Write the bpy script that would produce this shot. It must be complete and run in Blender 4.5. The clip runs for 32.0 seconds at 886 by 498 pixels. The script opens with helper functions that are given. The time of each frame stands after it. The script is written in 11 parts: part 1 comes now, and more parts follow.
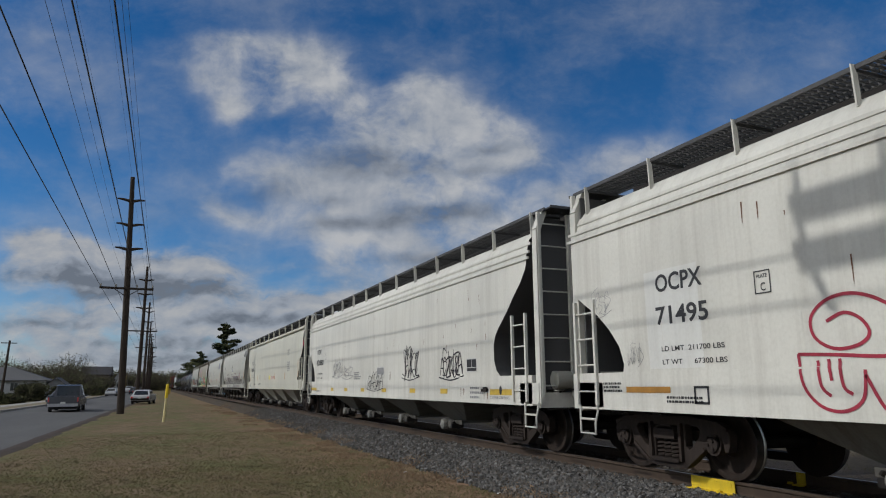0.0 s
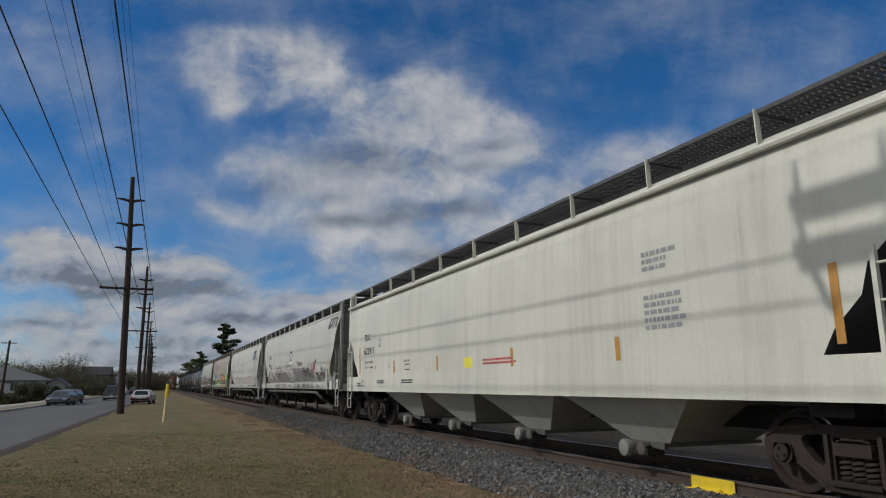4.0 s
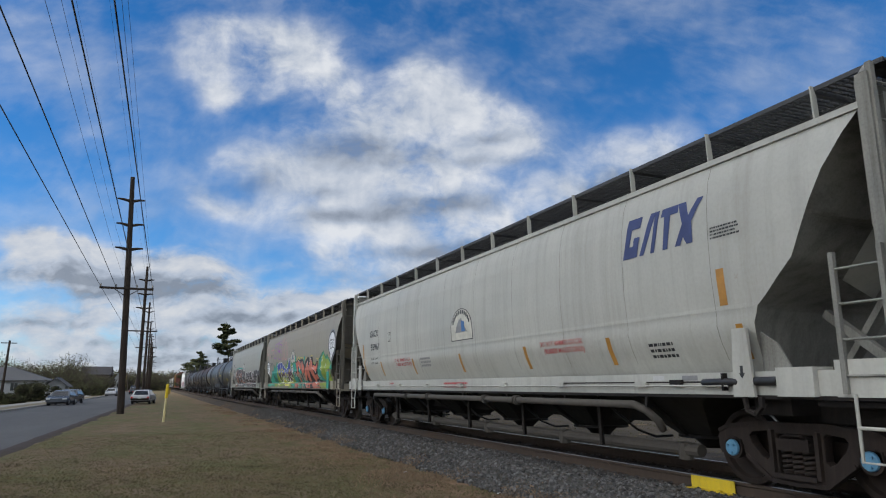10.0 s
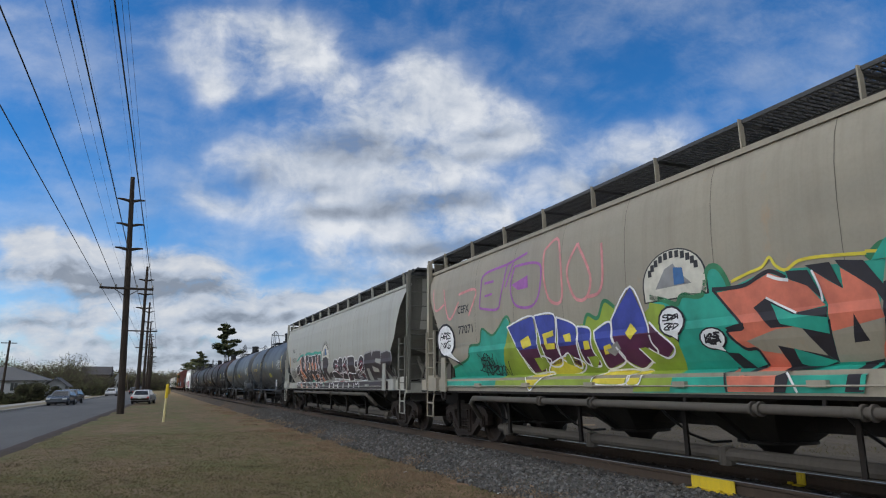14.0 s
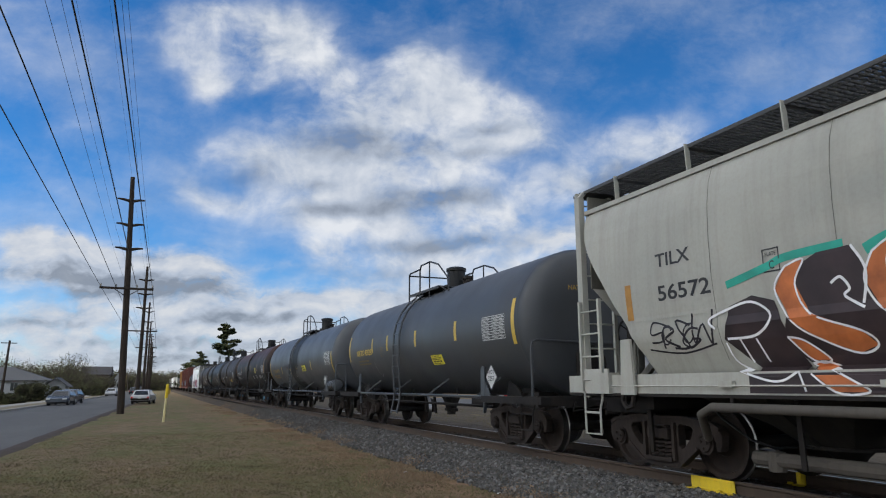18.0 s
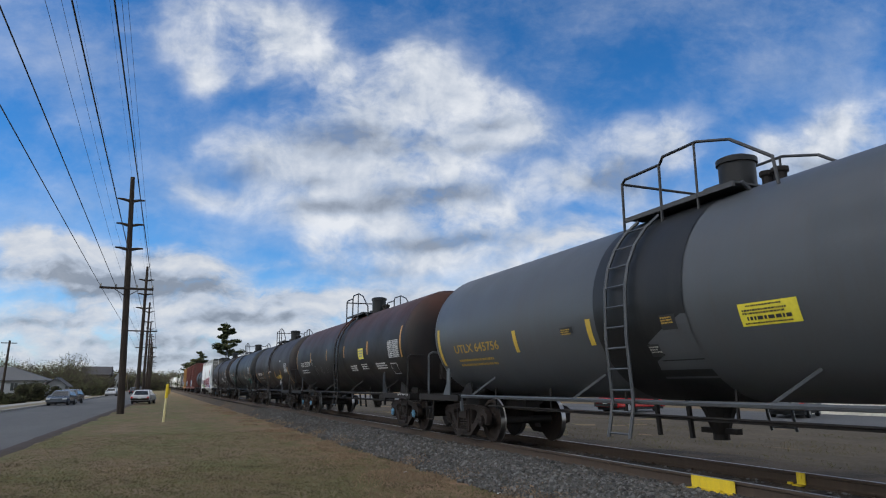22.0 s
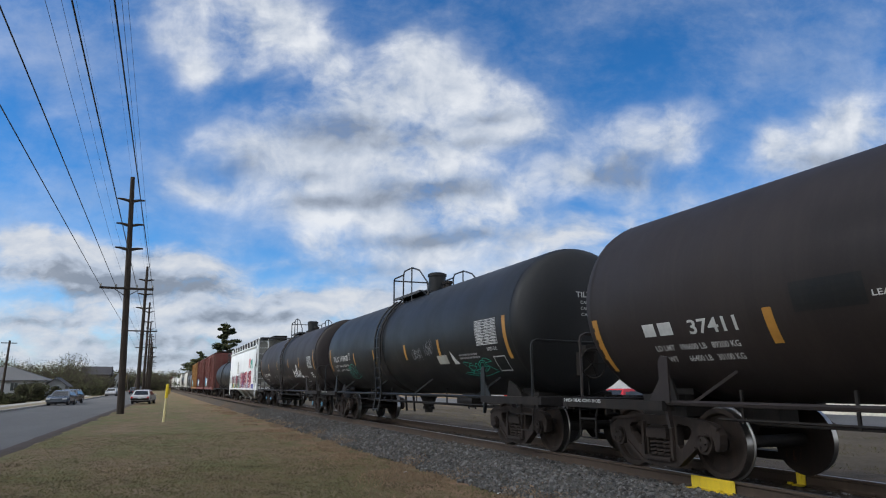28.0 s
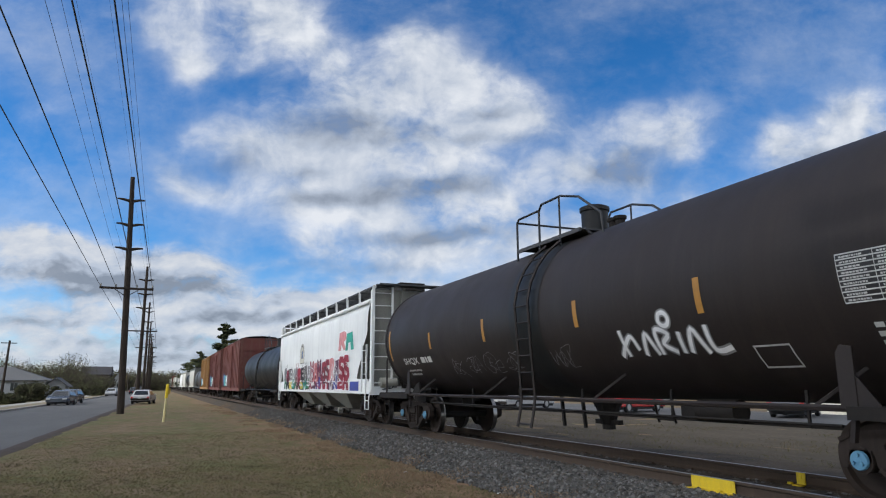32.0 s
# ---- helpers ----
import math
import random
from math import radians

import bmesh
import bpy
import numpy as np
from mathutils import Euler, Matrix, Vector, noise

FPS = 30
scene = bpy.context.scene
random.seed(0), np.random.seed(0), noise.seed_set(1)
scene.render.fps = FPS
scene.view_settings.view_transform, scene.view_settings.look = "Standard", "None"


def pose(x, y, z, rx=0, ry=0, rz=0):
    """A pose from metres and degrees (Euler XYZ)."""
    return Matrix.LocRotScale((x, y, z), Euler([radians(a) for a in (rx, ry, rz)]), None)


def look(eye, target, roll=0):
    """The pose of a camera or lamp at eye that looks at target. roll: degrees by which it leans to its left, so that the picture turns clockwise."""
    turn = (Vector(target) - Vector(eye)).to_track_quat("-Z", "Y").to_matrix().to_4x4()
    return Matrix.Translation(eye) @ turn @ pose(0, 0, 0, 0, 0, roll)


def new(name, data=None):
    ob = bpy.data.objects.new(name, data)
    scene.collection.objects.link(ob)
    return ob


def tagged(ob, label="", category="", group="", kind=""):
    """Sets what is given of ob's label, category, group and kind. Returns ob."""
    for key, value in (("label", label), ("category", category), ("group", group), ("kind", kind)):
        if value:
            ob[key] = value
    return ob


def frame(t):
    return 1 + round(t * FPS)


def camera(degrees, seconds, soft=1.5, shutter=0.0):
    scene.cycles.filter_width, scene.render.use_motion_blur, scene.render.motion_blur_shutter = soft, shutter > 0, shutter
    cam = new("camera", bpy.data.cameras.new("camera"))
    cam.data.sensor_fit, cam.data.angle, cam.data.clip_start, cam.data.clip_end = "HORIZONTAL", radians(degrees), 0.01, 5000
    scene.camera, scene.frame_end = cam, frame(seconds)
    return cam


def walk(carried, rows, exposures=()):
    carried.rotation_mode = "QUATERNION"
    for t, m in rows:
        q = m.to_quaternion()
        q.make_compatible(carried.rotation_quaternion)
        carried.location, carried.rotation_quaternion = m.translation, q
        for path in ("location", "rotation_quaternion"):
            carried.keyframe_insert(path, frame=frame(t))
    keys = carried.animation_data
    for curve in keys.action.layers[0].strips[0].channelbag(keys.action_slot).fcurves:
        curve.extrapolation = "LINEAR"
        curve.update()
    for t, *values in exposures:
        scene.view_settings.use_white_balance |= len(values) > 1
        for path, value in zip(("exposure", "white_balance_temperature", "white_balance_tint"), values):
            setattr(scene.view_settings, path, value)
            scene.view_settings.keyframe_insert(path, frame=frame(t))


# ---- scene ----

# ---------------------------------------------------------------- camera
H_EYE = 1.225
XC = 7.72                       # centre of the track
GZ = -0.5                       # lawn, below the rail top at z = 0
cam = camera(66.31, 32.0, soft=1.1)
_yaw, _pit = radians(22.705), radians(11.338)
_aim = Vector((math.sin(_yaw) * math.cos(_pit), math.cos(_yaw) * math.cos(_pit), math.sin(_pit)))
EYE = Vector((0, 0, H_EYE))
CAM_POSE = look(EYE, EYE + _aim, -0.267)
walk(cam, [(0, CAM_POSE), (32, CAM_POSE)],
     exposures=[(0, -0.68, 6150, 10), (5, -0.6, 6150, 10), (7.2, -0.02, 6100, 10), (14, 0.08, 6100, 10), (18, 0.12, 6100, 10), (25, 0.15, 6050, 10), (32, 0.15, 6050, 10)])


def travel(t):
    """How far the train has come by t, in metres."""
    u = (t - 16) / 16
    return 16 * (6.61096 * u - 0.22475 * u * u / 2 + 0.13142 * u ** 3 / 3)


# ---------------------------------------------------------------- sky and sun
SUN = Vector((-0.79, 0.15, 0.57)).normalized()
world = bpy.data.worlds.new("sky")
scene.world = world
world.use_nodes = True
_n, _l = world.node_tree.nodes, world.node_tree.links
_n.clear()
_sky = _n.new("ShaderNodeTexSky")
_sky.sky_type, _sky.sun_disc = "NISHITA", False
_sky.sun_elevation = math.asin(SUN.z)
_sky.sun_rotation = math.atan2(SUN.x, SUN.y)
_sky.altitude = 1200
_sky.air_density, _sky.dust_density, _sky.ozone_density = 1.0, 0.0, 4.5
_bg, _wo = _n.new("ShaderNodeBackground"), _n.new("ShaderNodeOutputWorld")
_bg.inputs["Strength"].default_value = 0.125
_hs = _n.new("ShaderNodeHueSaturation")
_hs.inputs["Saturation"].default_value = 1.25
_l.new(_sky.outputs[0], _hs.inputs["Color"])
_l.new(_hs.outputs[0], _bg.inputs[0])
# broken cloud goes on over the rest of the sky
_co = _n.new("ShaderNodeTexCoord")
_nz = _n.new("ShaderNodeTexNoise")
_nz.inputs["Scale"].default_value, _nz.inputs["Detail"].default_value, _nz.inputs["Roughness"].default_value = 3.2, 6, 0.55
_l.new(_co.outputs["Generated"], _nz.inputs["Vector"])
_cr = _n.new("ShaderNodeMapRange")
_cr.interpolation_type = "SMOOTHSTEP"
_cr.inputs[1].default_value, _cr.inputs[2].default_value = 0.38, 0.58
_l.new(_nz.outputs["Fac"], _cr.inputs[0])
_dt = _n.new("ShaderNodeVectorMath")
_dt.operation = "DOT_PRODUCT"
_dt.inputs[1].default_value = _aim
_l.new(_co.outputs["Generated"], _dt.inputs[0])
_op = _n.new("ShaderNodeMapRange")
_op.inputs[1].default_value, _op.inputs[2].default_value, _op.inputs[3].default_value, _op.inputs[4].default_value = 0.5, 0.76, 1.0, 0.0
_l.new(_dt.outputs["Value"], _op.inputs[0])
_mu = _n.new("ShaderNodeMath")
_mu.operation = "MULTIPLY"
_l.new(_cr.outputs[0], _mu.inputs[0])
_l.new(_op.outputs[0], _mu.inputs[1])
_cb, _ms = _n.new("ShaderNodeBackground"), _n.new("ShaderNodeMixShader")
_cb.inputs[0].default_value, _cb.inputs[1].default_value = (0.99, 0.985, 0.97, 1), 1.0
_l.new(_mu.outputs[0], _ms.inputs[0])
_l.new(_bg.outputs[0], _ms.inputs[1])
_l.new(_cb.outputs[0], _ms.inputs[2])
_l.new(_ms.outputs[0], _wo.inputs[0])
_sd = bpy.data.lights.new("sun", "SUN")
_sd.energy, _sd.angle, _sd.color = 3.6, radians(0.6), (1.0, 0.95, 0.87)
_so = new("sun", _sd)
_so.matrix_basis = look(SUN * 100, (0, 0, 0))


# ---------------------------------------------------------------- mesh helpers
class MB:
    """Collects vertices and faces of one part."""

    def __init__(self):
        self.v, self.f = [], []

    def add(self, vs, fs):
        o = len(self.v)
        self.v += [tuple(p) for p in vs]
        self.f += [tuple(i + o for i in g) for g in fs]
        return self

    def box(self, c, s, m=None):
        x, y, z = (k / 2 for k in s)
        vs = [Vector((a * x, b * y, d * z)) for d in (-1, 1) for a, b in ((-1, -1), (1, -1), (1, 1), (-1, 1))]
        if m is not None:
            vs = [m @ p for p in vs]
        vs = [p + Vector(c) for p in vs]
        return self.add(vs, [(3, 2, 1, 0), (4, 5, 6, 7), (0, 1, 5, 4), (1, 2, 6, 5), (2, 3, 7, 6), (3, 0, 4, 7)])

    def bar(self, a, b, w, d, up=(0, 0, 1)):
        """A rectangular bar from a to b, w across and d deep."""
        a, b = Vector(a), Vector(b)
        k = (b - a).normalized()
        s = k.cross(Vector(up))
        if s.length < 1e-4:
            s = k.cross(Vector((1, 0, 0)))
        s.normalize()
        n = s.cross(k)
        vs = [p + s * (i * w / 2) + n * (j * d / 2) for p in (a, b) for i, j in ((-1, -1), (1, -1), (1, 1), (-1, 1))]
        return self.add(vs, [(3, 2, 1, 0), (4, 5, 6, 7), (0, 1, 5, 4), (1, 2, 6, 5), (2, 3, 7, 6), (3, 0, 4, 7)])

    def tube(self, pts, r, n=6, caps=True):
        """A round bar along a line of points; r may be one radius or one for each point."""
        pts = [Vector(p) for p in pts]
        rs = r if isinstance(r, (list, tuple)) else [r] * len(pts)
        vs, fs = [], []
        ref = None
        for i, p in enumerate(pts):
            k = (pts[min(i + 1, len(pts) - 1)] - pts[max(i - 1, 0)]).normalized()
            if ref is None:
                ref = k.orthogonal().normalized()
            ref = (ref - k * ref.dot(k))
            ref = ref.normalized() if ref.length > 1e-5 else k.orthogonal().normalized()
            q = k.cross(ref)
            vs += [p + (ref * math.cos(j * 2 * math.pi / n) + q * math.sin(j * 2 * math.pi / n)) * rs[i] for j in range(n)]
        for i in range(len(pts) - 1):
            for j in range(n):
                a, b = i * n + j, i * n + (j + 1) % n
                fs.append((a, b, b + n, a + n))
        if caps:
            fs.append(tuple(range(n - 1, -1, -1)))
            e = (len(pts) - 1) * n
            fs.append(tuple(e + j for j in range(n)))
        return self.add(vs, fs)

    def prism(self, poly, x0, x1):
        """A polygon in the y-z plane, made solid from x0 to x1."""
        n = len(poly)
        vs = [(x0, y, z) for y, z in poly] + [(x1, y, z) for y, z in poly]
        fs = [tuple(range(n)), tuple(range(2 * n - 1, n - 1, -1))]
        fs += [(i, i + n, (i + 1) % n + n, (i + 1) % n) for i in range(n)]
        return self.add(vs, fs)

    def lathe(self, prof, axis_y, axis_z, n=24, close=False):
        """Revolves (x, r) rows about a line along x."""
        vs, fs = [], []
        for x, r in prof:
            vs += [(x, axis_y + r * math.cos(j * 2 * math.pi / n), axis_z + r * math.sin(j * 2 * math.pi / n)) for j in range(n)]
        for i in range(len(prof) - 1):
            for j in range(n):
                a, b = i * n + j, i * n + (j + 1) % n
                fs.append((a, b, b + n, a + n))
        fs.append(tuple(range(n - 1, -1, -1)))
        fs.append(tuple((len(prof) - 1) * n + j for j in range(n)))
        return self.add(vs, fs)

    def lathe_z(self, prof, cx, cy, n=16):
        """Revolves (z, r) rows about an upright line."""
        vs, fs = [], []
        for z, r in prof:
            vs += [(cx + r * math.cos(j * 2 * math.pi / n), cy + r * math.sin(j * 2 * math.pi / n), z) for j in range(n)]
        for i in range(len(prof) - 1):
            for j in range(n):
                a, b = i * n + j, i * n + (j + 1) % n
                fs.append((a, b, b + n, a + n))
        fs.append(tuple(range(n - 1, -1, -1)))
        fs.append(tuple((len(prof) - 1) * n + j for j in range(n)))
        return self.add(vs, fs)

    def sheet(self, rows):
        """A sheet through rows of points."""
        n = len(rows[0])
        vs = [p for r in rows for p in r]
        fs = [(i * n + j, i * n + j + 1, (i + 1) * n + j + 1, (i + 1) * n + j) for i in range(len(rows) - 1) for j in range(n - 1)]
        return self.add(vs, fs)

    def data(self, name, mat, smooth=None):
        me = bpy.data.meshes.new(name)
        me.from_pydata(self.v, [], self.f)
        me.materials.append(mat)
        me.validate()
        bm = bmesh.new()
        bm.from_mesh(me)
        bmesh.ops.recalc_face_normals(bm, faces=bm.faces)
        if smooth is not None:
            for f in bm.faces:
                f.smooth = True
            for e in bm.edges:
                if len(e.link_faces) == 2 and e.calc_face_angle(0) > radians(smooth):
                    e.smooth = False
        bm.to_mesh(me)
        bm.free()
        return me


def part(name, mb, mat, parent=None, label="", smooth=None):
    me = mb if isinstance(mb, bpy.types.Mesh) else mb.data(name, mat, smooth)
    ob = new(name, me)
    if parent is not None:
        ob.parent = parent
    if label:
        ob["label"] = label
    return ob


def thing(name, label, category, m=None, group="", kind=""):
    ob = new(name)
    ob.empty_display_size = 0.2
    if m is not None:
        ob.matrix_basis = m
    return tagged(ob, label, category, group, kind)


# ---------------------------------------------------------------- materials
def nodes_of(name):
    m = bpy.data.materials.new(name)
    m.use_nodes = True
    return m, m.node_tree.nodes, m.node_tree.links, m.node_tree.nodes["Principled BSDF"]


def ramp(n, l, fac, stops):
    r = n.new("ShaderNodeValToRGB")
    r.color_ramp.elements[0].position, r.color_ramp.elements[1].position = stops[0][0], stops[-1][0]
    r.color_ramp.elements[0].color, r.color_ramp.elements[1].color = (*stops[0][1], 1), (*stops[-1][1], 1)
    for p, c in stops[1:-1]:
        r.color_ramp.elements.new(p).color = (*c, 1)
    l.new(fac, r.inputs[0])
    return r.outputs[0]


def noise_tex(n, l, co, scale, detail=4, rough=0.6, stretch=None):
    if stretch:
        mp = n.new("ShaderNodeMapping")
        mp.inputs["Scale"].default_value = stretch
        l.new(co, mp.inputs[0])
        co = mp.outputs[0]
    t = n.new("ShaderNodeTexNoise")
    t.inputs["Scale"].default_value, t.inputs["Detail"].default_value, t.inputs["Roughness"].default_value = scale, detail, rough
    l.new(co, t.inputs["Vector"])
    return t.outputs["Fac"]


def mixc(n, l, fac, a, b, kind="MIX"):
    m = n.new("ShaderNodeMix")
    m.data_type, m.blend_type = "RGBA", kind
    for s, v in ((m.inputs[0], fac), (m.inputs[6], a), (m.inputs[7], b)):
        if hasattr(v, "is_linked"):
            l.new(v, s)
        elif isinstance(v, tuple):
            s.default_value = (*v, 1)
        else:
            s.default_value = v
    return m.outputs[2]


def mathn(n, l, op, a, b=0.0, c=0.0, clamp=False):
    m = n.new("ShaderNodeMath")
    m.operation, m.use_clamp = op, clamp
    for s, v in zip(m.inputs, (a, b, c)):
        if hasattr(v, "is_linked"):
            l.new(v, s)
        else:
            s.default_value = v
    return m.outputs[0]


def bump(n, l, bsdf, h, strength=0.3, dist=0.01):
    b = n.new("ShaderNodeBump")
    b.inputs["Strength"].default_value, b.inputs["Distance"].default_value = strength, dist
    l.new(h, b.inputs["Height"])
    l.new(b.outputs[0], bsdf.inputs["Normal"])


def paint(name, col, dirt=(0.16, 0.13, 0.10), dirty=0.35, rust=0.0, rust_col=(0.16, 0.06, 0.025), rough=0.5, metal=0.0, scale=1.0, wave=0.0):
    """Weathered paint: fading, run-down streaks, speckles of rust."""
    m, n, l, b = nodes_of(name)
    co = n.new("ShaderNodeTexCoord").outputs["Object"]
    big = noise_tex(n, l, co, 0.45 * scale, 5, 0.6)
    streak = noise_tex(n, l, co, 1.6 * scale, 5, 0.65, (1, 3.2, 0.16))
    fine = noise_tex(n, l, co, 22 * scale, 3, 0.6)
    fade = ramp(n, l, big, [(0.3, tuple(c * 0.86 for c in col)), (0.7, tuple(min(1, c * 1.08) for c in col))])
    k = mathn(n, l, "MULTIPLY", ramp(n, l, streak, [(0.46, (0, 0, 0)), (0.8, (1, 1, 1))]), dirty)
    c = mixc(n, l, k, fade, dirt)
    k2 = mathn(n, l, "MULTIPLY", ramp(n, l, fine, [(0.42, (0, 0, 0)), (0.75, (1, 1, 1))]), dirty * 0.35)
    c = mixc(n, l, k2, c, dirt)
    if rust > 0:
        rn = noise_tex(n, l, co, 1.1 * scale, 7, 0.75, (1, 1, 0.5))
        lo = 0.74 - 0.34 * rust
        c = mixc(n, l, ramp(n, l, rn, [(lo, (0, 0, 0)), (lo + 0.16, (0.9, 0.9, 0.9))]), c, rust_col)
    l.new(c, b.inputs["Base Color"])
    l.new(ramp(n, l, big, [(0.3, (rough - 0.1,) * 3), (0.7, (rough + 0.12,) * 3)]), b.inputs["Roughness"])
    b.inputs["Metallic"].default_value = metal
    b.inputs["Specular IOR Level"].default_value = 0.28
    if wave:
        w = noise_tex(n, l, co, 0.9, 2, 0.5)
        h = mathn(n, l, "ADD", mathn(n, l, "MULTIPLY", w, wave), mathn(n, l, "MULTIPLY", fine, 0.02))
        bump(n, l, b, h, 0.6, 0.05)
    else:
        bump(n, l, b, fine, 0.15, 0.004)
    return m


def plain(name, col, rough=0.6, metal=0.0, var=0.15, scale=6.0):
    m, n, l, b = nodes_of(name)
    co = n.new("ShaderNodeTexCoord").outputs["Object"]
    f = noise_tex(n, l, co, scale, 4, 0.6)
    l.new(ramp(n, l, f, [(0.3, tuple(c * (1 - var) for c in col)), (0.7, tuple(min(1, c * (1 + var)) for c in col))]), b.inputs["Base Color"])
    b.inputs["Roughness"].default_value, b.inputs["Metallic"].default_value = rough, metal
    bump(n, l, b, f, 0.1, 0.004)
    return m


M = {}
M["white"] = paint("hopper_white_paint", (0.57, 0.56, 0.505), dirty=0.32, rust=0.12, wave=0.15)
M["repaint"] = paint("hopper_patch_paint", (0.60, 0.60, 0.565), dirty=0.2, rough=0.5)
# dark grey of the flat cars' ends takes in their shade
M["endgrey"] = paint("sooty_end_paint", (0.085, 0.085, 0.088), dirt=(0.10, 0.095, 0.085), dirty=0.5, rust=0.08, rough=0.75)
M["cream"] = paint("hopper_cream_paint", (0.50, 0.49, 0.415), dirty=0.30, rust=0.05, wave=0.15)
M["gray"] = paint("hopper_light_grey_paint", (0.44, 0.435, 0.385), dirty=0.34, rust=0.06, wave=0.2)
M["tan"] = paint("hopper_tan_paint", (0.30, 0.27, 0.21), dirty=0.4, rust=0.42, rust_col=(0.36, 0.23, 0.13), wave=0.2)
M["pale"] = paint("hopper_pale_paint", (0.36, 0.355, 0.31), dirty=0.35, rust=0.12, rust_col=(0.36, 0.27, 0.16), wave=0.2)
M["clean"] = paint("hopper_bright_paint", (0.75, 0.76, 0.74), dirty=0.2, rust=0.05, wave=0.15)
# car ends: side paint darkened for their shade, plus soot
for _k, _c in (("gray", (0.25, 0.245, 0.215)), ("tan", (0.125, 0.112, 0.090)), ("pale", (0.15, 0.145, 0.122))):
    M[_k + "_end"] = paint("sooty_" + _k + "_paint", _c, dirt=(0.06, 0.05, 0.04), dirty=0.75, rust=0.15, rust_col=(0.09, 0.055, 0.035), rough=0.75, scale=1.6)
M["tankgray"] = paint("tank_grey_paint", (0.058, 0.062, 0.067), dirt=(0.06, 0.055, 0.05), dirty=0.5, rust=0.05, rough=0.42, wave=0.1)
M["tankblue"] = paint("tank_blue_grey_paint", (0.07, 0.076, 0.083), dirt=(0.07, 0.06, 0.055), dirty=0.45, rust=0.04, rough=0.42, wave=0.1)
M["tankrust"] = paint("tank_rusted_paint", (0.012, 0.011, 0.011), dirt=(0.030, 0.018, 0.013), dirty=0.5, rough=0.55, wave=0.1)
M["tankblack"] = paint("tank_black_paint", (0.011, 0.0115, 0.012), dirt=(0.03, 0.027, 0.024), dirty=0.4, rough=0.48, wave=0.1)
M["tankbrown"] = paint("tank_brown_black_paint", (0.023, 0.0175, 0.0160), dirt=(0.040, 0.031, 0.026), dirty=0.55, rough=0.56, wave=0.1)
M["steel"] = paint("dark_running_gear", (0.016, 0.014, 0.013), dirt=(0.034, 0.027, 0.021), dirty=0.7, rough=0.75)
M["cast"] = paint("brown_cast_steel", (0.027, 0.021, 0.018), dirt=(0.052, 0.037, 0.029), dirty=0.7, rust=0.3, rust_col=(0.075, 0.042, 0.028), rough=0.8, scale=3)
M["wheel"] = paint("wheel_plate", (0.022, 0.0165, 0.0135), dirt=(0.042, 0.027, 0.019), dirty=0.6, rust=0.3, rough=0.75, scale=2)
M["tread"] = plain("polished_tread", (0.30, 0.29, 0.28), 0.3, 1.0)
for _k in ("steel", "cast", "wheel"):
    for _nd in M[_k].node_tree.nodes:
        if _nd.type == "BSDF_PRINCIPLED":
            _nd.inputs["Specular IOR Level"].default_value = 0.2
M["black"] = plain("black_paint", (0.016, 0.016, 0.017), 0.5)
M["blackmark"] = plain("black_lettering", (0.022, 0.022, 0.024), 0.6)
M["whitemark"] = plain("white_lettering", (0.46, 0.46, 0.44), 0.6)
M["yellowmark"] = plain("yellow_reflector", (0.50, 0.34, 0.045), 0.45)
M["fadedyellow"] = plain("worn_yellow_lettering", (0.16, 0.11, 0.03), 0.6)
M["orangemark"] = plain("orange_reflector", (0.37, 0.18, 0.03), 0.5)
M["ylettering"] = plain("yellow_lettering", (0.34, 0.22, 0.035), 0.6)
M["yellowsign"] = plain("yellow_sign", (0.66, 0.57, 0.04), 0.5)
M["redmark"] = plain("red_lettering", (0.40, 0.05, 0.05), 0.6)
M["greymark"] = plain("grey_lettering", (0.22, 0.22, 0.22), 0.6)
M["bluecap"] = plain("blue_bearing_cap", (0.10, 0.25, 0.38), 0.5)
M["pipe"] = paint("dusty_pipe", (0.085, 0.075, 0.063), dirt=(0.05, 0.042, 0.034), dirty=0.5, rough=0.8, scale=3)
M["grate"] = plain("dark_grating", (0.05, 0.05, 0.052), 0.7)


def rust_top(m, z0, z1, col):
    """Rust that has eaten the upper part of a tank, with a ragged lower edge."""
    n, l = m.node_tree.nodes, m.node_tree.links
    b = n["Principled BSDF"]
    old = b.inputs["Base Color"].links[0].from_socket
    co = n.new("ShaderNodeTexCoord").outputs["Object"]
    sx = n.new("ShaderNodeSeparateXYZ")
    l.new(co, sx.inputs[0])
    rag = noise_tex(n, l, co, 0.8, 6, 0.7, (1, 1, 0.4))
    z = mathn(n, l, "ADD", sx.outputs[2], mathn(n, l, "MULTIPLY", mathn(n, l, "SUBTRACT", rag, 0.5), 1.6))
    mr = n.new("ShaderNodeMapRange")
    mr.inputs[1].default_value, mr.inputs[2].default_value = z0, z1
    l.new(z, mr.inputs[0])
    tone = ramp(n, l, noise_tex(n, l, co, 3.0, 5, 0.7), [(0.3, tuple(c * 0.6 for c in col)), (0.7, col)])
    l.new(mixc(n, l, mr.outputs[0], old, tone), b.inputs["Base Color"])


rust_top(M["tankrust"], 2.75, 3.5, (0.06, 0.022, 0.013))


# ---------------------------------------------------------------- trucks (bogies) and wheels
WR = 0.457
_share = {}


def shared(key, make):
    if key not in _share:
        _share[key] = make()
    return _share[key]


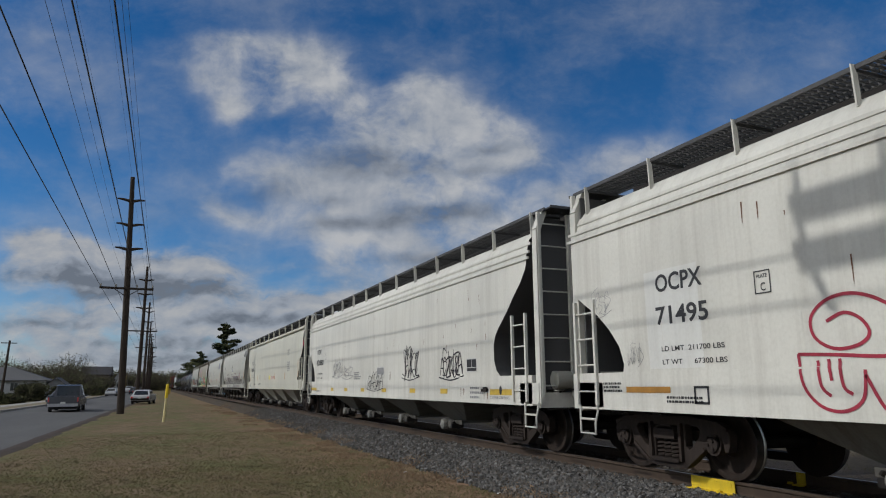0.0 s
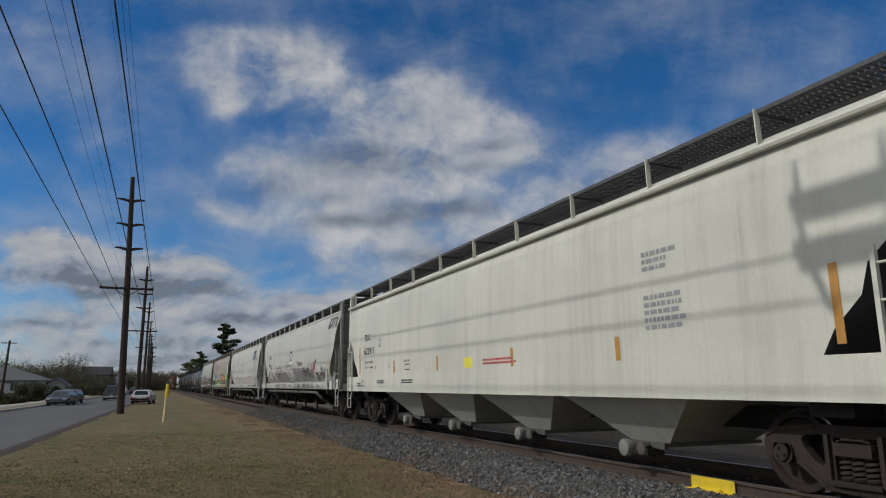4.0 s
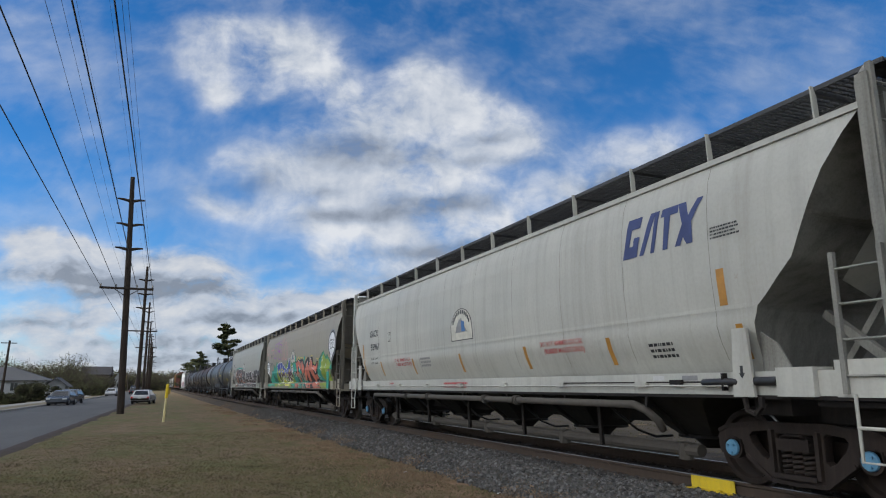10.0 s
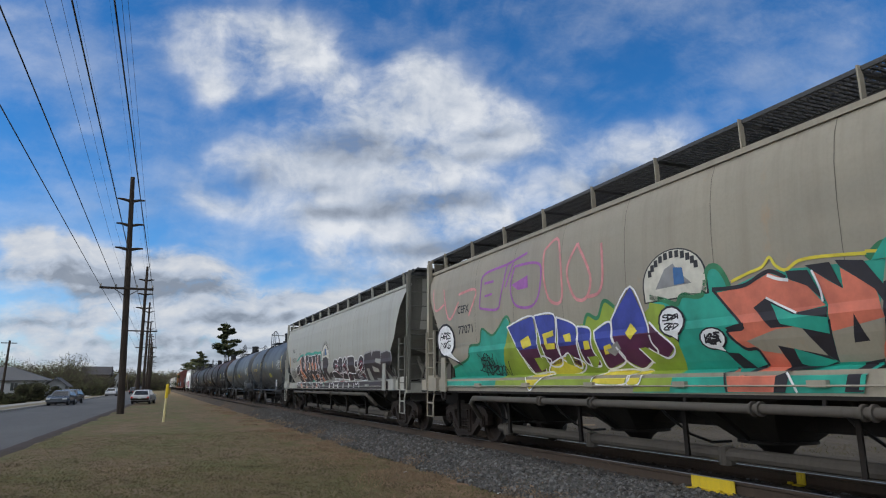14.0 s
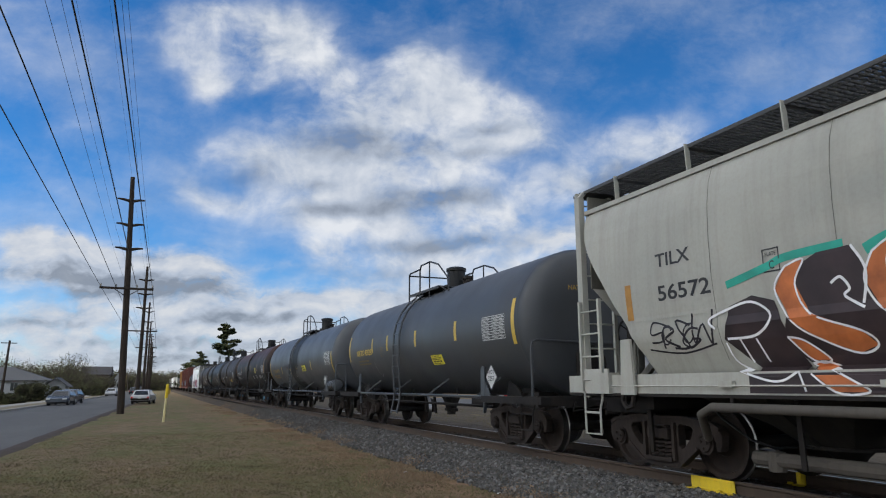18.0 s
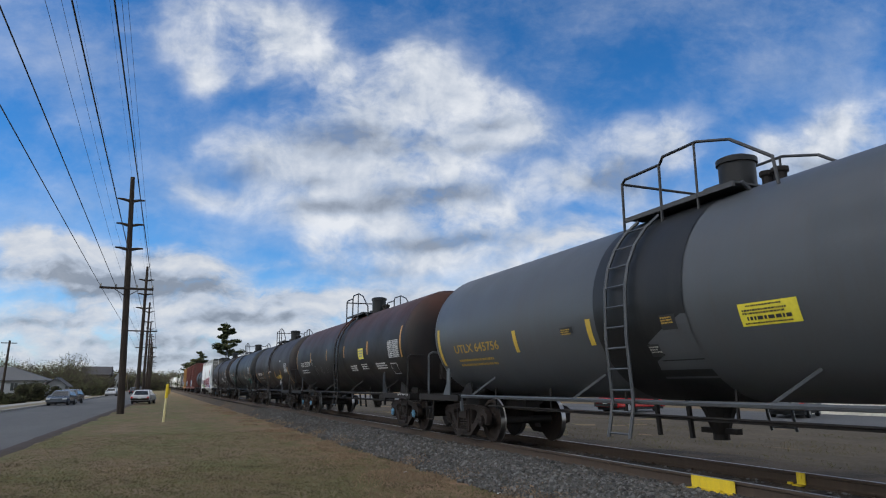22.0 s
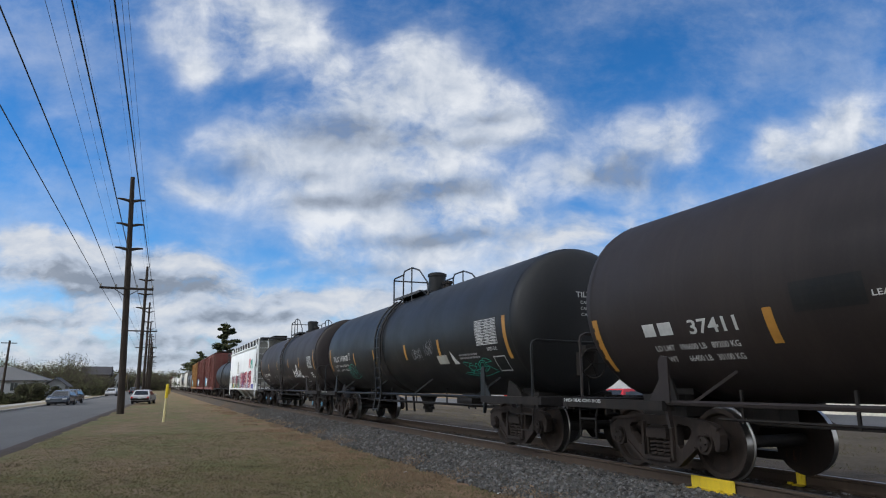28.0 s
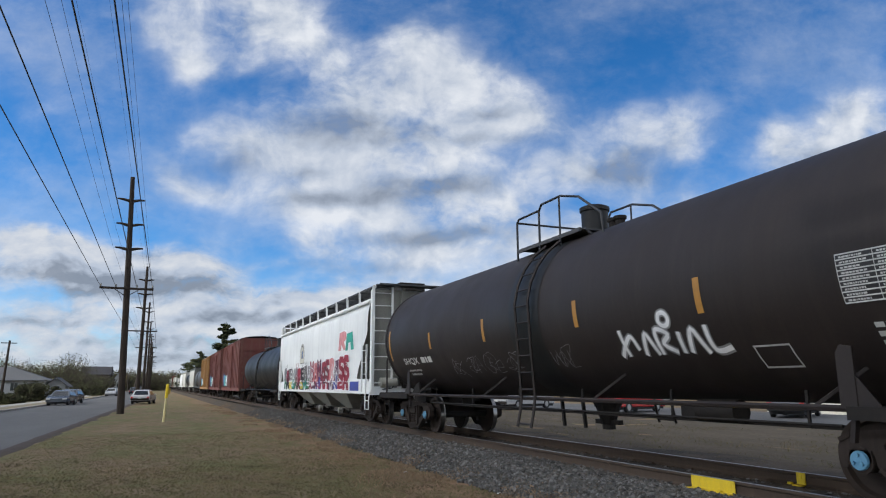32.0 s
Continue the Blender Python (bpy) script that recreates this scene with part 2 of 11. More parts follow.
def wheel_mesh(sx):
    p = [(0.675, 0.12), (0.675, 0.40), (0.69, 0.482), (0.705, 0.482), (0.712, 0.459), (0.815, 0.452), (0.822, 0.435), (0.815, 0.385),
         (0.765, 0.36), (0.745, 0.28), (0.765, 0.17), (0.80, 0.15), (0.80, 0.09)]
    me = MB().lathe([(sx * x, r) for x, r in p], 0, 0, 40).data("wheel", M["wheel"], 35)
    me.materials.append(M["tread"])
    for f in me.polygons:
        r = sum(math.hypot(me.vertices[i].co.y, me.vertices[i].co.z) for i in f.vertices) / len(f.vertices)
        if r > 0.453 and len(f.vertices) == 4:
            f.material_index = 1
    return me


def cap_mesh(sx, mat):
    b = MB().lathe([(sx * 0.98, 0.085), (sx * 1.10, 0.10), (sx * 1.115, 0.092), (sx * 1.12, 0.03)], 0, 0, 18)
    for k in range(3):
        a = k * 2 * math.pi / 3
        b.tube([(sx * 1.11, 0.055 * math.cos(a), 0.055 * math.sin(a)), (sx * 1.14, 0.055 * math.cos(a), 0.055 * math.sin(a))], 0.017, 6)
    return b.data("end_cap", mat, 40)


def sideframe_mesh(sx):
    """Cast frame: one plate with two rounded windows and the spring opening, its edges rounded."""
    half = [(0.0, 0.775), (0.42, 0.785), (0.72, 0.765), (0.98, 0.725), (1.10, 0.67), (1.15, 0.58), (1.14, 0.46), (1.11, 0.38), (1.05, 0.37), (1.03, 0.50), (0.96, 0.565), (0.82, 0.565), (0.755, 0.51), (0.735, 0.40), (0.66, 0.345), (0.40, 0.155), (0.33, 0.115), (0.0, 0.105)]
    outer = half + [(-y, z) for y, z in reversed(half[1:-1])]
    win = [(0.36, 0.655), (0.40, 0.685), (0.60, 0.66), (0.645, 0.615), (0.61, 0.53), (0.47, 0.385), (0.41, 0.36), (0.36, 0.40)]
    hole = [(-0.245, 0.20), (0.245, 0.20), (0.25, 0.66), (-0.25, 0.66)]
    bm = bmesh.new()
    for loop in (outer, win, [(-y, z) for y, z in win], hole):
        vs = [bm.verts.new((sx * 1.06, y, z)) for y, z in loop]
        for i in range(len(vs)):
            bm.edges.new((vs[i], vs[(i + 1) % len(vs)]))
    bmesh.ops.triangle_fill(bm, use_beauty=True, edges=bm.edges[:])
    front = bm.faces[:]
    r = bmesh.ops.extrude_face_region(bm, geom=front)
    bmesh.ops.translate(bm, verts=[g for g in r["geom"] if isinstance(g, bmesh.types.BMVert)], vec=(-sx * 0.13, 0, 0))
    bmesh.ops.recalc_face_normals(bm, faces=bm.faces)
    rim = [e for e in bm.edges if len(e.link_faces) == 2 and e.calc_face_angle(0) > 1.2]
    bmesh.ops.bevel(bm, geom=rim, offset=0.014, segments=2, affect="EDGES", profile=0.6)
    for k in (-1, 1):
        # journal housing, column flange and lower spring seat
        m = Matrix.Translation((sx * 0.985, k * 0.889, 0.5))
        bmesh.ops.create_cube(bm, size=1, matrix=m @ Matrix.Diagonal((0.2, 0.24, 0.12, 1)))
        bmesh.ops.create_cube(bm, size=1, matrix=Matrix.Translation((sx * 1.03, k * 0.30, 0.45)) @ Matrix.Diagonal((0.16, 0.05, 0.5, 1)))
    for k in (-1, 1):
        # raised flange along the top, the lower diagonal and round the journal
        for (ya, za), (yb, zb) in (((0.0, 0.765), (0.44, 0.772)), ((0.44, 0.772), (0.98, 0.715)), ((0.98, 0.715), (1.11, 0.65)), ((0.36, 0.14), (0.70, 0.385)), ((0.0, 0.125), (0.36, 0.14))):
            d = Vector((0, yb - ya, zb - za))
            m = Matrix.Translation((sx * 1.05, k * (ya + yb) / 2, (za + zb) / 2)) @ Matrix.Rotation(k * math.atan2(d.z, d.y), 4, "X")
            bmesh.ops.create_cube(bm, size=1, matrix=m @ Matrix.Diagonal((0.055, d.length + 0.012, 0.045, 1)))
        bmesh.ops.create_cone(bm, cap_ends=True, segments=16, radius1=0.135, radius2=0.12, depth=0.2, matrix=Matrix.Translation((sx * 0.985, k * 0.889, 0.457)) @ Matrix.Rotation(math.pi / 2, 4, "Y"))
    bmesh.ops.create_cube(bm, size=1, matrix=Matrix.Translation((sx * 1.02, 0, 0.205)) @ Matrix.Diagonal((0.22, 0.56, 0.05, 1)))
    me = bpy.data.meshes.new("side_frame")
    bm.to_mesh(me)
    bm.free()
    me.materials.append(M["cast"])
    return me


def spring_mesh(sx):
    pts = []
    for i in range(49):
        a = i / 48 * 5 * 2 * math.pi
        pts.append((sx * 1.01 + 0.064 * math.cos(a), 0.064 * math.sin(a), 0.23 + 0.27 * i / 48))
    return MB().tube(pts, 0.022, 5).data("spring", M["cast"], 60)


def bolster_mesh():
    b = MB().box((0, 0, 0.56), (2.2, 0.36, 0.16)).box((0, 0, 0.68), (0.5, 0.5, 0.12))
    for s in (-1, 1):
        b.box((s * 1.02, 0, 0.55), (0.2, 0.42, 0.13))
        b.bar((s * 0.72, -0.5, 0.52), (s * 0.72, 0.5, 0.52), 0.1, 0.14)
    return b.data("bolster", M["cast"], 30)


WHEELSETS = []


def add_truck(car, y, blue=False, rough_only=False):
    """Two cast side frames, a bolster, springs and two wheelsets, centred at y."""
    for sx in (-1, 1):
        f = part("side_frame", shared(("sf", sx), lambda: sideframe_mesh(sx)), None, car)
        f.location = (0, y, 0)
        if sx == -1 and not rough_only:
            for k in (-0.14, 0, 0.14):
                s = part("spring", shared(("sp", sx), lambda: spring_mesh(sx)), None, f)
                s.location = (0, k, 0)
            part("bolster_end", shared("bend", lambda: MB().prism([(-0.2, 0.5), (0.2, 0.5), (0.22, 0.58), (0.12, 0.66), (-0.12, 0.66), (-0.22, 0.58)], -1.1, -0.95).data("bolster_end", M["cast"])), None, f)
            part("lightener", shared("lite", lambda: MB().box((-1.104, 0, 0.595), (0.012, 0.14, 0.035)).data("lightener", M["pale"])), None, f, "worn pale casting mark")
            w = part("wedge_casting", shared("wedge", lambda: MB().box((-1.07, 0, 0.62), (0.06, 0.2, 0.05)).box((-1.07, 0, 0.53), (0.05, 0.34, 0.09)).data("wedge_casting", M["wheel"])), None, f)
    bo = part("bolster", shared("bolster", bolster_mesh), None, car)
    bo.location = (0, y, 0)
    for k in (-0.889, 0.889):
        ax = part("wheelset", shared("axle", lambda: MB().lathe([(-1.0, 0.07), (-0.86, 0.085), (-0.6, 0.09), (0, 0.08), (0.6, 0.09), (0.86, 0.085), (1.0, 0.07)], 0, 0, 16).data("wheelset", M["steel"], 40)), None, car)
        ax.location = (0, y + k, WR)
        for sx in (-1, 1):
            part("wheel", shared(("wheel", sx), lambda: wheel_mesh(sx)), None, ax)
            if sx == -1 or not rough_only:
                mt = "bluecap" if blue else "cast"
                part("end_cap", shared(("cap", sx, mt), lambda: cap_mesh(sx, M[mt])), None, ax, "blue bearing end cap" if blue else "")
        WHEELSETS.append((ax, car, y + k))


# ---------------------------------------------------------------- lettering on car sides
_fontcache = {}


def letters(text, shear=0.0, fat=0.0):
    """Flat outlines of a word: vertices and faces, one unit high."""
    key = (text, shear, fat)
    if key not in _fontcache:
        cu = bpy.data.curves.new("word", "FONT")
        cu.body, cu.size, cu.shear, cu.offset, cu.resolution_u = text, 1.38, shear, fat + (0.016 if fat < 0.015 else 0.0), 3
        ob = bpy.data.objects.new("word", cu)
        scene.collection.objects.link(ob)
        bpy.context.view_layer.update()
        me = ob.evaluated_get(bpy.context.evaluated_depsgraph_get()).to_mesh()
        vs = [tuple(v.co) for v in me.vertices]
        fs = [tuple(p.vertices) for p in me.polygons]
        bpy.data.objects.remove(ob)
        bpy.data.curves.remove(cu)
        _fontcache[key] = (vs, fs)
    return _fontcache[key]


for _w in (('(RUBBER MALLET ONLY)', 0.0, 0.0), ('186', 0.0, 0.006), ('2 INCH HF COMP SHOES', 0.0, 0.0), ('2 INCH TREAD COND. SHOES', 0.0, 0.0), ('3257', 0.0, 0.0), ('37411', 0.0, 0.008), ('55961', 0.0, 0.006), ('56572', 0.0, 0.006), ('622911', 0.0, 0.008), ('62880', 0.0, 0.012), ('71495', 0.0, 0.012), ('77071', 0.0, 0.0), ('C', 0.0, 0.0), ('CEFX', 0.0, 0.0), ('DO NOT HAMMER ON CAR', 0.0, 0.0), ('GACX', 0.0, 0.006), ('HOT', 0.0, 0.0), ('UTLX', 0.0, 0.006), ('TILX 252379', 0.0, 0.006), ('CAPY', 0.0, 0.0), ('DANGER', 0.0, 0.0), ('LD LMT 219300', 0.0, 0.0), ('LT WT    66700', 0.0, 0.0), ('JOB F 18046', 0.0, 0.0), ('LD LMT  211700 LBS', 0.0, 0.0), ('LD LMT  218400', 0.0, 0.0), ('LD LMT  222800', 0.0, 0.0), ('LD LMT 219500', 0.0, 0.0), ('LEASED', 0.0, 0.0), ('LT WT      67300 LBS', 0.0, 0.0), ('LT WT     65200', 0.0, 0.0), ('LT WT     67600', 0.0, 0.0), ('LT WT    66500', 0.0, 0.0), ('NATX 40028', 0.0, 0.008), ('OCPX', 0.0, 0.01), ('OCPX', 0.0, 0.012), ('PLATE', 0.0, 0.0), ('SHQX', 0.0, 0.008), ('TILX', 0.0, 0.006), ('TILX', 0.0, 0.008), ('TILX 190900', 0.0, 0.008), ('TILX 252379', 0.0, 0.008), ('USED OIL', 0.0, 0.0), ('UTLX 645756', 0.0, 0.008), ('NATX', 0.0, 0.006), ('TILX 190900', 0.0, 0.006), ('SHQX', 0.0, 0.006), ('LD LMT   196600 LB   89200 KG', 0.0, 0.0), ('LT WT       66400 LB   30100 KG', 0.0, 0.0), ('CAPY 30210 US GAL', 0.0, 0.0), ('CAPY 25156 IMP GAL', 0.0, 0.0), ('CAPY 114 357   L', 0.0, 0.0)):
    letters(*_w)


def write(car, text, y_left, z0, height, mat, surf, wide=0.8, off=0.006, name="lettering", label="", shear=0.0, fat=0.0, length=None, tilt=0.0):
    """A word on the side that faces -x; y_left is where it begins (it reads towards -y)."""
    vs, fs = letters(text, shear, fat)
    if not vs:
        return None
    w = max(v[0] for v in vs) or 1
    kx = length / w if length else height * wide
    b = MB()
    pts = []
    for v in vs:
        y, z = y_left - v[0] * kx, z0 + v[1] * height + tilt * v[0] * kx
        pts.append((-(surf(z) + off), y, z))
    b.add(pts, fs)
    me = b.data(name, M[mat] if isinstance(mat, str) else mat)
    if height > 0.15:
        drape(me, surf, off)
    return part(name, me, None, car, label)


def patch(car, y0, y1, z0, z1, mat, surf, off=0.005, name="stripe", label="", ny=2, nz=4, slant=0.0):
    """A painted or stuck-on rectangle that follows the side."""
    b = MB()
    b.sheet([[(-(surf(z0 + (z1 - z0) * j / nz) + off), y0 + (y1 - y0) * i / ny + slant * j / nz, z0 + (z1 - z0) * j / nz) for j in range(nz + 1)] for i in range(ny + 1)])
    return part(name, b, M[mat] if isinstance(mat, str) else mat, car, label)


def drape(me, surf, off, step=0.1):
    """Cuts a flat shape at every step of height and lays it on the side."""
    bm = bmesh.new()
    bm.from_mesh(me)
    bmesh.ops.triangulate(bm, faces=bm.faces)
    zs = [v.co.z for v in bm.verts]
    for k in range(math.ceil(min(zs) / step), math.floor(max(zs) / step) + 1):
        bmesh.ops.bisect_plane(bm, geom=bm.verts[:] + bm.edges[:] + bm.faces[:], plane_co=(0, 0, k * step), plane_no=(0, 0, 1))
    for v in bm.verts:
        v.co.x = -(surf(v.co.z) + off)
    bmesh.ops.recalc_face_normals(bm, faces=bm.faces)
    bm.to_mesh(me)
    bm.free()


def polymark(car, pts, mat, surf, off=0.006, name="painted_shape", label=""):
    """A flat painted polygon given by (y, z)."""
    b = MB()
    b.add([(-(surf(z) + off), y, z) for y, z in pts], [tuple(range(len(pts)))])
    me = b.data(name, M[mat] if isinstance(mat, str) else mat)
    drape(me, surf, off)
    return part(name, me, None, car, label)


def stroke(car, pts, w, mat, surf, off=0.007, name="painted_line", label=""):
    """A brushed or sprayed line through (y, z) points, smoothed."""
    P = []
    n = len(pts)
    for i in range(n - 1):
        p0, p1, p2, p3 = (Vector(pts[max(0, min(n - 1, i + k))]) for k in (-1, 0, 1, 2))
        for s in range(5):
            t = s / 5
            P.append(0.5 * (2 * p1 + (p2 - p0) * t + (2 * p0 - 5 * p1 + 4 * p2 - p3) * t * t + (3 * p1 - p0 - 3 * p2 + p3) * t ** 3))
    P.append(Vector(pts[-1]))
    rows = []
    for i, p in enumerate(P):
        d = (P[min(i + 1, len(P) - 1)] - P[max(i - 1, 0)])
        d = d.normalized() if d.length > 1e-6 else Vector((1, 0))
        q = Vector((-d.y, d.x)) * (w / 2)
        rows.append([(-(surf(r.y) + off), r.x, r.y) for r in (p - q, p + q)])
    return part(name, MB().sheet(rows), M[mat] if isinstance(mat, str) else mat, car, label)


# ---------------------------------------------------------------- small car fittings
def ladder(car, x, y, z0, z1, w, rungs, mat, along="y", name="ladder", thick=0.05, split=False):
    """Two stiles and rungs; the ladder faces -x (along y) or -y (along x)."""
    b = MB()
    d = Vector((0, 1, 0)) if along == "y" else Vector((1, 0, 0))
    p = Vector((x, y, 0))
    for s in (-0.5, 0.5):
        q = p + d * (w * s)
        b.bar(q + Vector((0, 0, z0)), q + Vector((0, 0, z1)), thick, thick, (1, 0, 0))
        if split and s < 0:
            la, b = part(name, b, mat, car), MB()
    if split:
        part("stile", b, mat, la)
    for i in range(rungs):
        z = z0 + (z1 - z0) * (i + 0.5) / rungs
        if split:
            part("rung", MB().tube([p - d * w / 2 + Vector((0, 0, z)), p + d * w / 2 + Vector((0, 0, z))], 0.014, 5), mat, la)
            continue
        b.tube([p - d * w / 2 + Vector((0, 0, z)), p + d * w / 2 + Vector((0, 0, z))], 0.014, 5)
    return la if split else part(name, b, mat, car)


def stirrup(car, x, y, w, z0, z1, mat):
    b = MB().tube([(x, y - w * 0.68, z1), (x, y - w * 0.68, z1 - 0.1), (x, y - w / 2, z1 - 0.26), (x, y - w / 2, z0), (x, y + w / 2, z0), (x, y + w / 2, z1)], 0.018, 6)
    b.tube([(x, y - w / 2, (z0 + z1) / 2), (x, y + w / 2, (z0 + z1) / 2)], 0.018, 6)
    return part("step_stirrup", b, mat, car)


def coupler(car, y_end, s):
    """Draft sill, coupler shank and knuckle towards the end s (+1 or -1)."""
    b = MB()
    b.box((0, y_end - s * 1.1, 0.86), (0.34, 1.5, 0.34))
    b.box((0, y_end - s * 0.3, 0.87), (0.16, 0.5, 0.18))
    b.prism([(y_end - s * 0.12, 0.74), (y_end + s * 0.06, 0.74), (y_end + s * 0.06, 1.02), (y_end - s * 0.12, 1.02)], -0.19, 0.1)
    b.tube([(-0.12, y_end, 0.72), (-0.12, y_end, 1.04)], 0.06, 8)
    part("coupler", b, M["steel"], car)
    h = MB().tube([(0.22, y_end - s * 0.7, 0.78), (0.24, y_end - s * 0.4, 0.62), (0.2, y_end - s * 0.1, 0.46), (0.14, y_end, 0.5)], 0.026, 6)
    part("air_hose", h, M["black"], car)
    lv = MB().tube([(-1.45, y_end - s * 0.62, 0.95), (-1.4, y_end - s * 0.45, 0.80), (-0.5, y_end - s * 0.35, 0.84), (-0.1, y_end - s * 0.12, 1.0)], 0.014, 5)
    part("uncoupling_lever", lv, M["steel"], car)


def brake_gear(car, y, s, z, mat):
    """Hand brake wheel and its housing at a car's end."""
    b = MB().box((-0.35, y, z), (0.34, 0.2, 0.42)).box((-0.35, y + s * 0.06, z + 0.27), (0.2, 0.14, 0.12))
    g = part("hand_brake", b, mat, car)
    pts = [(-0.35 + 0.27 * math.cos(a * math.pi / 9), y + s * 0.2, z + 0.27 * math.sin(a * math.pi / 9)) for a in range(19)]
    w = MB().tube(pts, 0.018, 6, False)
    for a in range(5):
        k = a * 2 * math.pi / 5
        w.tube([(-0.35, y + s * 0.16, z), (-0.35 + 0.27 * math.cos(k), y + s * 0.2, z + 0.27 * math.sin(k))], 0.012, 5)
    part("brake_wheel", w, M["steel"], g)
    ch = MB()
    for i in range(16):
        zz = z - 0.2 - i * 0.045
        ch.tube([(-0.35, y + s * 0.02, zz), (-0.35 + (0.012 if i % 2 else 0), y + s * (0.02 + (0 if i % 2 else 0.012)), zz - 0.05)], 0.011, 4)
    part("brake_chain", ch, M["steel"], g)


# ---------------------------------------------------------------- covered hopper car
def interp(table, z):
    if z <= table[0][0]:
        return table[0][1]
    for (a, p), (b, q) in zip(table, table[1:]):
        if z <= b:
            return p + (q - p) * (z - a) / (b - a)
    return table[-1][1]


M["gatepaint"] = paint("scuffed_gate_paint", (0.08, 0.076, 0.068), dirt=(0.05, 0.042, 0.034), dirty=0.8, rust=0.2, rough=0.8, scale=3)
# near-black base stands for the shade under the car; streaks are grime
M["potshade"] = paint("shaded_grimy_pot_paint", (0.022, 0.020, 0.017), dirt=(0.048, 0.041, 0.033), dirty=0.6, rust=0.1, rough=0.8, scale=1.5)
M["capstan"] = plain("dusty_galvanised_casting", (0.17, 0.165, 0.145), 0.7)
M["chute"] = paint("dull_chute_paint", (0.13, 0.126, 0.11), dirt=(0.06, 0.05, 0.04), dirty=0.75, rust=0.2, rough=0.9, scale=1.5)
SECT = {
    # half width by height
    "flat": [(0.92, 1.56), (1.39, 1.57), (2.2, 1.59), (3.2, 1.59), (3.55, 1.57), (3.85, 1.50), (4.02, 1.36), (4.16, 1.0), (4.26, 0.5), (4.30, 0.0)],
    "curved": [(1.30, 1.30), (1.50, 1.42), (1.72, 1.52), (1.90, 1.57), (2.0, 1.56), (2.5, 1.60), (3.0, 1.60), (3.4, 1.575), (3.7, 1.52), (3.9, 1.44), (4.04, 1.30), (4.16, 0.95), (4.26, 0.5), (4.30, 0.0)],
}
CUT = {
    # how far the side's end edge draws back from the end post, by height
    "teardrop": [(1.30, 1.0), (1.41, 1.16), (1.5, 1.28), (1.68, 1.36), (1.97, 1.36), (2.15, 1.29), (2.3, 1.14), (2.61, 0.75), (2.82, 0.53), (3.07, 0.22), (3.3, 0.03), (3.4, 0.0), (4.3, 0.0)],
    "teardrop_left": [(1.30, 1.12), (1.5, 1.18), (1.75, 1.10), (2.0, 0.90), (2.25, 0.62), (2.45, 0.28), (2.62, 0.02), (2.7, 0.0), (4.3, 0.0)],
    "straight": [(1.30, 1.10), (1.48, 1.22), (1.75, 1.05), (2.05, 0.72), (2.35, 0.62), (2.55, 0.38), (2.80, 0.10), (2.95, 0.02), (4.3, 0.0)],
    "slope": [(1.30, 1.42), (1.6, 1.36), (1.9, 1.31), (2.08, 1.25), (2.2, 1.1), (2.36, 0.93), (2.54, 0.72), (2.84, 0.57), (3.12, 0.43), (3.38, 0.28), (3.6, 0.12), (3.88, -0.08), (3.95, -0.12), (4.3, -0.18)],
    "slope_left": [(1.30, 1.75), (1.6, 1.66), (1.78, 1.55), (2.05, 1.4), (2.34, 1.18), (2.6, 1.0), (2.96, 0.74), (3.2, 0.58), (3.47, 0.46), (3.9, 0.38), (4.3, 0.3)],
}


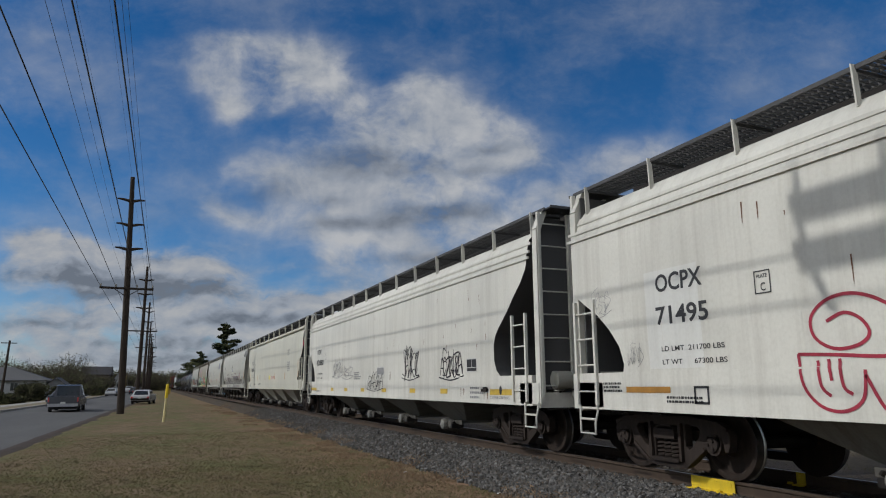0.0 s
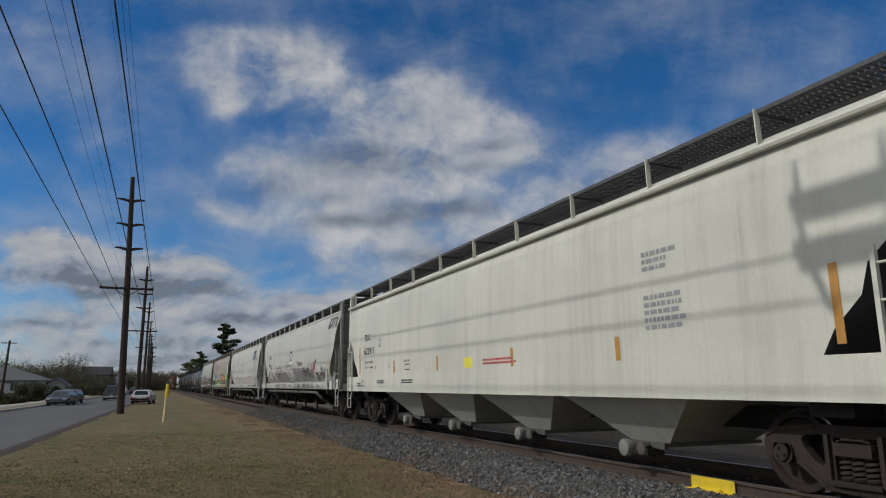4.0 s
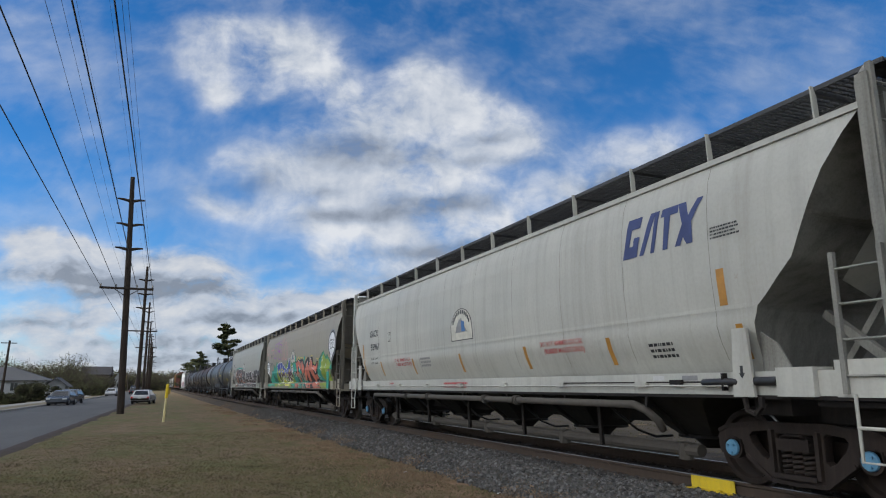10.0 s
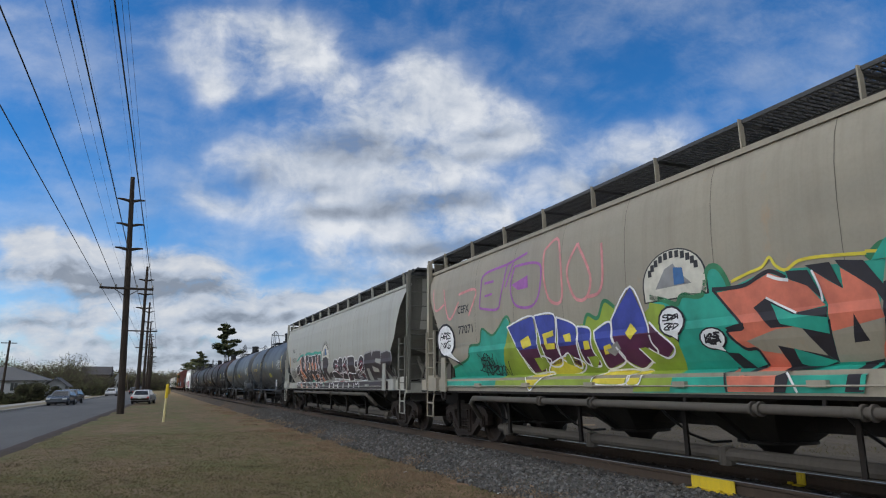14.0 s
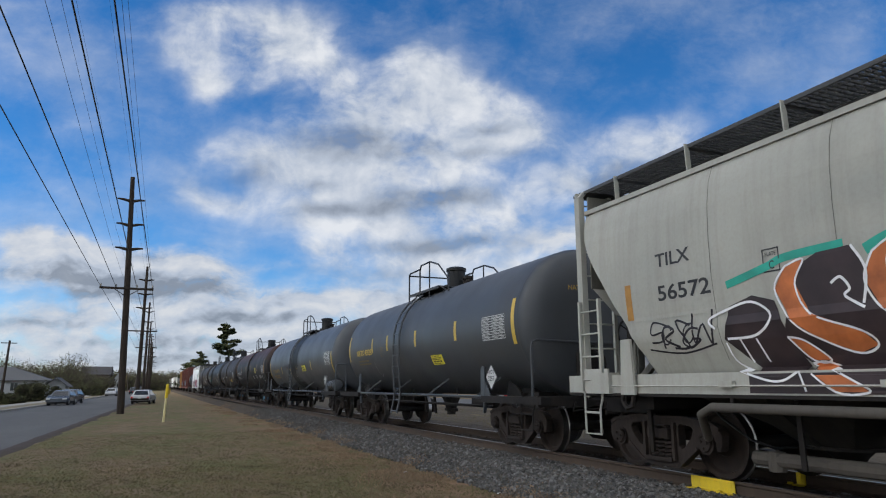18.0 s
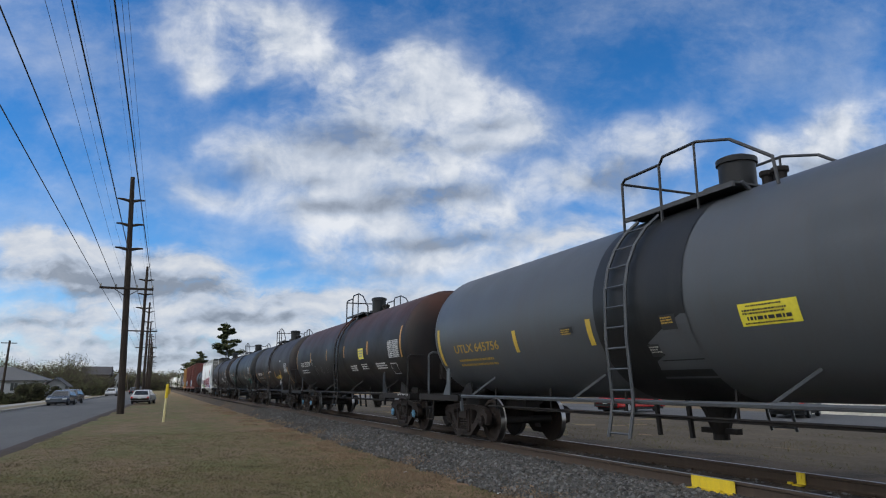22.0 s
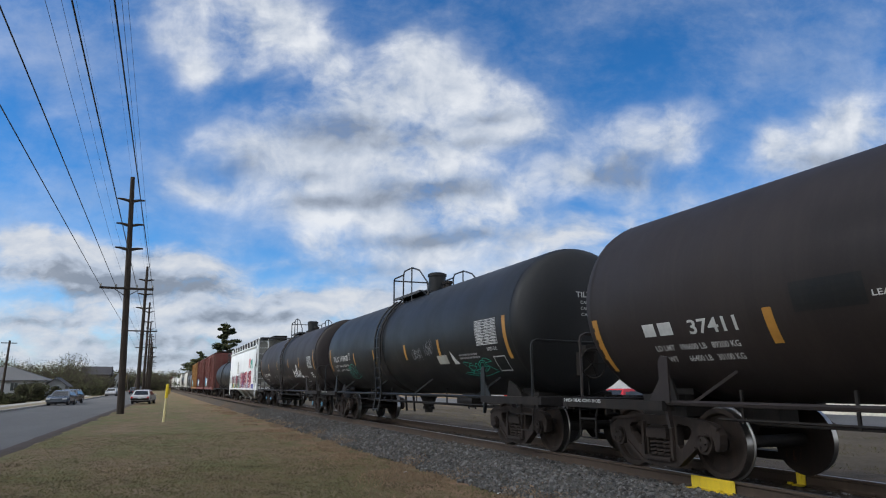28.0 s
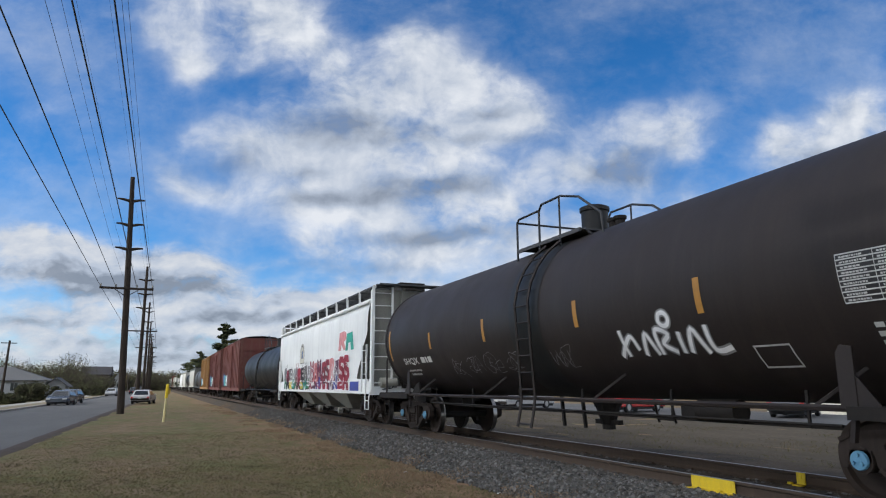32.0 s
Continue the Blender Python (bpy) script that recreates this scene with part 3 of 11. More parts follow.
def hopper(name, label, u0, u1, paint_mat, style, sill=(0.9, 1.39), blue=False, detail=True, brake_end=1):
    """A covered hopper between the coupling points u0 (leading) and u1 (trailing)."""
    L = u1 - u0
    car = thing(name, label, "hopper car", group="cars of the train")
    mt = M[paint_mat]
    he = L / 2 - 0.66           # nominal ends of the sides
    ENDS = {-1: he + (0.15 if style == "curved" else 0.2), 1: he - (0.4 if style == "curved" else 0.13)}
    lo, hi = -ENDS[-1], ENDS[1]
    sect = SECT["flat" if style in ("flat", "straight") else "curved"]
    cutr = CUT[{"flat": "teardrop", "straight": "straight", "curved": "slope"}[style]]
    cutl = CUT[{"flat": "teardrop_left", "straight": "straight", "curved": "slope_left"}[style]]
    zb = sill[1] - 0.03
    zs = sorted({zb} | {z for z, w in sect if z > zb} | {z for z, w in cutr if zb < z < 4.3} | {z for z, w in cutl if zb < z < 4.3})

    def surf(z):
        return interp(sect, z)
    ny = 28
    rows = []
    for i in range(ny + 1):
        row = []
        for z in zs:
            ya, yb = -he + 0.1 + interp(cutr, z), he - 0.1 - interp(cutl, z)
            row.append((-surf(z), ya + (yb - ya) * i / ny, z))
        for z in reversed(zs[:-1]):
            ya, yb = -he + 0.1 + interp(cutr, z), he - 0.1 - interp(cutl, z)
            row.append((surf(z), ya + (yb - ya) * i / ny, z))
        rows.append(row)
    body = part("body", MB().sheet(rows), mt, car, "", 40)
    # end sheets get the paint that has shade mixed in
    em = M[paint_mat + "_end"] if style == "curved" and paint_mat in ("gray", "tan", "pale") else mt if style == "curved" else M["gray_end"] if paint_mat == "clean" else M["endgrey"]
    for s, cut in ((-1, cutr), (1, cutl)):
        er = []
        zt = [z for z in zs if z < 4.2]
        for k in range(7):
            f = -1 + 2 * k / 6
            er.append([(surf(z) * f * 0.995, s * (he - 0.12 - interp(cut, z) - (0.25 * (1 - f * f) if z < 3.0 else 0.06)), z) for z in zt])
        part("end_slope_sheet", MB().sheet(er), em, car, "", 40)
    # welded seams of the side sheets
    if detail:
        for k in range(1, 11 if style == "curved" else 9):
            y = -he + 2 * he * k / 9 if style != "curved" else -9.1 + 1.68 * k
            sm = MB()
            q = [z for z in zs if sill[1] + 0.05 < z < 3.95]
            if abs(y) < he - 1.85:
                sm.sheet([[(-(surf(z) + 0.004), y + d, z) for z in q] for d in (-0.004, 0.004)])
                part("weld_seam", sm, em if style == "curved" else mt, car)
    # sills
    for sx in (-1, 1):
        b = MB()
        x = sx * (surf(sill[1]) + 0.015 if style != "curved" else 1.58)
        b.prism([(-he, sill[0]), (he, sill[0]), (he, sill[1]), (-he, sill[1])], x, x - sx * 0.09)
        part("side_sill", b, mt, car)
        part("sill_flange", MB().box((x - sx * 0.06, 0, sill[0] - 0.02), (0.12, 2 * he, 0.04)), M["steel"] if style == "curved" else mt, car)
        if style == "curved":
            part("sill_flange", MB().box((x - sx * 0.1, 0, sill[1] + 0.0125), (0.2, 2 * he, 0.025)), mt, car)
    # roof edge rail, in steps on the flat-sided cars
    for sx in (-1, 1):
        b = MB()
        if style == "flat":
            for z, w in ((3.77, 1.52), (3.62, 1.56)):
                part("eave_rail", MB().box((sx * w, 0, z), (0.035, 2 * he, 0.045)), mt, car)
            b.box((sx * 1.585, 0, 3.50), (0.035, 2 * he, 0.045))
        elif style == "straight":
            b.tube([(sx * 1.57, -he, 3.84), (sx * 1.57, he, 3.84)], 0.05, 8)
        else:
            b.box((sx * 1.44, (lo + hi) / 2, 3.94), (0.06, hi - lo - 0.1, 0.07))
        part("eave_rail", b, mt, car)
    # running boards with brackets
    zr = 4.31 if style == "curved" else 4.35
    for sx in (-1, 1):
        b = MB()
        xo, xi = sx * 1.42, sx * 0.82
        for k in range(5):
            x = xo + (xi - xo) * k / 4
            b.box((x, (lo + hi) / 2, zr), (0.012 if 0 < k < 4 else 0.03, hi - lo + 0.3, 0.035 if 0 < k < 4 else 0.05))
        step = 0.075 if detail else 0.3
        n = int((hi - lo + 0.3) / step)
        for k in range(n):
            y = lo - 0.15 + (k + 0.5) * step
            b.box(((xo + xi) / 2, y, zr), (0.58, step * 0.42, 0.03))
        part("running_board", b, M["grate"], car, "dark steel grating walkway")
        nb = (13 if style == "flat" else 12 if style == "curved" else 11) if detail else 7
        for k in range(nb):
            y = lo + 0.2 + (hi - lo - 0.4) * k / (nb - 1) if style == "straight" or not detail else lo + 0.62 + 1.52 * k if style == "curved" else lo + 0.285 + 1.56 * k
            pb = MB().bar((sx * 1.43, y, 3.93), (sx * 1.445, y, zr + 0.03), 0.075, 0.02, (0, 1, 0))
            pb = part("bracket", pb, mt, car)
            part("bracket_arm", MB().bar((sx * 1.42, y, zr - 0.035), (sx * 0.82, y, zr - 0.035), 0.04, 0.025, (0, 1, 0)), M["grate"], pb)
    # hatch covers
    if detail:
        # running-gear black stands in for the trough's grey in shadow
        part("hatch_trough", MB().box((0, 0, 4.40), (0.86, 2 * he - 0.6, 0.34)), M["steel"], car)
    for s in (-1, 1):
        # crosswalk, posts, ladders, platform
        he = ENDS[s]
        part("end_crosswalk", MB().box((0, s * (he + 0.1), zr), (2.8, 0.45, 0.03)).box((0, s * (he + 0.32), zr + 0.01), (2.8, 0.02, 0.05)), M["grate"], car)
        for sx in (-1, 1):
            pm = em if style == "curved" and s == -1 else mt
            pb = MB()
            top = 3.98 if style == "flat" else 4.2
            wid = 0.15 if style != "curved" else 0.13
            pb.bar((sx * 1.52, s * he, sill[0]), (sx * 1.52, s * he, top), 0.10, wid, (0, 1, 0))
            if style == "flat":
                pb.bar((sx * 1.52, s * he, top), (sx * 1.36, s * (he - 0.02), zr), 0.10, wid, (0, 1, 0))
            else:
                pb.bar((sx * 1.52, s * he, top), (sx * 1.42, s * he, zr), 0.06, 0.08, (0, 1, 0))
            part("corner_post", pb, pm, car)
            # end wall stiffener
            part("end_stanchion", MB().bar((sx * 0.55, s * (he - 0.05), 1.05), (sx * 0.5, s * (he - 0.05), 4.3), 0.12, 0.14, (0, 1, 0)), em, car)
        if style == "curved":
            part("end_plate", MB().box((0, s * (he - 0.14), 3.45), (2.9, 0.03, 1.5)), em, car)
            if detail:
                # corner sheets that fold in below the roof, slope stiffeners and valves on the platform
                for sx in (-1, 1):
                    part("corner_sheet", MB().add([(sx * 1.44, s * (he - 0.13), 2.72), (sx * 1.44, s * (he - 0.13), 4.15), (sx * 0.7, s * (he - 0.12), 4.15), (sx * 0.86, s * (he - 0.12), 2.72), (sx * 1.36, s * (he - 0.6), 2.25), (sx * 0.7, s * (he - 0.75), 2.1)], [(0, 1, 2, 3), (0, 3, 5, 4)]), mt, car)
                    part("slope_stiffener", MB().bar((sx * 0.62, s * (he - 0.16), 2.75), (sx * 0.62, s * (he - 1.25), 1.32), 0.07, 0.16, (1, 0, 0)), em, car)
                part("valve_box", MB().box((-1.22, s * (he - 0.62), 1.2), (0.34, 0.42, 0.26)).box((-1.2, s * (he - 0.2), 1.17), (0.28, 0.26, 0.2)), em, car)
                part("control_valve", MB().box((-0.75, s * (he - 0.4), 1.2), (0.3, 0.24, 0.34)).tube([(-0.95, s * (he - 0.4), 1.28), (-0.55, s * (he - 0.4), 1.28)], 0.09, 10).tube([(-0.75, s * (he - 0.28), 1.1), (-0.75, s * (he - 0.5), 1.1)], 0.07, 10), M["steel"], car, "", 40)
                part("air_pipe", MB().tube([(-1.3, s * (he - 0.1), 1.08), (-1.25, s * (he - 0.8), 1.32), (-0.9, s * (he - 1.0), 1.36), (-0.6, s * (he - 0.5), 1.5), (-0.5, s * (he - 0.3), 2.0)], 0.018, 5).tube([(-1.0, s * (he - 0.25), 1.05), (-0.95, s * (he - 0.3), 1.6), (-0.7, s * (he - 0.22), 2.1)], 0.014, 5), M["steel"], car)
        else:
            part("end_plate", MB().box((0, s * (he - 0.1), 2.68), (2.96, 0.03, 3.1)), em, car, "steel end wall with its shade in the paint")
            if detail:
                part("slope_stiffener", MB().prism([(s * (he - 0.1), 1.2), (s * (he + 0.02), 1.2), (s * (he - 0.06), 3.3), (s * (he - 0.1), 3.3)], -0.42, -0.36), M["gray"], car)
                part("end_reservoir", MB().tube([(-1.28, s * (he - 0.02), 1.3), (-1.24, s * (he - 0.02), 1.3), (-0.72, s * (he - 0.02), 1.3), (-0.68, s * (he - 0.02), 1.3)], [0.08, 0.16, 0.16, 0.08], 14), M["pale"], car, "small pale air tank", 40)
                part("control_valve", MB().box((-0.4, s * (he + 0.02), 1.28), (0.3, 0.22, 0.3)).tube([(-0.6, s * (he + 0.04), 1.34), (-0.2, s * (he + 0.04), 1.34)], 0.07, 10), M["steel"], car)
                part("air_pipe", MB().tube([(-1.2, s * (he + 0.08), 1.1), (-0.9, s * (he + 0.1), 1.14), (-0.6, s * (he + 0.06), 1.5), (-0.5, s * (he + 0.05), 2.2)], 0.018, 5), M["steel"], car)
        # ladder across the end, ladder along the side
        lm = em if style == "curved" and s == -1 else mt
        ladder(car, -1.2, s * (he + 0.06), sill[0] + 0.1, 4.3, 0.62, 8, lm, "x", "end_ladder", 0.06, detail)
        ladder(car, -1.6, s * (he - (0.26 if style == "curved" or s == 1 else 0.6)), sill[0] + 0.02, 2.5, 0.5, 4, lm, "y", "side_ladder", 0.05, detail)
        stirrup(car, -1.6, s * (he - 0.24), 0.38, 0.5, sill[0] + 0.02, mt)
        part("end_platform", MB().box((0, s * (he - 0.45), 1.02), (3.0, 0.95, 0.05)), M["steel"], car)
        part("end_sill", MB().box((0, s * (he - 0.02), sill[0] + 0.06), (3.1, 0.1, 0.26)), mt, car)
        part("corner_plate", MB().box((-1.57, s * (he - 0.3), sill[0] + 0.17), (0.03, 0.66, 0.36)), mt, car)
        part("body_bolster", MB().box((0, s * (L / 2 - 2.13), 0.98), (2.7, 0.5, 0.2)).box((0, s * (L / 2 - 1.3), 0.92), (1.9, 1.1, 0.24)), M["steel"], car)
        coupler(car, s * (L / 2), s)
        # diagonal braces of the slope sheets
        for sx in (-1, 1):
            part("slope_brace", MB().bar((sx * 0.8, s * (he - 0.1), 1.06), (sx * 0.75, s * (he - 1.3), 2.0), 0.08, 0.1), em, car)
        add_truck(car, s * (L / 2 - 2.13), blue, not detail)
    he = L / 2 - 0.66
    if detail:
        brake_gear(car, brake_end * (he - 0.25), brake_end, 2.05, M["steel"])
        part("air_reservoir", MB().lathe([(-0.75, 0.02), (-0.73, 0.14), (-0.68, 0.17), (0.0, 0.17), (0.05, 0.14), (0.07, 0.02)], -brake_end * (he - 0.6), 1.24, 14), mt, car, "", 40)
    # bottom hoppers
    inner = L / 2 - 4.0
    if style == "curved":
        for k in range(5):
            y = 5.69 - 2.82 * k
            zt, w = sill[0] + 0.02, 1.34
            rings = []
            for z, hx, hy in ((zt, 1.28, w), (0.98, 1.1, 0.98), (0.72, 0.7, 0.62), (0.47, 0.4, 0.4)):
                # a square mouth that narrows to a rounded outlet
                e = 0.35 + 0.65 * (z - 0.47) / (zt - 0.47)
                ring = []
                for j in range(24):
                    a = j * math.pi / 12
                    cx, cy = math.cos(a), math.sin(a)
                    q = max(abs(cx), abs(cy))
                    g = e / q + (1 - e)
                    ring.append((hx * cx * min(g, 1.41), y + hy * cy * min(g, 1.41), z))
                rings.append(ring + ring[:1])
            hp = part("hopper_chute", MB().sheet(rings), M["potshade"], car, "grimy rounded discharge pot, darkened for its shade", 30)
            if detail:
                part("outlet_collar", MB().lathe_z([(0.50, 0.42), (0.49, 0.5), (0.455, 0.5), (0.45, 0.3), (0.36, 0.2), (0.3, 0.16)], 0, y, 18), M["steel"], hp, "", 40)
                part("pot_rib", MB().bar((-1.28, y + 0.02, zt - 0.04), (-0.48, y + 0.02, 0.50), 0.03, 0.05), M["potshade"], hp)
                part("air_hose", MB().tube([(-1.2, y + 0.95, 0.98), (-1.1, y + 0.85, 0.8), (-0.9, y + 0.62, 0.55), (-0.7, y + 0.45, 0.45), (-0.5, y + 0.3, 0.47)], 0.02, 6), M["black"], car, "black rubber hose", 60)
    nh = 0 if style == "curved" else 4 if L > 20.2 else 3
    for k in range(nh):
        y = -inner + 2 * inner * (k + 0.5) / nh
        w = inner / nh * 0.98
        hb = MB()
        zm = sill[0] + 0.04
        a = [(-1.42, y - w, zm), (1.42, y - w, zm), (1.42, y + w, zm), (-1.42, y + w, zm)]
        c = [(-0.8, y - 0.42, 0.38), (0.8, y - 0.42, 0.38), (0.8, y + 0.42, 0.38), (-0.8, y + 0.42, 0.38)]
        hb.add(a + c, [(0, 1, 5, 4), (1, 2, 6, 5), (2, 3, 7, 6), (3, 0, 4, 7), (4, 5, 6, 7)])
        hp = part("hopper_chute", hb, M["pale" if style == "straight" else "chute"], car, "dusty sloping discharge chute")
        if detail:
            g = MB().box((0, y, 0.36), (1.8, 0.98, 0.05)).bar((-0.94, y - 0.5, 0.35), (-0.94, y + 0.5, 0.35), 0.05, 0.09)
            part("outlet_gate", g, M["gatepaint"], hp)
            part("gate_rack", MB().box((-1.0, y, 0.27), (0.3, 0.7, 0.09)).bar((-1.12, y - 0.32, 0.37), (-0.9, y - 0.2, 0.2), 0.05, 0.05).bar((-1.12, y + 0.32, 0.37), (-0.9, y + 0.2, 0.2), 0.05, 0.05), M["steel"], hp)
            part("gate_capstan", MB().lathe([(-1.22, 0.05), (-1.21, 0.115), (-1.17, 0.13), (-1.1, 0.12), (-1.08, 0.07), (-1.0, 0.06)], y + 0.12, 0.3, 16), M["capstan"], hp, "pale round gate opener", 40)
            part("gate_capstan", MB().lathe([(-1.16, 0.04), (-1.15, 0.09), (-1.06, 0.1), (-1.04, 0.05)], y - 0.2, 0.31, 14), M["gatepaint"], hp, "", 40)
        else:
            part("outlet_gate", MB().box((0, y, 0.34), (1.9, 0.98, 0.09)), M["gatepaint"], hp)
    part("center_sill", MB().box((0, 0, 0.78), (0.36, L - 3, 0.3)), M["steel"], car)
    if style == "curved":
        # discharge pipes along the side
        pb = MB().tube([(-1.3, -inner + 0.02, 0.62), (-1.42, -inner - 0.04, 0.74), (-1.54, -inner + 0.06, 0.88), (-1.58, -inner + 0.25, 0.95), (-1.58, inner + 0.3, 0.95), (-1.52, inner + 0.55, 0.86), (-1.2, inner + 0.8, 0.55)], 0.055, 10)
        for k in (-2.5, -1.2, 1.9, 3.4):
            pb.tube([(-1.58, k, 0.95), (-1.58, k + 0.03, 0.95)], 0.085, 12).tube([(-1.58, k + 0.1, 0.95), (-1.58, k + 0.13, 0.95)], 0.085, 12)
        part("vent_pipe", pb, M["pipe"], car, "galvanised pipe along the sill", 40)
        pb = MB().tube([(-0.95, -inner - 0.3, 0.35), (-0.95, inner + 0.3, 0.35)], 0.085, 10)
        for k in range(5):
            y = -inner + 2 * inner * k / 4
            pb.lathe_z([(0.2, 0.0), (0.22, 0.1), (0.44, 0.1), (0.46, 0.0)], -0.95, y, 10)
        part("discharge_pipe", pb, M["pipe"], car, "long discharge pipe under the chutes")
        for k in range(7):
            y = -inner + 2 * inner * k / 6
            part("pipe_hanger", MB().bar((-1.55, y, 1.12), (-1.57, y, 0.92), 0.04, 0.03), M["steel"], car)
            if k < 6:
                ys_ = 7.75 - 2.45 * k
                part("pipe_strut", MB().bar((-1.24, ys_, 1.04), (-1.2, ys_ + 0.02, 0.3), 0.05, 0.07), M["steel"], car)
            if detail:
                part("handrail_bracket", MB().box((-1.63, y, 1.22), (0.06, 0.22, 0.07)), mt, car)
        if detail:
            # lapped edge of the bulged lower sheet
            part("lap_strip", MB().box((-1.556, (-he + 1.4 + he - 1.6) / 2, 2.1), (0.03, 2 * he - 3.0, 0.05)), mt, car)
            part("handrail", MB().tube([(-1.65, -he + 1.8, 1.2), (-1.65, he - 1.2, 1.2)], 0.012, 5), mt, car)
            for s in (-1, 1):
                y = s * (he - 1.565)
                part("jacking_post", MB().prism([(y - 0.10, 1.84), (y + 0.10, 1.84), (y + 0.15, 1.08), (y - 0.15, 1.08)], -1.66, -1.62), mt, car)
                # the web's darker paint carries the shade of its recess
                part("post_web", MB().prism([(y + s * 0.08, 1.8), (y + s * 0.3, 1.66), (y + s * 0.62, 1.1), (y + s * 0.08, 1.1)], -1.42, -1.39), em, car)
                part("lifting_eye", MB().tube([(-1.6, y - s * 0.05, 1.08), (-1.6, y - s * 0.02, 0.93), (-1.6, y + s * 0.1, 0.9), (-1.6, y + s * 0.18, 0.98), (-1.6, y + s * 0.18, 1.08)], 0.035, 6), M["steel"], car)
                part("retainer_box", MB().box((-1.5, s * (he - 0.9), 1.24), (0.3, 0.45, 0.3)), mt, car)
    car["u"] = (u0 + u1) / 2
    face = (surf(sill[1]) + 0.015) if style != "curved" else None

    def outer(z):
        return face if face and z < sill[1] else surf(z)
    return car, outer, (u0 + u1) / 2


# ---------------------------------------------------------------- tank car
def tank(name, label, u0, u1, paint_mat, R=1.485, zc=2.465, detail=True, band=None, ladder_at=0.0, ladder_w=0.48, blue=False, dome=0.0, gap=1.2, flat_head=False, post_at=2.75):
    L = u1 - u0
    car = thing(name, label, "tank car", group="cars of the train")
    mt = M[paint_mat]
    hd = 0.22 if flat_head else 0.45    # depth of a head
    ht = L / 2 - gap + hd       # tips of the heads
    n = 48

    def surf(z):
        d = R * R - (z - zc) ** 2
        return math.sqrt(d) if d > 0 else 0.01
    prof = [(-ht + hd - hd * math.cos(a) ** 0.8, R * math.sin(a) ** 0.7) for a in [math.pi / 2 * k / 9 for k in range(10)]]
    prof = [(y, max(r, 0.01)) for y, r in prof]
    prof += [(-ht + hd + (2 * ht - 2 * hd) * k / 12, R) for k in range(1, 12)]
    prof += [(-y, r) for y, r in reversed(prof[:10])]
    rows = [[(r * math.cos(j * 2 * math.pi / n), y, zc + r * math.sin(j * 2 * math.pi / n)) for j in range(n + 1)] for y, r in prof]
    part("tank", MB().sheet(rows), mt, car, "", 50)
    for y in ([-ht + hd + 0.02, ht - hd - 0.02] if detail else []):
        b = MB().sheet([[((R + 0.006) * math.cos(j * 2 * math.pi / n), y + d, zc + (R + 0.006) * math.sin(j * 2 * math.pi / n)) for j in range(n + 1)] for d in (-0.015, 0.015)])
        part("jacket_seam", b, mt, car, "", 50)
    if flat_head:
        for s in (-1, 1):
            y = s * (ht - hd)
            part("jacket_rim", MB().sheet([[(r * math.cos(j * 2 * math.pi / n), y + s * d, zc + r * math.sin(j * 2 * math.pi / n)) for j in range(n + 1)] for r, d in ((R, -0.06), (R + 0.025, -0.05), (R + 0.025, 0.03), (R - 0.05, 0.03))]), mt, car, "", 50)
    if band:
        b = MB().sheet([[((R + 0.012) * math.cos(j * 2 * math.pi / n), y, zc + (R + 0.012) * math.sin(j * 2 * math.pi / n)) for j in range(n + 1)] for y in band])
        part("jacket_band", b, M["tankblack"] if paint_mat != "tankblack" else M["steel"], car, "dark band round the jacket", 50)
    # side bar and supports
    zb = 0.98
    for sx in (-1, 1):
        b = MB().tube([(sx * 1.42, -L / 2 + 2.6, zb), (sx * 1.42, L / 2 - 2.6, zb)], 0.035, 6)
        part("side_bar", b, mt if paint_mat.startswith("tankg") or paint_mat.startswith("tankb") else M["steel"], car)
        for k in range(4):
            y = (-L / 2 + 3.2) + (L - 6.4) * k / 3
            part("bar_support", MB().bar((sx * 1.42, y, zb), (sx * (surf(1.38) - 0.01), y - 0.36, 1.38), 0.035, 0.035), mt, car)
    if detail:
        b = MB().bar((-0.35, -L / 2 + 3.2, 0.72), (-0.35, L / 2 - 3.2, 0.72), 0.04, 0.06)
        b.tube([(-1.0, -L / 2 + 3.2, 0.78), (-1.0, L / 2 - 3.2, 0.78)], 0.02, 5)
        part("brake_rod", b, M["steel"], car)
        for k in range(6):
            y = (-L / 2 + 3.6) + (L - 7.2) * k / 5
            part("rod_hanger", MB().bar((-1.0, y, 1.15), (-1.0, y, 0.74), 0.035, 0.025), M["steel"], car)
        part("bottom_outlet", MB().lathe_z([(0.95, 0.30), (0.8, 0.22), (0.62, 0.16), (0.5, 0.12), (0.42, 0.12)], 0, ladder_at - 0.3, 12).box((0, ladder_at - 0.3, 0.55), (0.1, 0.7, 0.08)), M["steel"], car)
        for dy in (-0.55, 0.15):
            part("skid_leg", MB().bar((-0.45, ladder_at - dy, 1.0), (-0.4, ladder_at - dy, 0.45), 0.06, 0.05), M["steel"], car)
        part("brake_cylinder", MB().tube([(-0.55, L / 2 * -0.45, 0.86), (-0.55, L / 2 * -0.45 + 0.7, 0.86)], 0.16, 14).box((-0.5, L / 2 * -0.45 + 0.9, 0.85), (0.25, 0.3, 0.26)), M["steel"], car, "", 40)
    # ladder over the side
    arc = [((R + 0.09) * math.cos(k), zc + (R + 0.09) * math.sin(k)) for k in [0.12 + 0.22 * i for i in range(5)]]
    pts = [(1.60, 0.48), (1.54, 0.75), (1.5, 1.0), (1.56, 1.9)] + arc
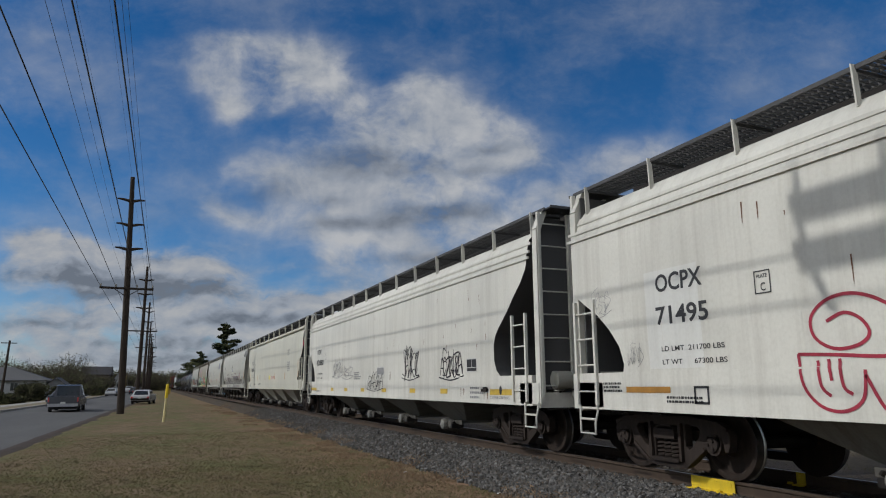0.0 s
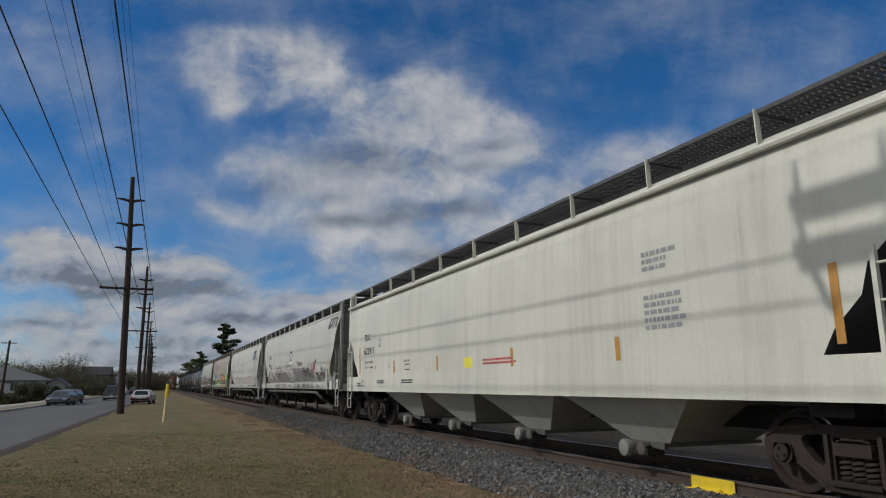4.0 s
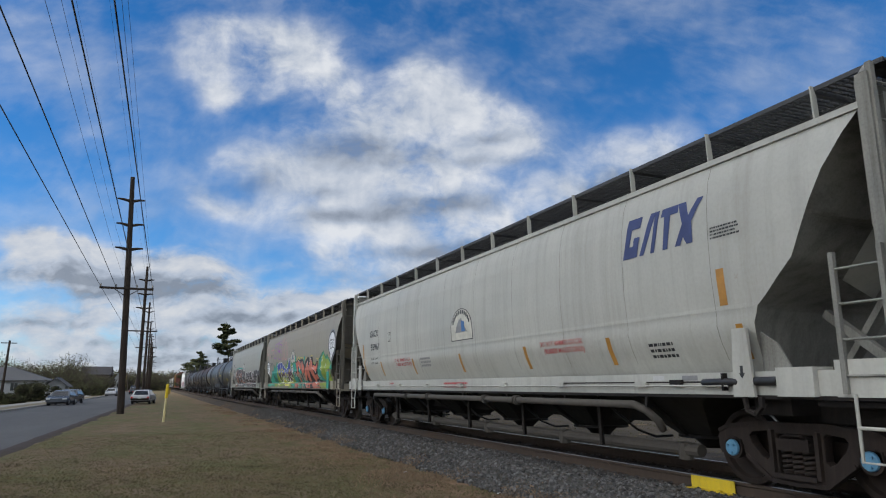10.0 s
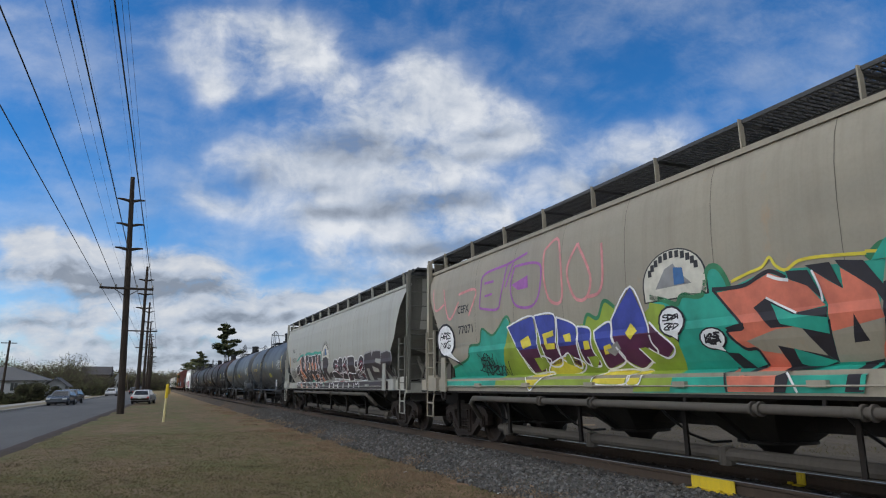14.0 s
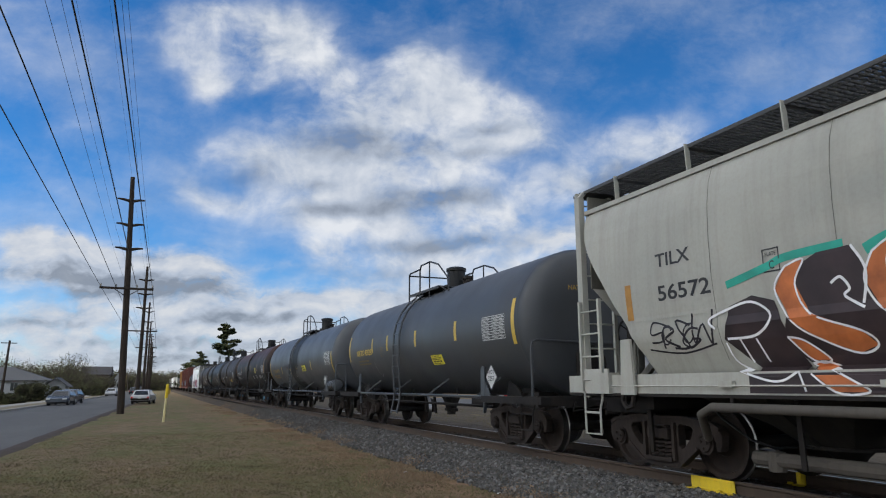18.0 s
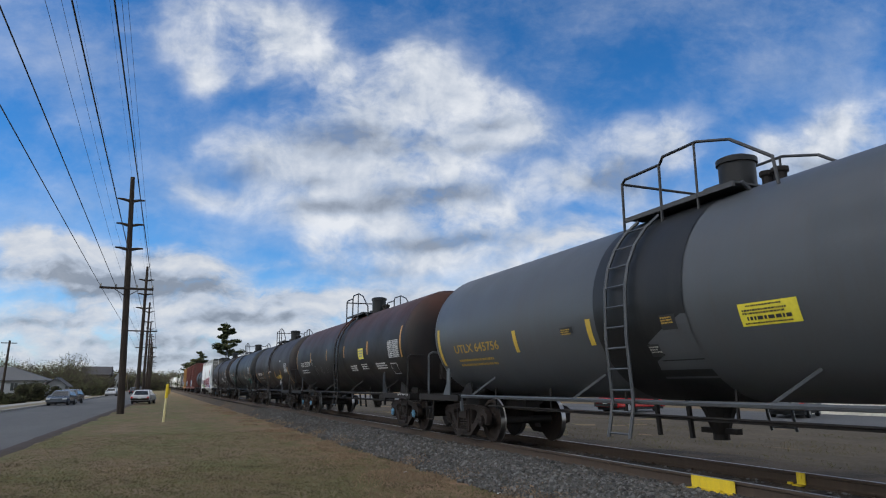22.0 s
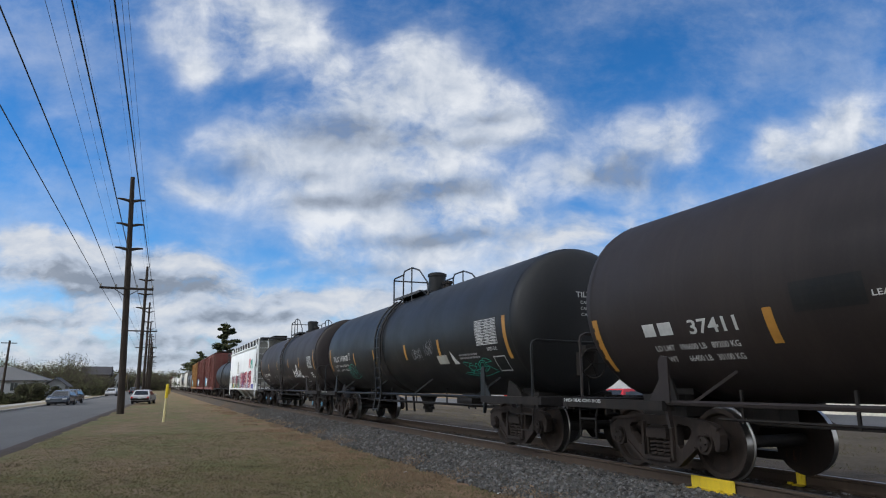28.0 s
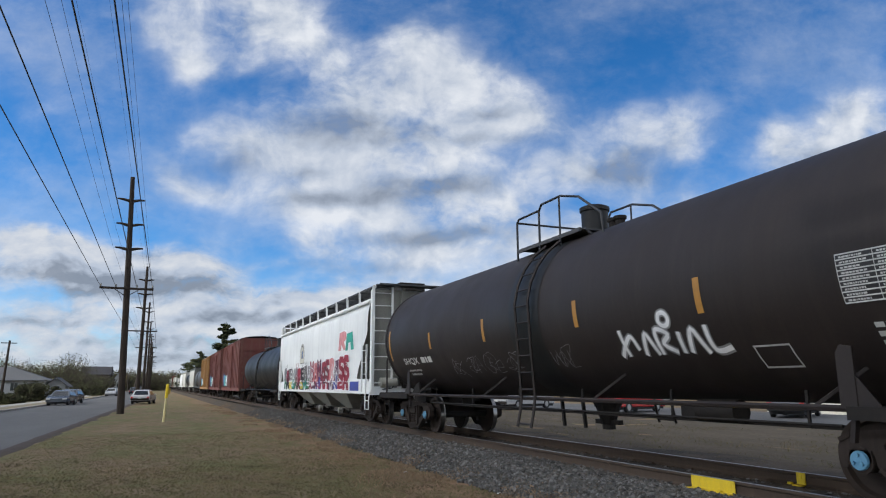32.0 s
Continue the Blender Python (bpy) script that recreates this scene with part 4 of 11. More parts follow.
    for sx in ((-1,) if not detail else (-1, 1)):
        lm = mt if detail else M["steel"]
        side = lambda d: MB().tube([(sx * p, ladder_at + d * ladder_w, q) for p, q in pts], 0.028, 5)
        la = part("ladder", side(-0.5), lm, car, "steel ladder over the tank side")
        part("stile", side(0.5), lm, la)
        for k in range(11):
            z = 0.54 + k * 0.3
            x = interp(sorted([(q, p) for p, q in pts]), z)
            part("rung", MB().tube([(sx * x, ladder_at - ladder_w / 2, z), (sx * x, ladder_at + ladder_w / 2, z)], 0.016, 5), mt if detail else M["steel"], la)
    # top platform with railing and manway dome
    zt = zc + R
    b = MB().box((0, dome + 0.35, zt - 0.04), (1.66, 2.3, 0.025)).bar((-0.83, dome - 0.8, zt - 0.06), (-0.83, dome + 1.5, zt - 0.06), 0.04, 0.07)
    for y in (-0.9, 0.9):
        b.bar((-0.8, dome + y, zt - 0.06), (-0.6, dome + y, zt - 0.2), 0.04, 0.04).bar((0.8, dome + y, zt - 0.06), (0.6, dome + y, zt - 0.2), 0.04, 0.04)
    part("top_platform", b, M["grate"], car, "grated platform on the tank top")
    rr = MB()
    for sx in (-1, 1):
        x = sx * 0.84
        rr.tube([(x, dome + 1.5, zt - 0.27), (x, dome + 1.5, zt + 0.56), (x, dome + 1.42, zt + 0.62), (x, dome + 0.62, zt + 0.62)], 0.024, 6)
        rr.tube([(x, dome + 0.6, zt - 0.27), (x, dome + 0.6, zt + 0.6), (x, dome + 0.5, zt + 0.72), (x, dome - 0.2, zt + 0.72), (x, dome - 0.8, zt + 0.55), (x, dome - 1.45, zt + 0.1), (x, dome - 1.5, zt - 0.27)], 0.024, 6)
        rr.tube([(x, dome - 0.15, zt + 0.71), (x, dome - 0.15, zt - 0.27)], 0.02, 6)
    rr.tube([(-0.84, dome + 1.5, zt + 0.56), (0.84, dome + 1.5, zt + 0.56)], 0.022, 6)
    part("top_railing", rr, M["black"], car, "bent pipe railing")
    d = MB().lathe_z([(zt - 0.1, 0.36), (zt + 0.1, 0.36), (zt + 0.11, 0.26), (zt + 0.5, 0.26), (zt + 0.505, 0.29), (zt + 0.58, 0.29), (zt + 0.62, 0.2), (zt + 0.63, 0.05)], 0, dome - 0.1, 22)
    part("manway_dome", d, M["tankblack"], car, "", 35)
    if detail:
        for y in (-0.75, -0.55):
            part("relief_valve", MB().lathe_z([(zt - 0.05, 0.09), (zt + 0.2, 0.09), (zt + 0.22, 0.12), (zt + 0.28, 0.12), (zt + 0.3, 0.02)], 0.1, dome + y, 10), M["steel"], car)
    # ends
    for s in (-1, 1):
        ye = s * (L / 2 - 0.62)
        b = MB().box((0, ye - s * 0.1, 0.99), (3.0, 0.5, 0.05)).box((0, ye + s * 0.15, 0.93), (3.05, 0.06, 0.18))
        for sx in (-1, 1):
            b.box((sx * 1.42, s * (L / 2 - 1.55), 0.94), (0.2, 2.4, 0.13))
        pl = part("end_platform", b, M["steel"], car)
        sb = MB().box((0, s * (L / 2 - 2.0), 0.93), (1.7, 0.9, 0.3)).box((0, s * (L / 2 - 2.2), 1.15), (1.4, 0.5, 0.4)).box((0, s * (L / 2 - 1.9), 0.86), (0.34, 3.0, 0.34))
        part("saddle", sb, M["steel"], car)
        yr = s * (L / 2 - 0.78)
        hr = MB().tube([(-1.43, yr, 1.0), (-1.43, yr, 1.92), (-1.41, yr, 1.99), (-1.33, yr, 2.03), (-0.2, yr, 2.0), (0.2, yr, 2.0), (1.33, yr, 2.03), (1.41, yr, 1.99), (1.43, yr, 1.92), (1.43, yr, 1.0)], 0.024, 6)
        part("end_handrail", hr, mt, car, "bent pipe handrail across the end")
        for sx in (-1, 1):
            part("saddle_web", MB().prism([(s * (L / 2 - 2.5), 0.98), (s * (L / 2 - 1.85), 0.98), (s * (L / 2 - 2.1), 1.2), (s * (L / 2 - 2.4), 1.3)], sx * 1.0, sx * 1.04), M["steel"], car)
        stirrup(car, -1.46, s * (L / 2 - 0.95), 0.42, 0.42, 0.98, M["steel"])
        coupler(car, s * (L / 2), s)
        add_truck(car, s * (L / 2 - 2.1), blue, not detail)
        if detail:
            yq = s * (L / 2 - post_at)
            part("placard_post", MB().prism([(yq - 0.09, 0.98), (yq + 0.09, 0.98), (yq + 0.09, 1.52), (yq + 0.04, 1.6), (yq - 0.09, 1.58)], -1.47, -1.44).prism([(yq + s * 0.09, 0.98), (yq + s * 0.34, 0.98), (yq + s * 0.09, 1.3)], -1.46, -1.44), mt, car)
            part("running_bracket", MB().bar((-1.42, s * (L / 2 - 2.72), 0.96), (-1.42, s * (L / 2 - 2.78), 0.66), 0.06, 0.05), mt, car)
    if detail:
        brake_gear(car, -(L / 2 - 0.62), -1, 1.6, M["steel"])
    car["head"] = (ht, hd, R, zc)
    car["u"] = (u0 + u1) / 2
    return car, surf, (u0 + u1) / 2


# ---------------------------------------------------------------- boxcar
def boxcar(name, label, u0, u1, mat, h=4.75):
    L = u1 - u0
    car = thing(name, label, "boxcar", group="cars of the train")
    mt = M[mat]
    he = L / 2 - 0.7
    part("body", MB().prism([(-he, 1.0), (he, 1.0), (he, h - 0.12), (-he, h - 0.12)], -1.52, 1.52), mt, car)
    part("roof", MB().sheet([[(x, y, z) for x, z in ((-1.56, h - 0.14), (-1.0, h), (0, h + 0.06), (1.0, h), (1.56, h - 0.14))] for y in (-he - 0.03, he + 0.03)]), M["gray"], car, "galvanised ribbed roof")
    for k in range(15):
        y = -he + 0.1 + (2 * he - 0.2) * k / 14
        if abs(y) > 1.7:
            part("side_post", MB().box((-1.54, y, (1.05 + h - 0.15) / 2), (0.06, 0.12, h - 1.25)), mt, car)
    part("side_sill", MB().box((-1.54, 0, 0.95), (0.08, 2 * he, 0.25)), mt, car)
    d = part("sliding_door", MB().box((-1.58, 0, 2.85), (0.07, 3.1, h - 1.45)), mt, car)
    for k in (-1.2, -0.4, 0.4, 1.2):
        part("door_rib", MB().box((-1.625, k, 2.85), (0.04, 0.1, h - 1.6)), mt, d)
    for s in (-1, 1):
        for k in range(7):
            part("end_rib", MB().box((0, s * (he + 0.03), 1.35 + k * 0.45), (2.9, 0.07, 0.16)), mt, car)
        ladder(car, -1.58, s * (he - 0.3), 0.8, h - 0.2, 0.44, 9, mt, "y", "side_ladder", 0.04)
        stirrup(car, -1.56, s * (he - 0.3), 0.42, 0.42, 0.85, M["steel"])
        coupler(car, s * (L / 2), s)
        add_truck(car, s * (L / 2 - 2.5), False, True)
    part("underframe", MB().box((0, 0, 0.86), (0.5, L - 2.5, 0.3)), M["steel"], car)
    car["u"] = (u0 + u1) / 2
    return car, (lambda z: 1.52), (u0 + u1) / 2


M["boxred"] = paint("boxcar_red_brown", (0.12, 0.035, 0.028), dirty=0.4, rust=0.2, rough=0.7)
M["boxyellow"] = paint("boxcar_ochre", (0.28, 0.15, 0.045), dirty=0.45, rust=0.25, rough=0.7)

# ---------------------------------------------------------------- ground, road, track
def ground_mat():
    m, n, l, b = nodes_of("dormant_lawn")
    co = n.new("ShaderNodeTexCoord").outputs["Object"]
    big = noise_tex(n, l, co, 0.55, 7, 0.7, (1.0, 0.6, 1.0))
    mid = noise_tex(n, l, co, 2.4, 8, 0.8, (1.0, 0.7, 1.0))
    fine = noise_tex(n, l, co, 30, 5, 0.8)
    a = ramp(n, l, big, [(0.3, (0.19, 0.138, 0.088)), (0.44, (0.152, 0.112, 0.068)), (0.52, (0.122, 0.108, 0.052)), (0.6, (0.108, 0.116, 0.047))])
    c = mixc(n, l, ramp(n, l, mid, [(0.45, (0, 0, 0)), (0.7, (0.85, 0.85, 0.85))]), a, (0.175, 0.130, 0.080))
    c = mixc(n, l, ramp(n, l, mid, [(0.28, (0.8, 0.8, 0.8)), (0.5, (0, 0, 0))]), c, (0.072, 0.060, 0.034))
    c = mixc(n, l, ramp(n, l, fine, [(0.34, (0.4, 0.4, 0.4)), (0.55, (0, 0, 0))]), c, (0.070, 0.056, 0.032))
    c = mixc(n, l, ramp(n, l, fine, [(0.55, (0, 0, 0)), (0.75, (0.5, 0.5, 0.5))]), c, (0.22, 0.17, 0.11))
    # russet dead grass scattered along the stone edge
    sx = n.new("ShaderNodeSeparateXYZ")
    l.new(co, sx.inputs[0])
    near = n.new("ShaderNodeMapRange")
    near.interpolation_type = "SMOOTHSTEP"
    near.inputs[1].default_value, near.inputs[2].default_value = 2.6, 4.6
    l.new(sx.outputs[0], near.inputs[0])
    rus = noise_tex(n, l, co, 1.3, 6, 0.7, (1.0, 0.6, 1.0))
    k = mathn(n, l, "MULTIPLY", ramp(n, l, rus, [(0.4, (0, 0, 0)), (0.58, (1, 1, 1))]), near.outputs[0])
    c = mixc(n, l, mathn(n, l, "MULTIPLY", k, 0.75), c, ramp(n, l, fine, [(0.3, (0.115, 0.068, 0.043)), (0.7, (0.30, 0.195, 0.125))]))
    l.new(c, b.inputs["Base Color"])
    b.inputs["Roughness"].default_value = 0.95
    b.inputs["Specular IOR Level"].default_value = 0.1
    bump(n, l, b, fine, 0.5, 0.03)
    return m


def dirt_mat():
    m, n, l, b = nodes_of("bare_dirt")
    co = n.new("ShaderNodeTexCoord").outputs["Object"]
    big = noise_tex(n, l, co, 0.5, 6, 0.75, (1.6, 0.5, 1))
    fine = noise_tex(n, l, co, 9, 6, 0.8)
    a = ramp(n, l, big, [(0.3, (0.072, 0.059, 0.042)), (0.7, (0.128, 0.104, 0.075))])
    c = mixc(n, l, ramp(n, l, fine, [(0.35, (0.6, 0.6, 0.6)), (0.6, (0, 0, 0))]), a, (0.035, 0.028, 0.018))
    l.new(c, b.inputs["Base Color"])
    b.inputs["Roughness"].default_value = 0.95
    b.inputs["Specular IOR Level"].default_value = 0.1
    bump(n, l, b, fine, 0.6, 0.03)
    return m


def asphalt_mat():
    m, n, l, b = nodes_of("worn_asphalt")
    co = n.new("ShaderNodeTexCoord").outputs["Object"]
    big = noise_tex(n, l, co, 0.4, 5, 0.6, (1, 0.25, 1))
    fine = noise_tex(n, l, co, 60, 3, 0.7)
    a = ramp(n, l, big, [(0.3, (0.080, 0.078, 0.076)), (0.7, (0.115, 0.112, 0.108))])
    c = mixc(n, l, ramp(n, l, fine, [(0.35, (0.35, 0.35, 0.35)), (0.65, (0, 0, 0))]), a, (0.03, 0.03, 0.03))
    l.new(c, b.inputs["Base Color"])
    b.inputs["Roughness"].default_value = 0.9
    b.inputs["Specular IOR Level"].default_value = 0.25
    bump(n, l, b, fine, 0.4, 0.01)
    return m


def ballast_mat(name, base):
    m, n, l, b = nodes_of(name)
    co = n.new("ShaderNodeTexCoord").outputs["Object"]
    v = n.new("ShaderNodeTexVoronoi")
    v.inputs["Scale"].default_value = 17
    l.new(co, v.inputs["Vector"])
    big = noise_tex(n, l, co, 0.6, 4, 0.6)
    a = mixc(n, l, 0.5, v.outputs["Color"], base)
    bw = n.new("ShaderNodeRGBToBW")
    l.new(a, bw.inputs[0])
    c = ramp(n, l, bw.outputs[0], [(0.1, tuple(k * 0.45 for k in base)), (0.55, base), (0.8, tuple(min(1, k * 1.6) for k in base))])
    c = mixc(n, l, ramp(n, l, big, [(0.3, (0, 0, 0)), (0.6, (0.85, 0.85, 0.85))]), c, (0.088, 0.066, 0.044))
    l.new(c, b.inputs["Base Color"])
    b.inputs["Roughness"].default_value = 0.9
    b.inputs["Specular IOR Level"].default_value = 0.2
    bump(n, l, b, v.outputs["Distance"], 1.0, 0.05)
    return m


M["lawn"], M["dirt"], M["asphalt"] = ground_mat(), dirt_mat(), asphalt_mat()
M["ballast"] = ballast_mat("grey_ballast", (0.088, 0.078, 0.066))
M["rail"] = paint("rusty_rail", (0.06, 0.042, 0.030), dirt=(0.09, 0.065, 0.045), dirty=0.5, rough=0.8, scale=2)
M["railtop"] = plain("worn_rail_top", (0.20, 0.17, 0.15), 0.35, 0.8)
M["farstone"] = ballast_mat("dark_far_stone", (0.034, 0.029, 0.025))
M["blackstone"] = ballast_mat("near_black_ballast", (0.02, 0.019, 0.018))
M["tie"] = paint("weathered_tie", (0.03, 0.025, 0.021), dirt=(0.05, 0.04, 0.03), dirty=0.5, rough=0.95, scale=2)
M["postyellow"] = paint("faded_yellow_plastic", (0.60, 0.52, 0.27), dirt=(0.3, 0.25, 0.14), dirty=0.4, rough=0.6, scale=4)
M["yellow"] = paint("yellow_paint", (0.68, 0.50, 0.02), dirt=(0.25, 0.2, 0.08), dirty=0.35, rough=0.55, scale=6)
M["concrete"] = plain("kerb_concrete", (0.27, 0.255, 0.225), 0.9)
M["litter"] = paint("earth_and_leaf_litter", (0.040, 0.030, 0.023), dirt=(0.08, 0.055, 0.035), dirty=0.6, rough=0.95, scale=4)
M["drygrass"] = paint("dry_grass", (0.19, 0.155, 0.10), dirt=(0.10, 0.10, 0.05), dirty=0.6, rough=0.95, scale=3)
M["wood"] = paint("creosoted_pole", (0.027, 0.02, 0.015), dirt=(0.055, 0.041, 0.031), dirty=0.6, rough=0.9, scale=3)
M["wire"] = plain("cable", (0.012, 0.012, 0.013), 0.7)


def spaced(a, b, dense, n1, n2):
    xs = list(np.linspace(a, dense[0], n1, endpoint=False)) + list(np.linspace(dense[0], dense[1], n2, endpoint=False)) + list(np.linspace(dense[1], b, n1))
    return [float(x) for x in xs]


def lawn_height(x, y):
    z = GZ
    if -3.3 < x < 5.4 and 0 < y < 90:
        z += 0.035 * (noise.noise(Vector((x * 0.5, y * 0.35, 0))) ) * min(1, (x + 3.3)) * min(1, (5.4 - x))
    return z


gb = MB()
xs = spaced(-3500, 3500, (-12, 20), 14, 80)
ys = spaced(-600, 4500, (0, 90), 14, 120)
gb.sheet([[(x, y, lawn_height(x, y)) for y in ys] for x in xs])
tagged(part("ground", gb, M["lawn"], smooth=60), "dry brown and green winter lawn verge", "lawn", kind="structure")
# dirt strip, lane and lot across the track
db = MB()
ddx = [10.3 + i * 0.8 for i in range(19)]
db.sheet([[(x, y, GZ + 0.012 + 0.03 * noise.noise(Vector((x * 0.6, y * 0.3, 5)))) for y in np.linspace(-20, 160, 150)] for x in ddx])
tagged(part("ground_far_side", db, M["dirt"], smooth=60), "pale bare dirt strip beside the railway track", "ground", kind="structure")
tagged(part("road_far_side", MB().box((30, 60, GZ), (9.5, 240, 0.06)), M["asphalt"]), "grey asphalt lane beyond the track", "road", kind="structure")

def bend(y):
    """The street comes in towards the track at a slight angle, then runs beside it."""
    return 0.031 * (min(y, 85) - 20) + 0.031 * 25 * (1 - math.exp(-max(0, y - 85) / 25))


def edge(y):
    return -3.84 + bend(y) + 0.09 * noise.noise(Vector((y * 0.7, 3, 0))) + 0.06 * noise.noise(Vector((y * 2.7, 3, 7)))


ry = spaced(-40, 900, (10, 130), 8, 110)
rb = MB().sheet([[(x + bend(y), y, GZ + 0.03 - 0.004 * abs(x + 7)) if i else (edge(y), y, GZ + 0.014) for i, x in enumerate((-3.9, -4.6, -6, -7.0, -8.5, -10.75))] for y in ry])
tagged(part("road", rb, M["asphalt"], smooth=60), "worn grey asphalt street with a ragged edge", "road", kind="structure")
# bare earth and leaf litter along the street's edge
lb = MB().sheet([[(edge(y) + dx + (0.35 * noise.noise(Vector((y * 0.5, 8, i))) if i == 3 else 0), y, GZ + dz) for i, (dx, dz) in enumerate(((-0.03, 0.02), (0.12, 0.04), (0.25, 0.035), (0.5, -0.01)))] for y in ry if y < 400])
tagged(part("verge", lb, M["litter"], smooth=60), "bare earth and leaf litter along the street edge", "ground", kind="structure")
kerb_y = [y for y in ry if y >= 10]
kb = MB().sheet([[(x + bend(y), y, GZ + z) for x, z in ((-10.72, 0.0), (-10.72, 0.15), (-10.92, 0.15), (-10.92, -0.02))] for y in kerb_y])
tagged(part("kerb", kb, M["concrete"]), "pale concrete kerb along the street", "kerb", kind="structure")
vb = MB().sheet([[(x + bend(y), y, GZ + z) for x, z in ((-10.92, 0.13), (-11.6, 0.14), (-12.3, 0.12), (-12.8, 0.1))] for y in kerb_y])
tagged(part("verge_far_side", vb, M["drygrass"]), "dry pale grass strip behind the kerb", "ground", kind="structure")
pv = MB().sheet([[(x + bend(y), y, GZ + z) for x, z in ((-12.8, 0.0), (-12.8, 0.12), (-14.2, 0.12), (-14.2, -0.02))] for y in kerb_y])
tagged(part("pavement", pv, M["concrete"]), "concrete footpath beside the street", "pavement", kind="structure")

# ballast bed
bb = MB()
bprof = [(5.25, GZ - 0.02), (5.6, GZ + 0.06), (6.1, -0.24), (6.4, -0.20), (9.1, -0.20), (9.5, -0.25), (10.3, GZ + 0.05), (10.7, GZ - 0.02)]
by = spaced(-60, 1500, (0, 60), 12, 180)
rows = []
for y in by:
    row = []
    for i, (x, z) in enumerate(bprof):
        k = noise.noise(Vector((x, y * 0.9, 2)))
        row.append((x + (0.22 * k if i in (0, 1) else 0.06 * k), y, z + (0.03 * noise.noise(Vector((x * 3, y * 3, 1))) if 0 < i < 7 else 0)))
    rows.append(row)
bb.sheet(rows)
bed = tagged(part("ballast_bed", bb, M["ballast"], smooth=60), "grey crushed stone bed under the railway track", "ballast", kind="structure")

# dark strip that spreads from the far side of the track over the dirt
cb = MB()
cb.sheet([[((9.7, 10.4, 11.2, 12.0)[i] if i < 4 else 12.7 + 0.7 * noise.noise(Vector((3, y * 0.35, 6))) + 0.25 * noise.noise(Vector((3, y * 1.7, 9))), y, (-0.27, GZ + 0.10, GZ + 0.07, GZ + 0.06, GZ + 0.045)[i]) for i in range(5)] for y in by if y < 300])
tagged(part("dark_strip", cb, M["farstone"], smooth=60), "dark strip along the far side of the track", "ground", kind="structure")
# near-black stone between the rails
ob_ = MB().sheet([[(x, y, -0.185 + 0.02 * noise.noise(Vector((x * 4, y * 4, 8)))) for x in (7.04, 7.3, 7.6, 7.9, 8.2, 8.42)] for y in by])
tagged(part("ballast_between_rails", ob_, M["blackstone"], smooth=60), "near-black stone between the rails", "ballast", kind="structure")

# rails and ties
track = thing("railway_track", "railway track of rusty steel rails on wooden ties", "track", kind="structure")
RP = [(-0.075, -0.185), (0.075, -0.185), (0.075, -0.172), (0.02, -0.155), (0.009, -0.14), (0.009, -0.05), (0.036, -0.035), (0.037, -0.008), (0.030, 0.0), (-0.030, 0.0), (-0.037, -0.008), (-0.036, -0.035), (-0.009, -0.05), (-0.009, -0.14), (-0.02, -0.155), (-0.075, -0.172)]
for s in (-1, 1):
    b = MB()
    x = XC + s * 0.7545
    n = len(RP)
    ys2 = (-60, 60, 1500)
    b.add([(x + px, y, pz) for y in ys2 for px, pz in RP], [(i * n + j, i * n + (j + 1) % n, (i + 1) * n + (j + 1) % n, (i + 1) * n + j) for i in range(2) for j in range(n)])
    me = b.data("rail", M["rail"])
    me.materials.append(M["railtop"])
    for f in me.polygons:
        if all(me.vertices[i].co.z > -0.001 for i in f.vertices):
            f.material_index = 1
    part("rail", me, None, track, "rail with a polished top")
tie_me = MB().box((0, 0, -0.27), (2.6, 0.23, 0.18)).data("tie", M["tie"])
plate_me = MB().box((-0.7545, 0, -0.182), (0.3, 0.19, 0.02)).box((0.7545, 0, -0.182), (0.3, 0.19, 0.02)).data("tie_plate", M["rail"])
spike = MB()
for sx in (-1, 1):
    for k in (-1, 1):
        spike.box((sx * 0.7545 + k * 0.09, k * 0.05, -0.165), (0.03, 0.03, 0.03))
spike_me = spike.data("spike", M["rail"])
for k in range(110):
    y = 1.0 + k * 0.52
    t_ = part("tie", tie_me, None, track)
    t_.location = (XC + random.uniform(-0.05, 0.05), y, random.uniform(-0.015, 0.005))
    t_.rotation_euler = (0, 0, random.uniform(-0.02, 0.02))
    if y < 30:
        part("tie_plate", plate_me, None, t_)
        part("spike", spike_me, None, t_)
farties = MB()
for k in range(700):
    farties.box((XC, 58.5 + k * 0.52, -0.27), (2.6, 0.23, 0.18))
tagged(part("far_tie", farties, M["tie"], track), kind="stuff")

# yellow painted length of rail (both rails)
for x, y0, y1, lab in ((XC - 0.7545, 6.94, 7.71, ""), (XC + 0.7545, 7.16, 7.3, "")):
    b = MB()
    b.prism([(y0, -0.17), (y1, -0.17), (y1, -0.002), (y0, -0.002)], x - 0.05, x - 0.036)
    b.box((x - 0.09, (y0 + y1) / 2, -0.165), (0.12, y1 - y0, 0.02))
    b.box((x - 0.11, y0 + 0.2, -0.15), (0.05, 0.06, 0.03))
    b.box((x - 0.043, (y0 + y1) / 2, -0.06), (0.03, y1 - y0 - 0.1, 0.05))
    tagged(part("rail_marker", b, M["yellow"]), "chipped yellow painted plate clamped to the rail", "rail marker")

# yellow post
yp = thing("marker_post", "yellow plastic utility marker post in the lawn", "marker post", pose(0.53, 36.6, GZ, 2.0, 2.4, 0))
part("post", MB().lathe_z([(-0.1, 0.056), (1.2, 0.056)], 0, 0, 16), M["postyellow"], yp, "", 40)
part("cap", MB().lathe_z([(1.15, 0.06), (1.18, 0.07), (1.72, 0.07), (1.80, 0.062), (1.84, 0.03)], 0, 0, 16), M["yellow"], yp, "", 40)
part("label_plate", MB().box((0.1, -0.02, 1.5), (0.12, 0.02, 0.3)), M["ylettering"], yp)

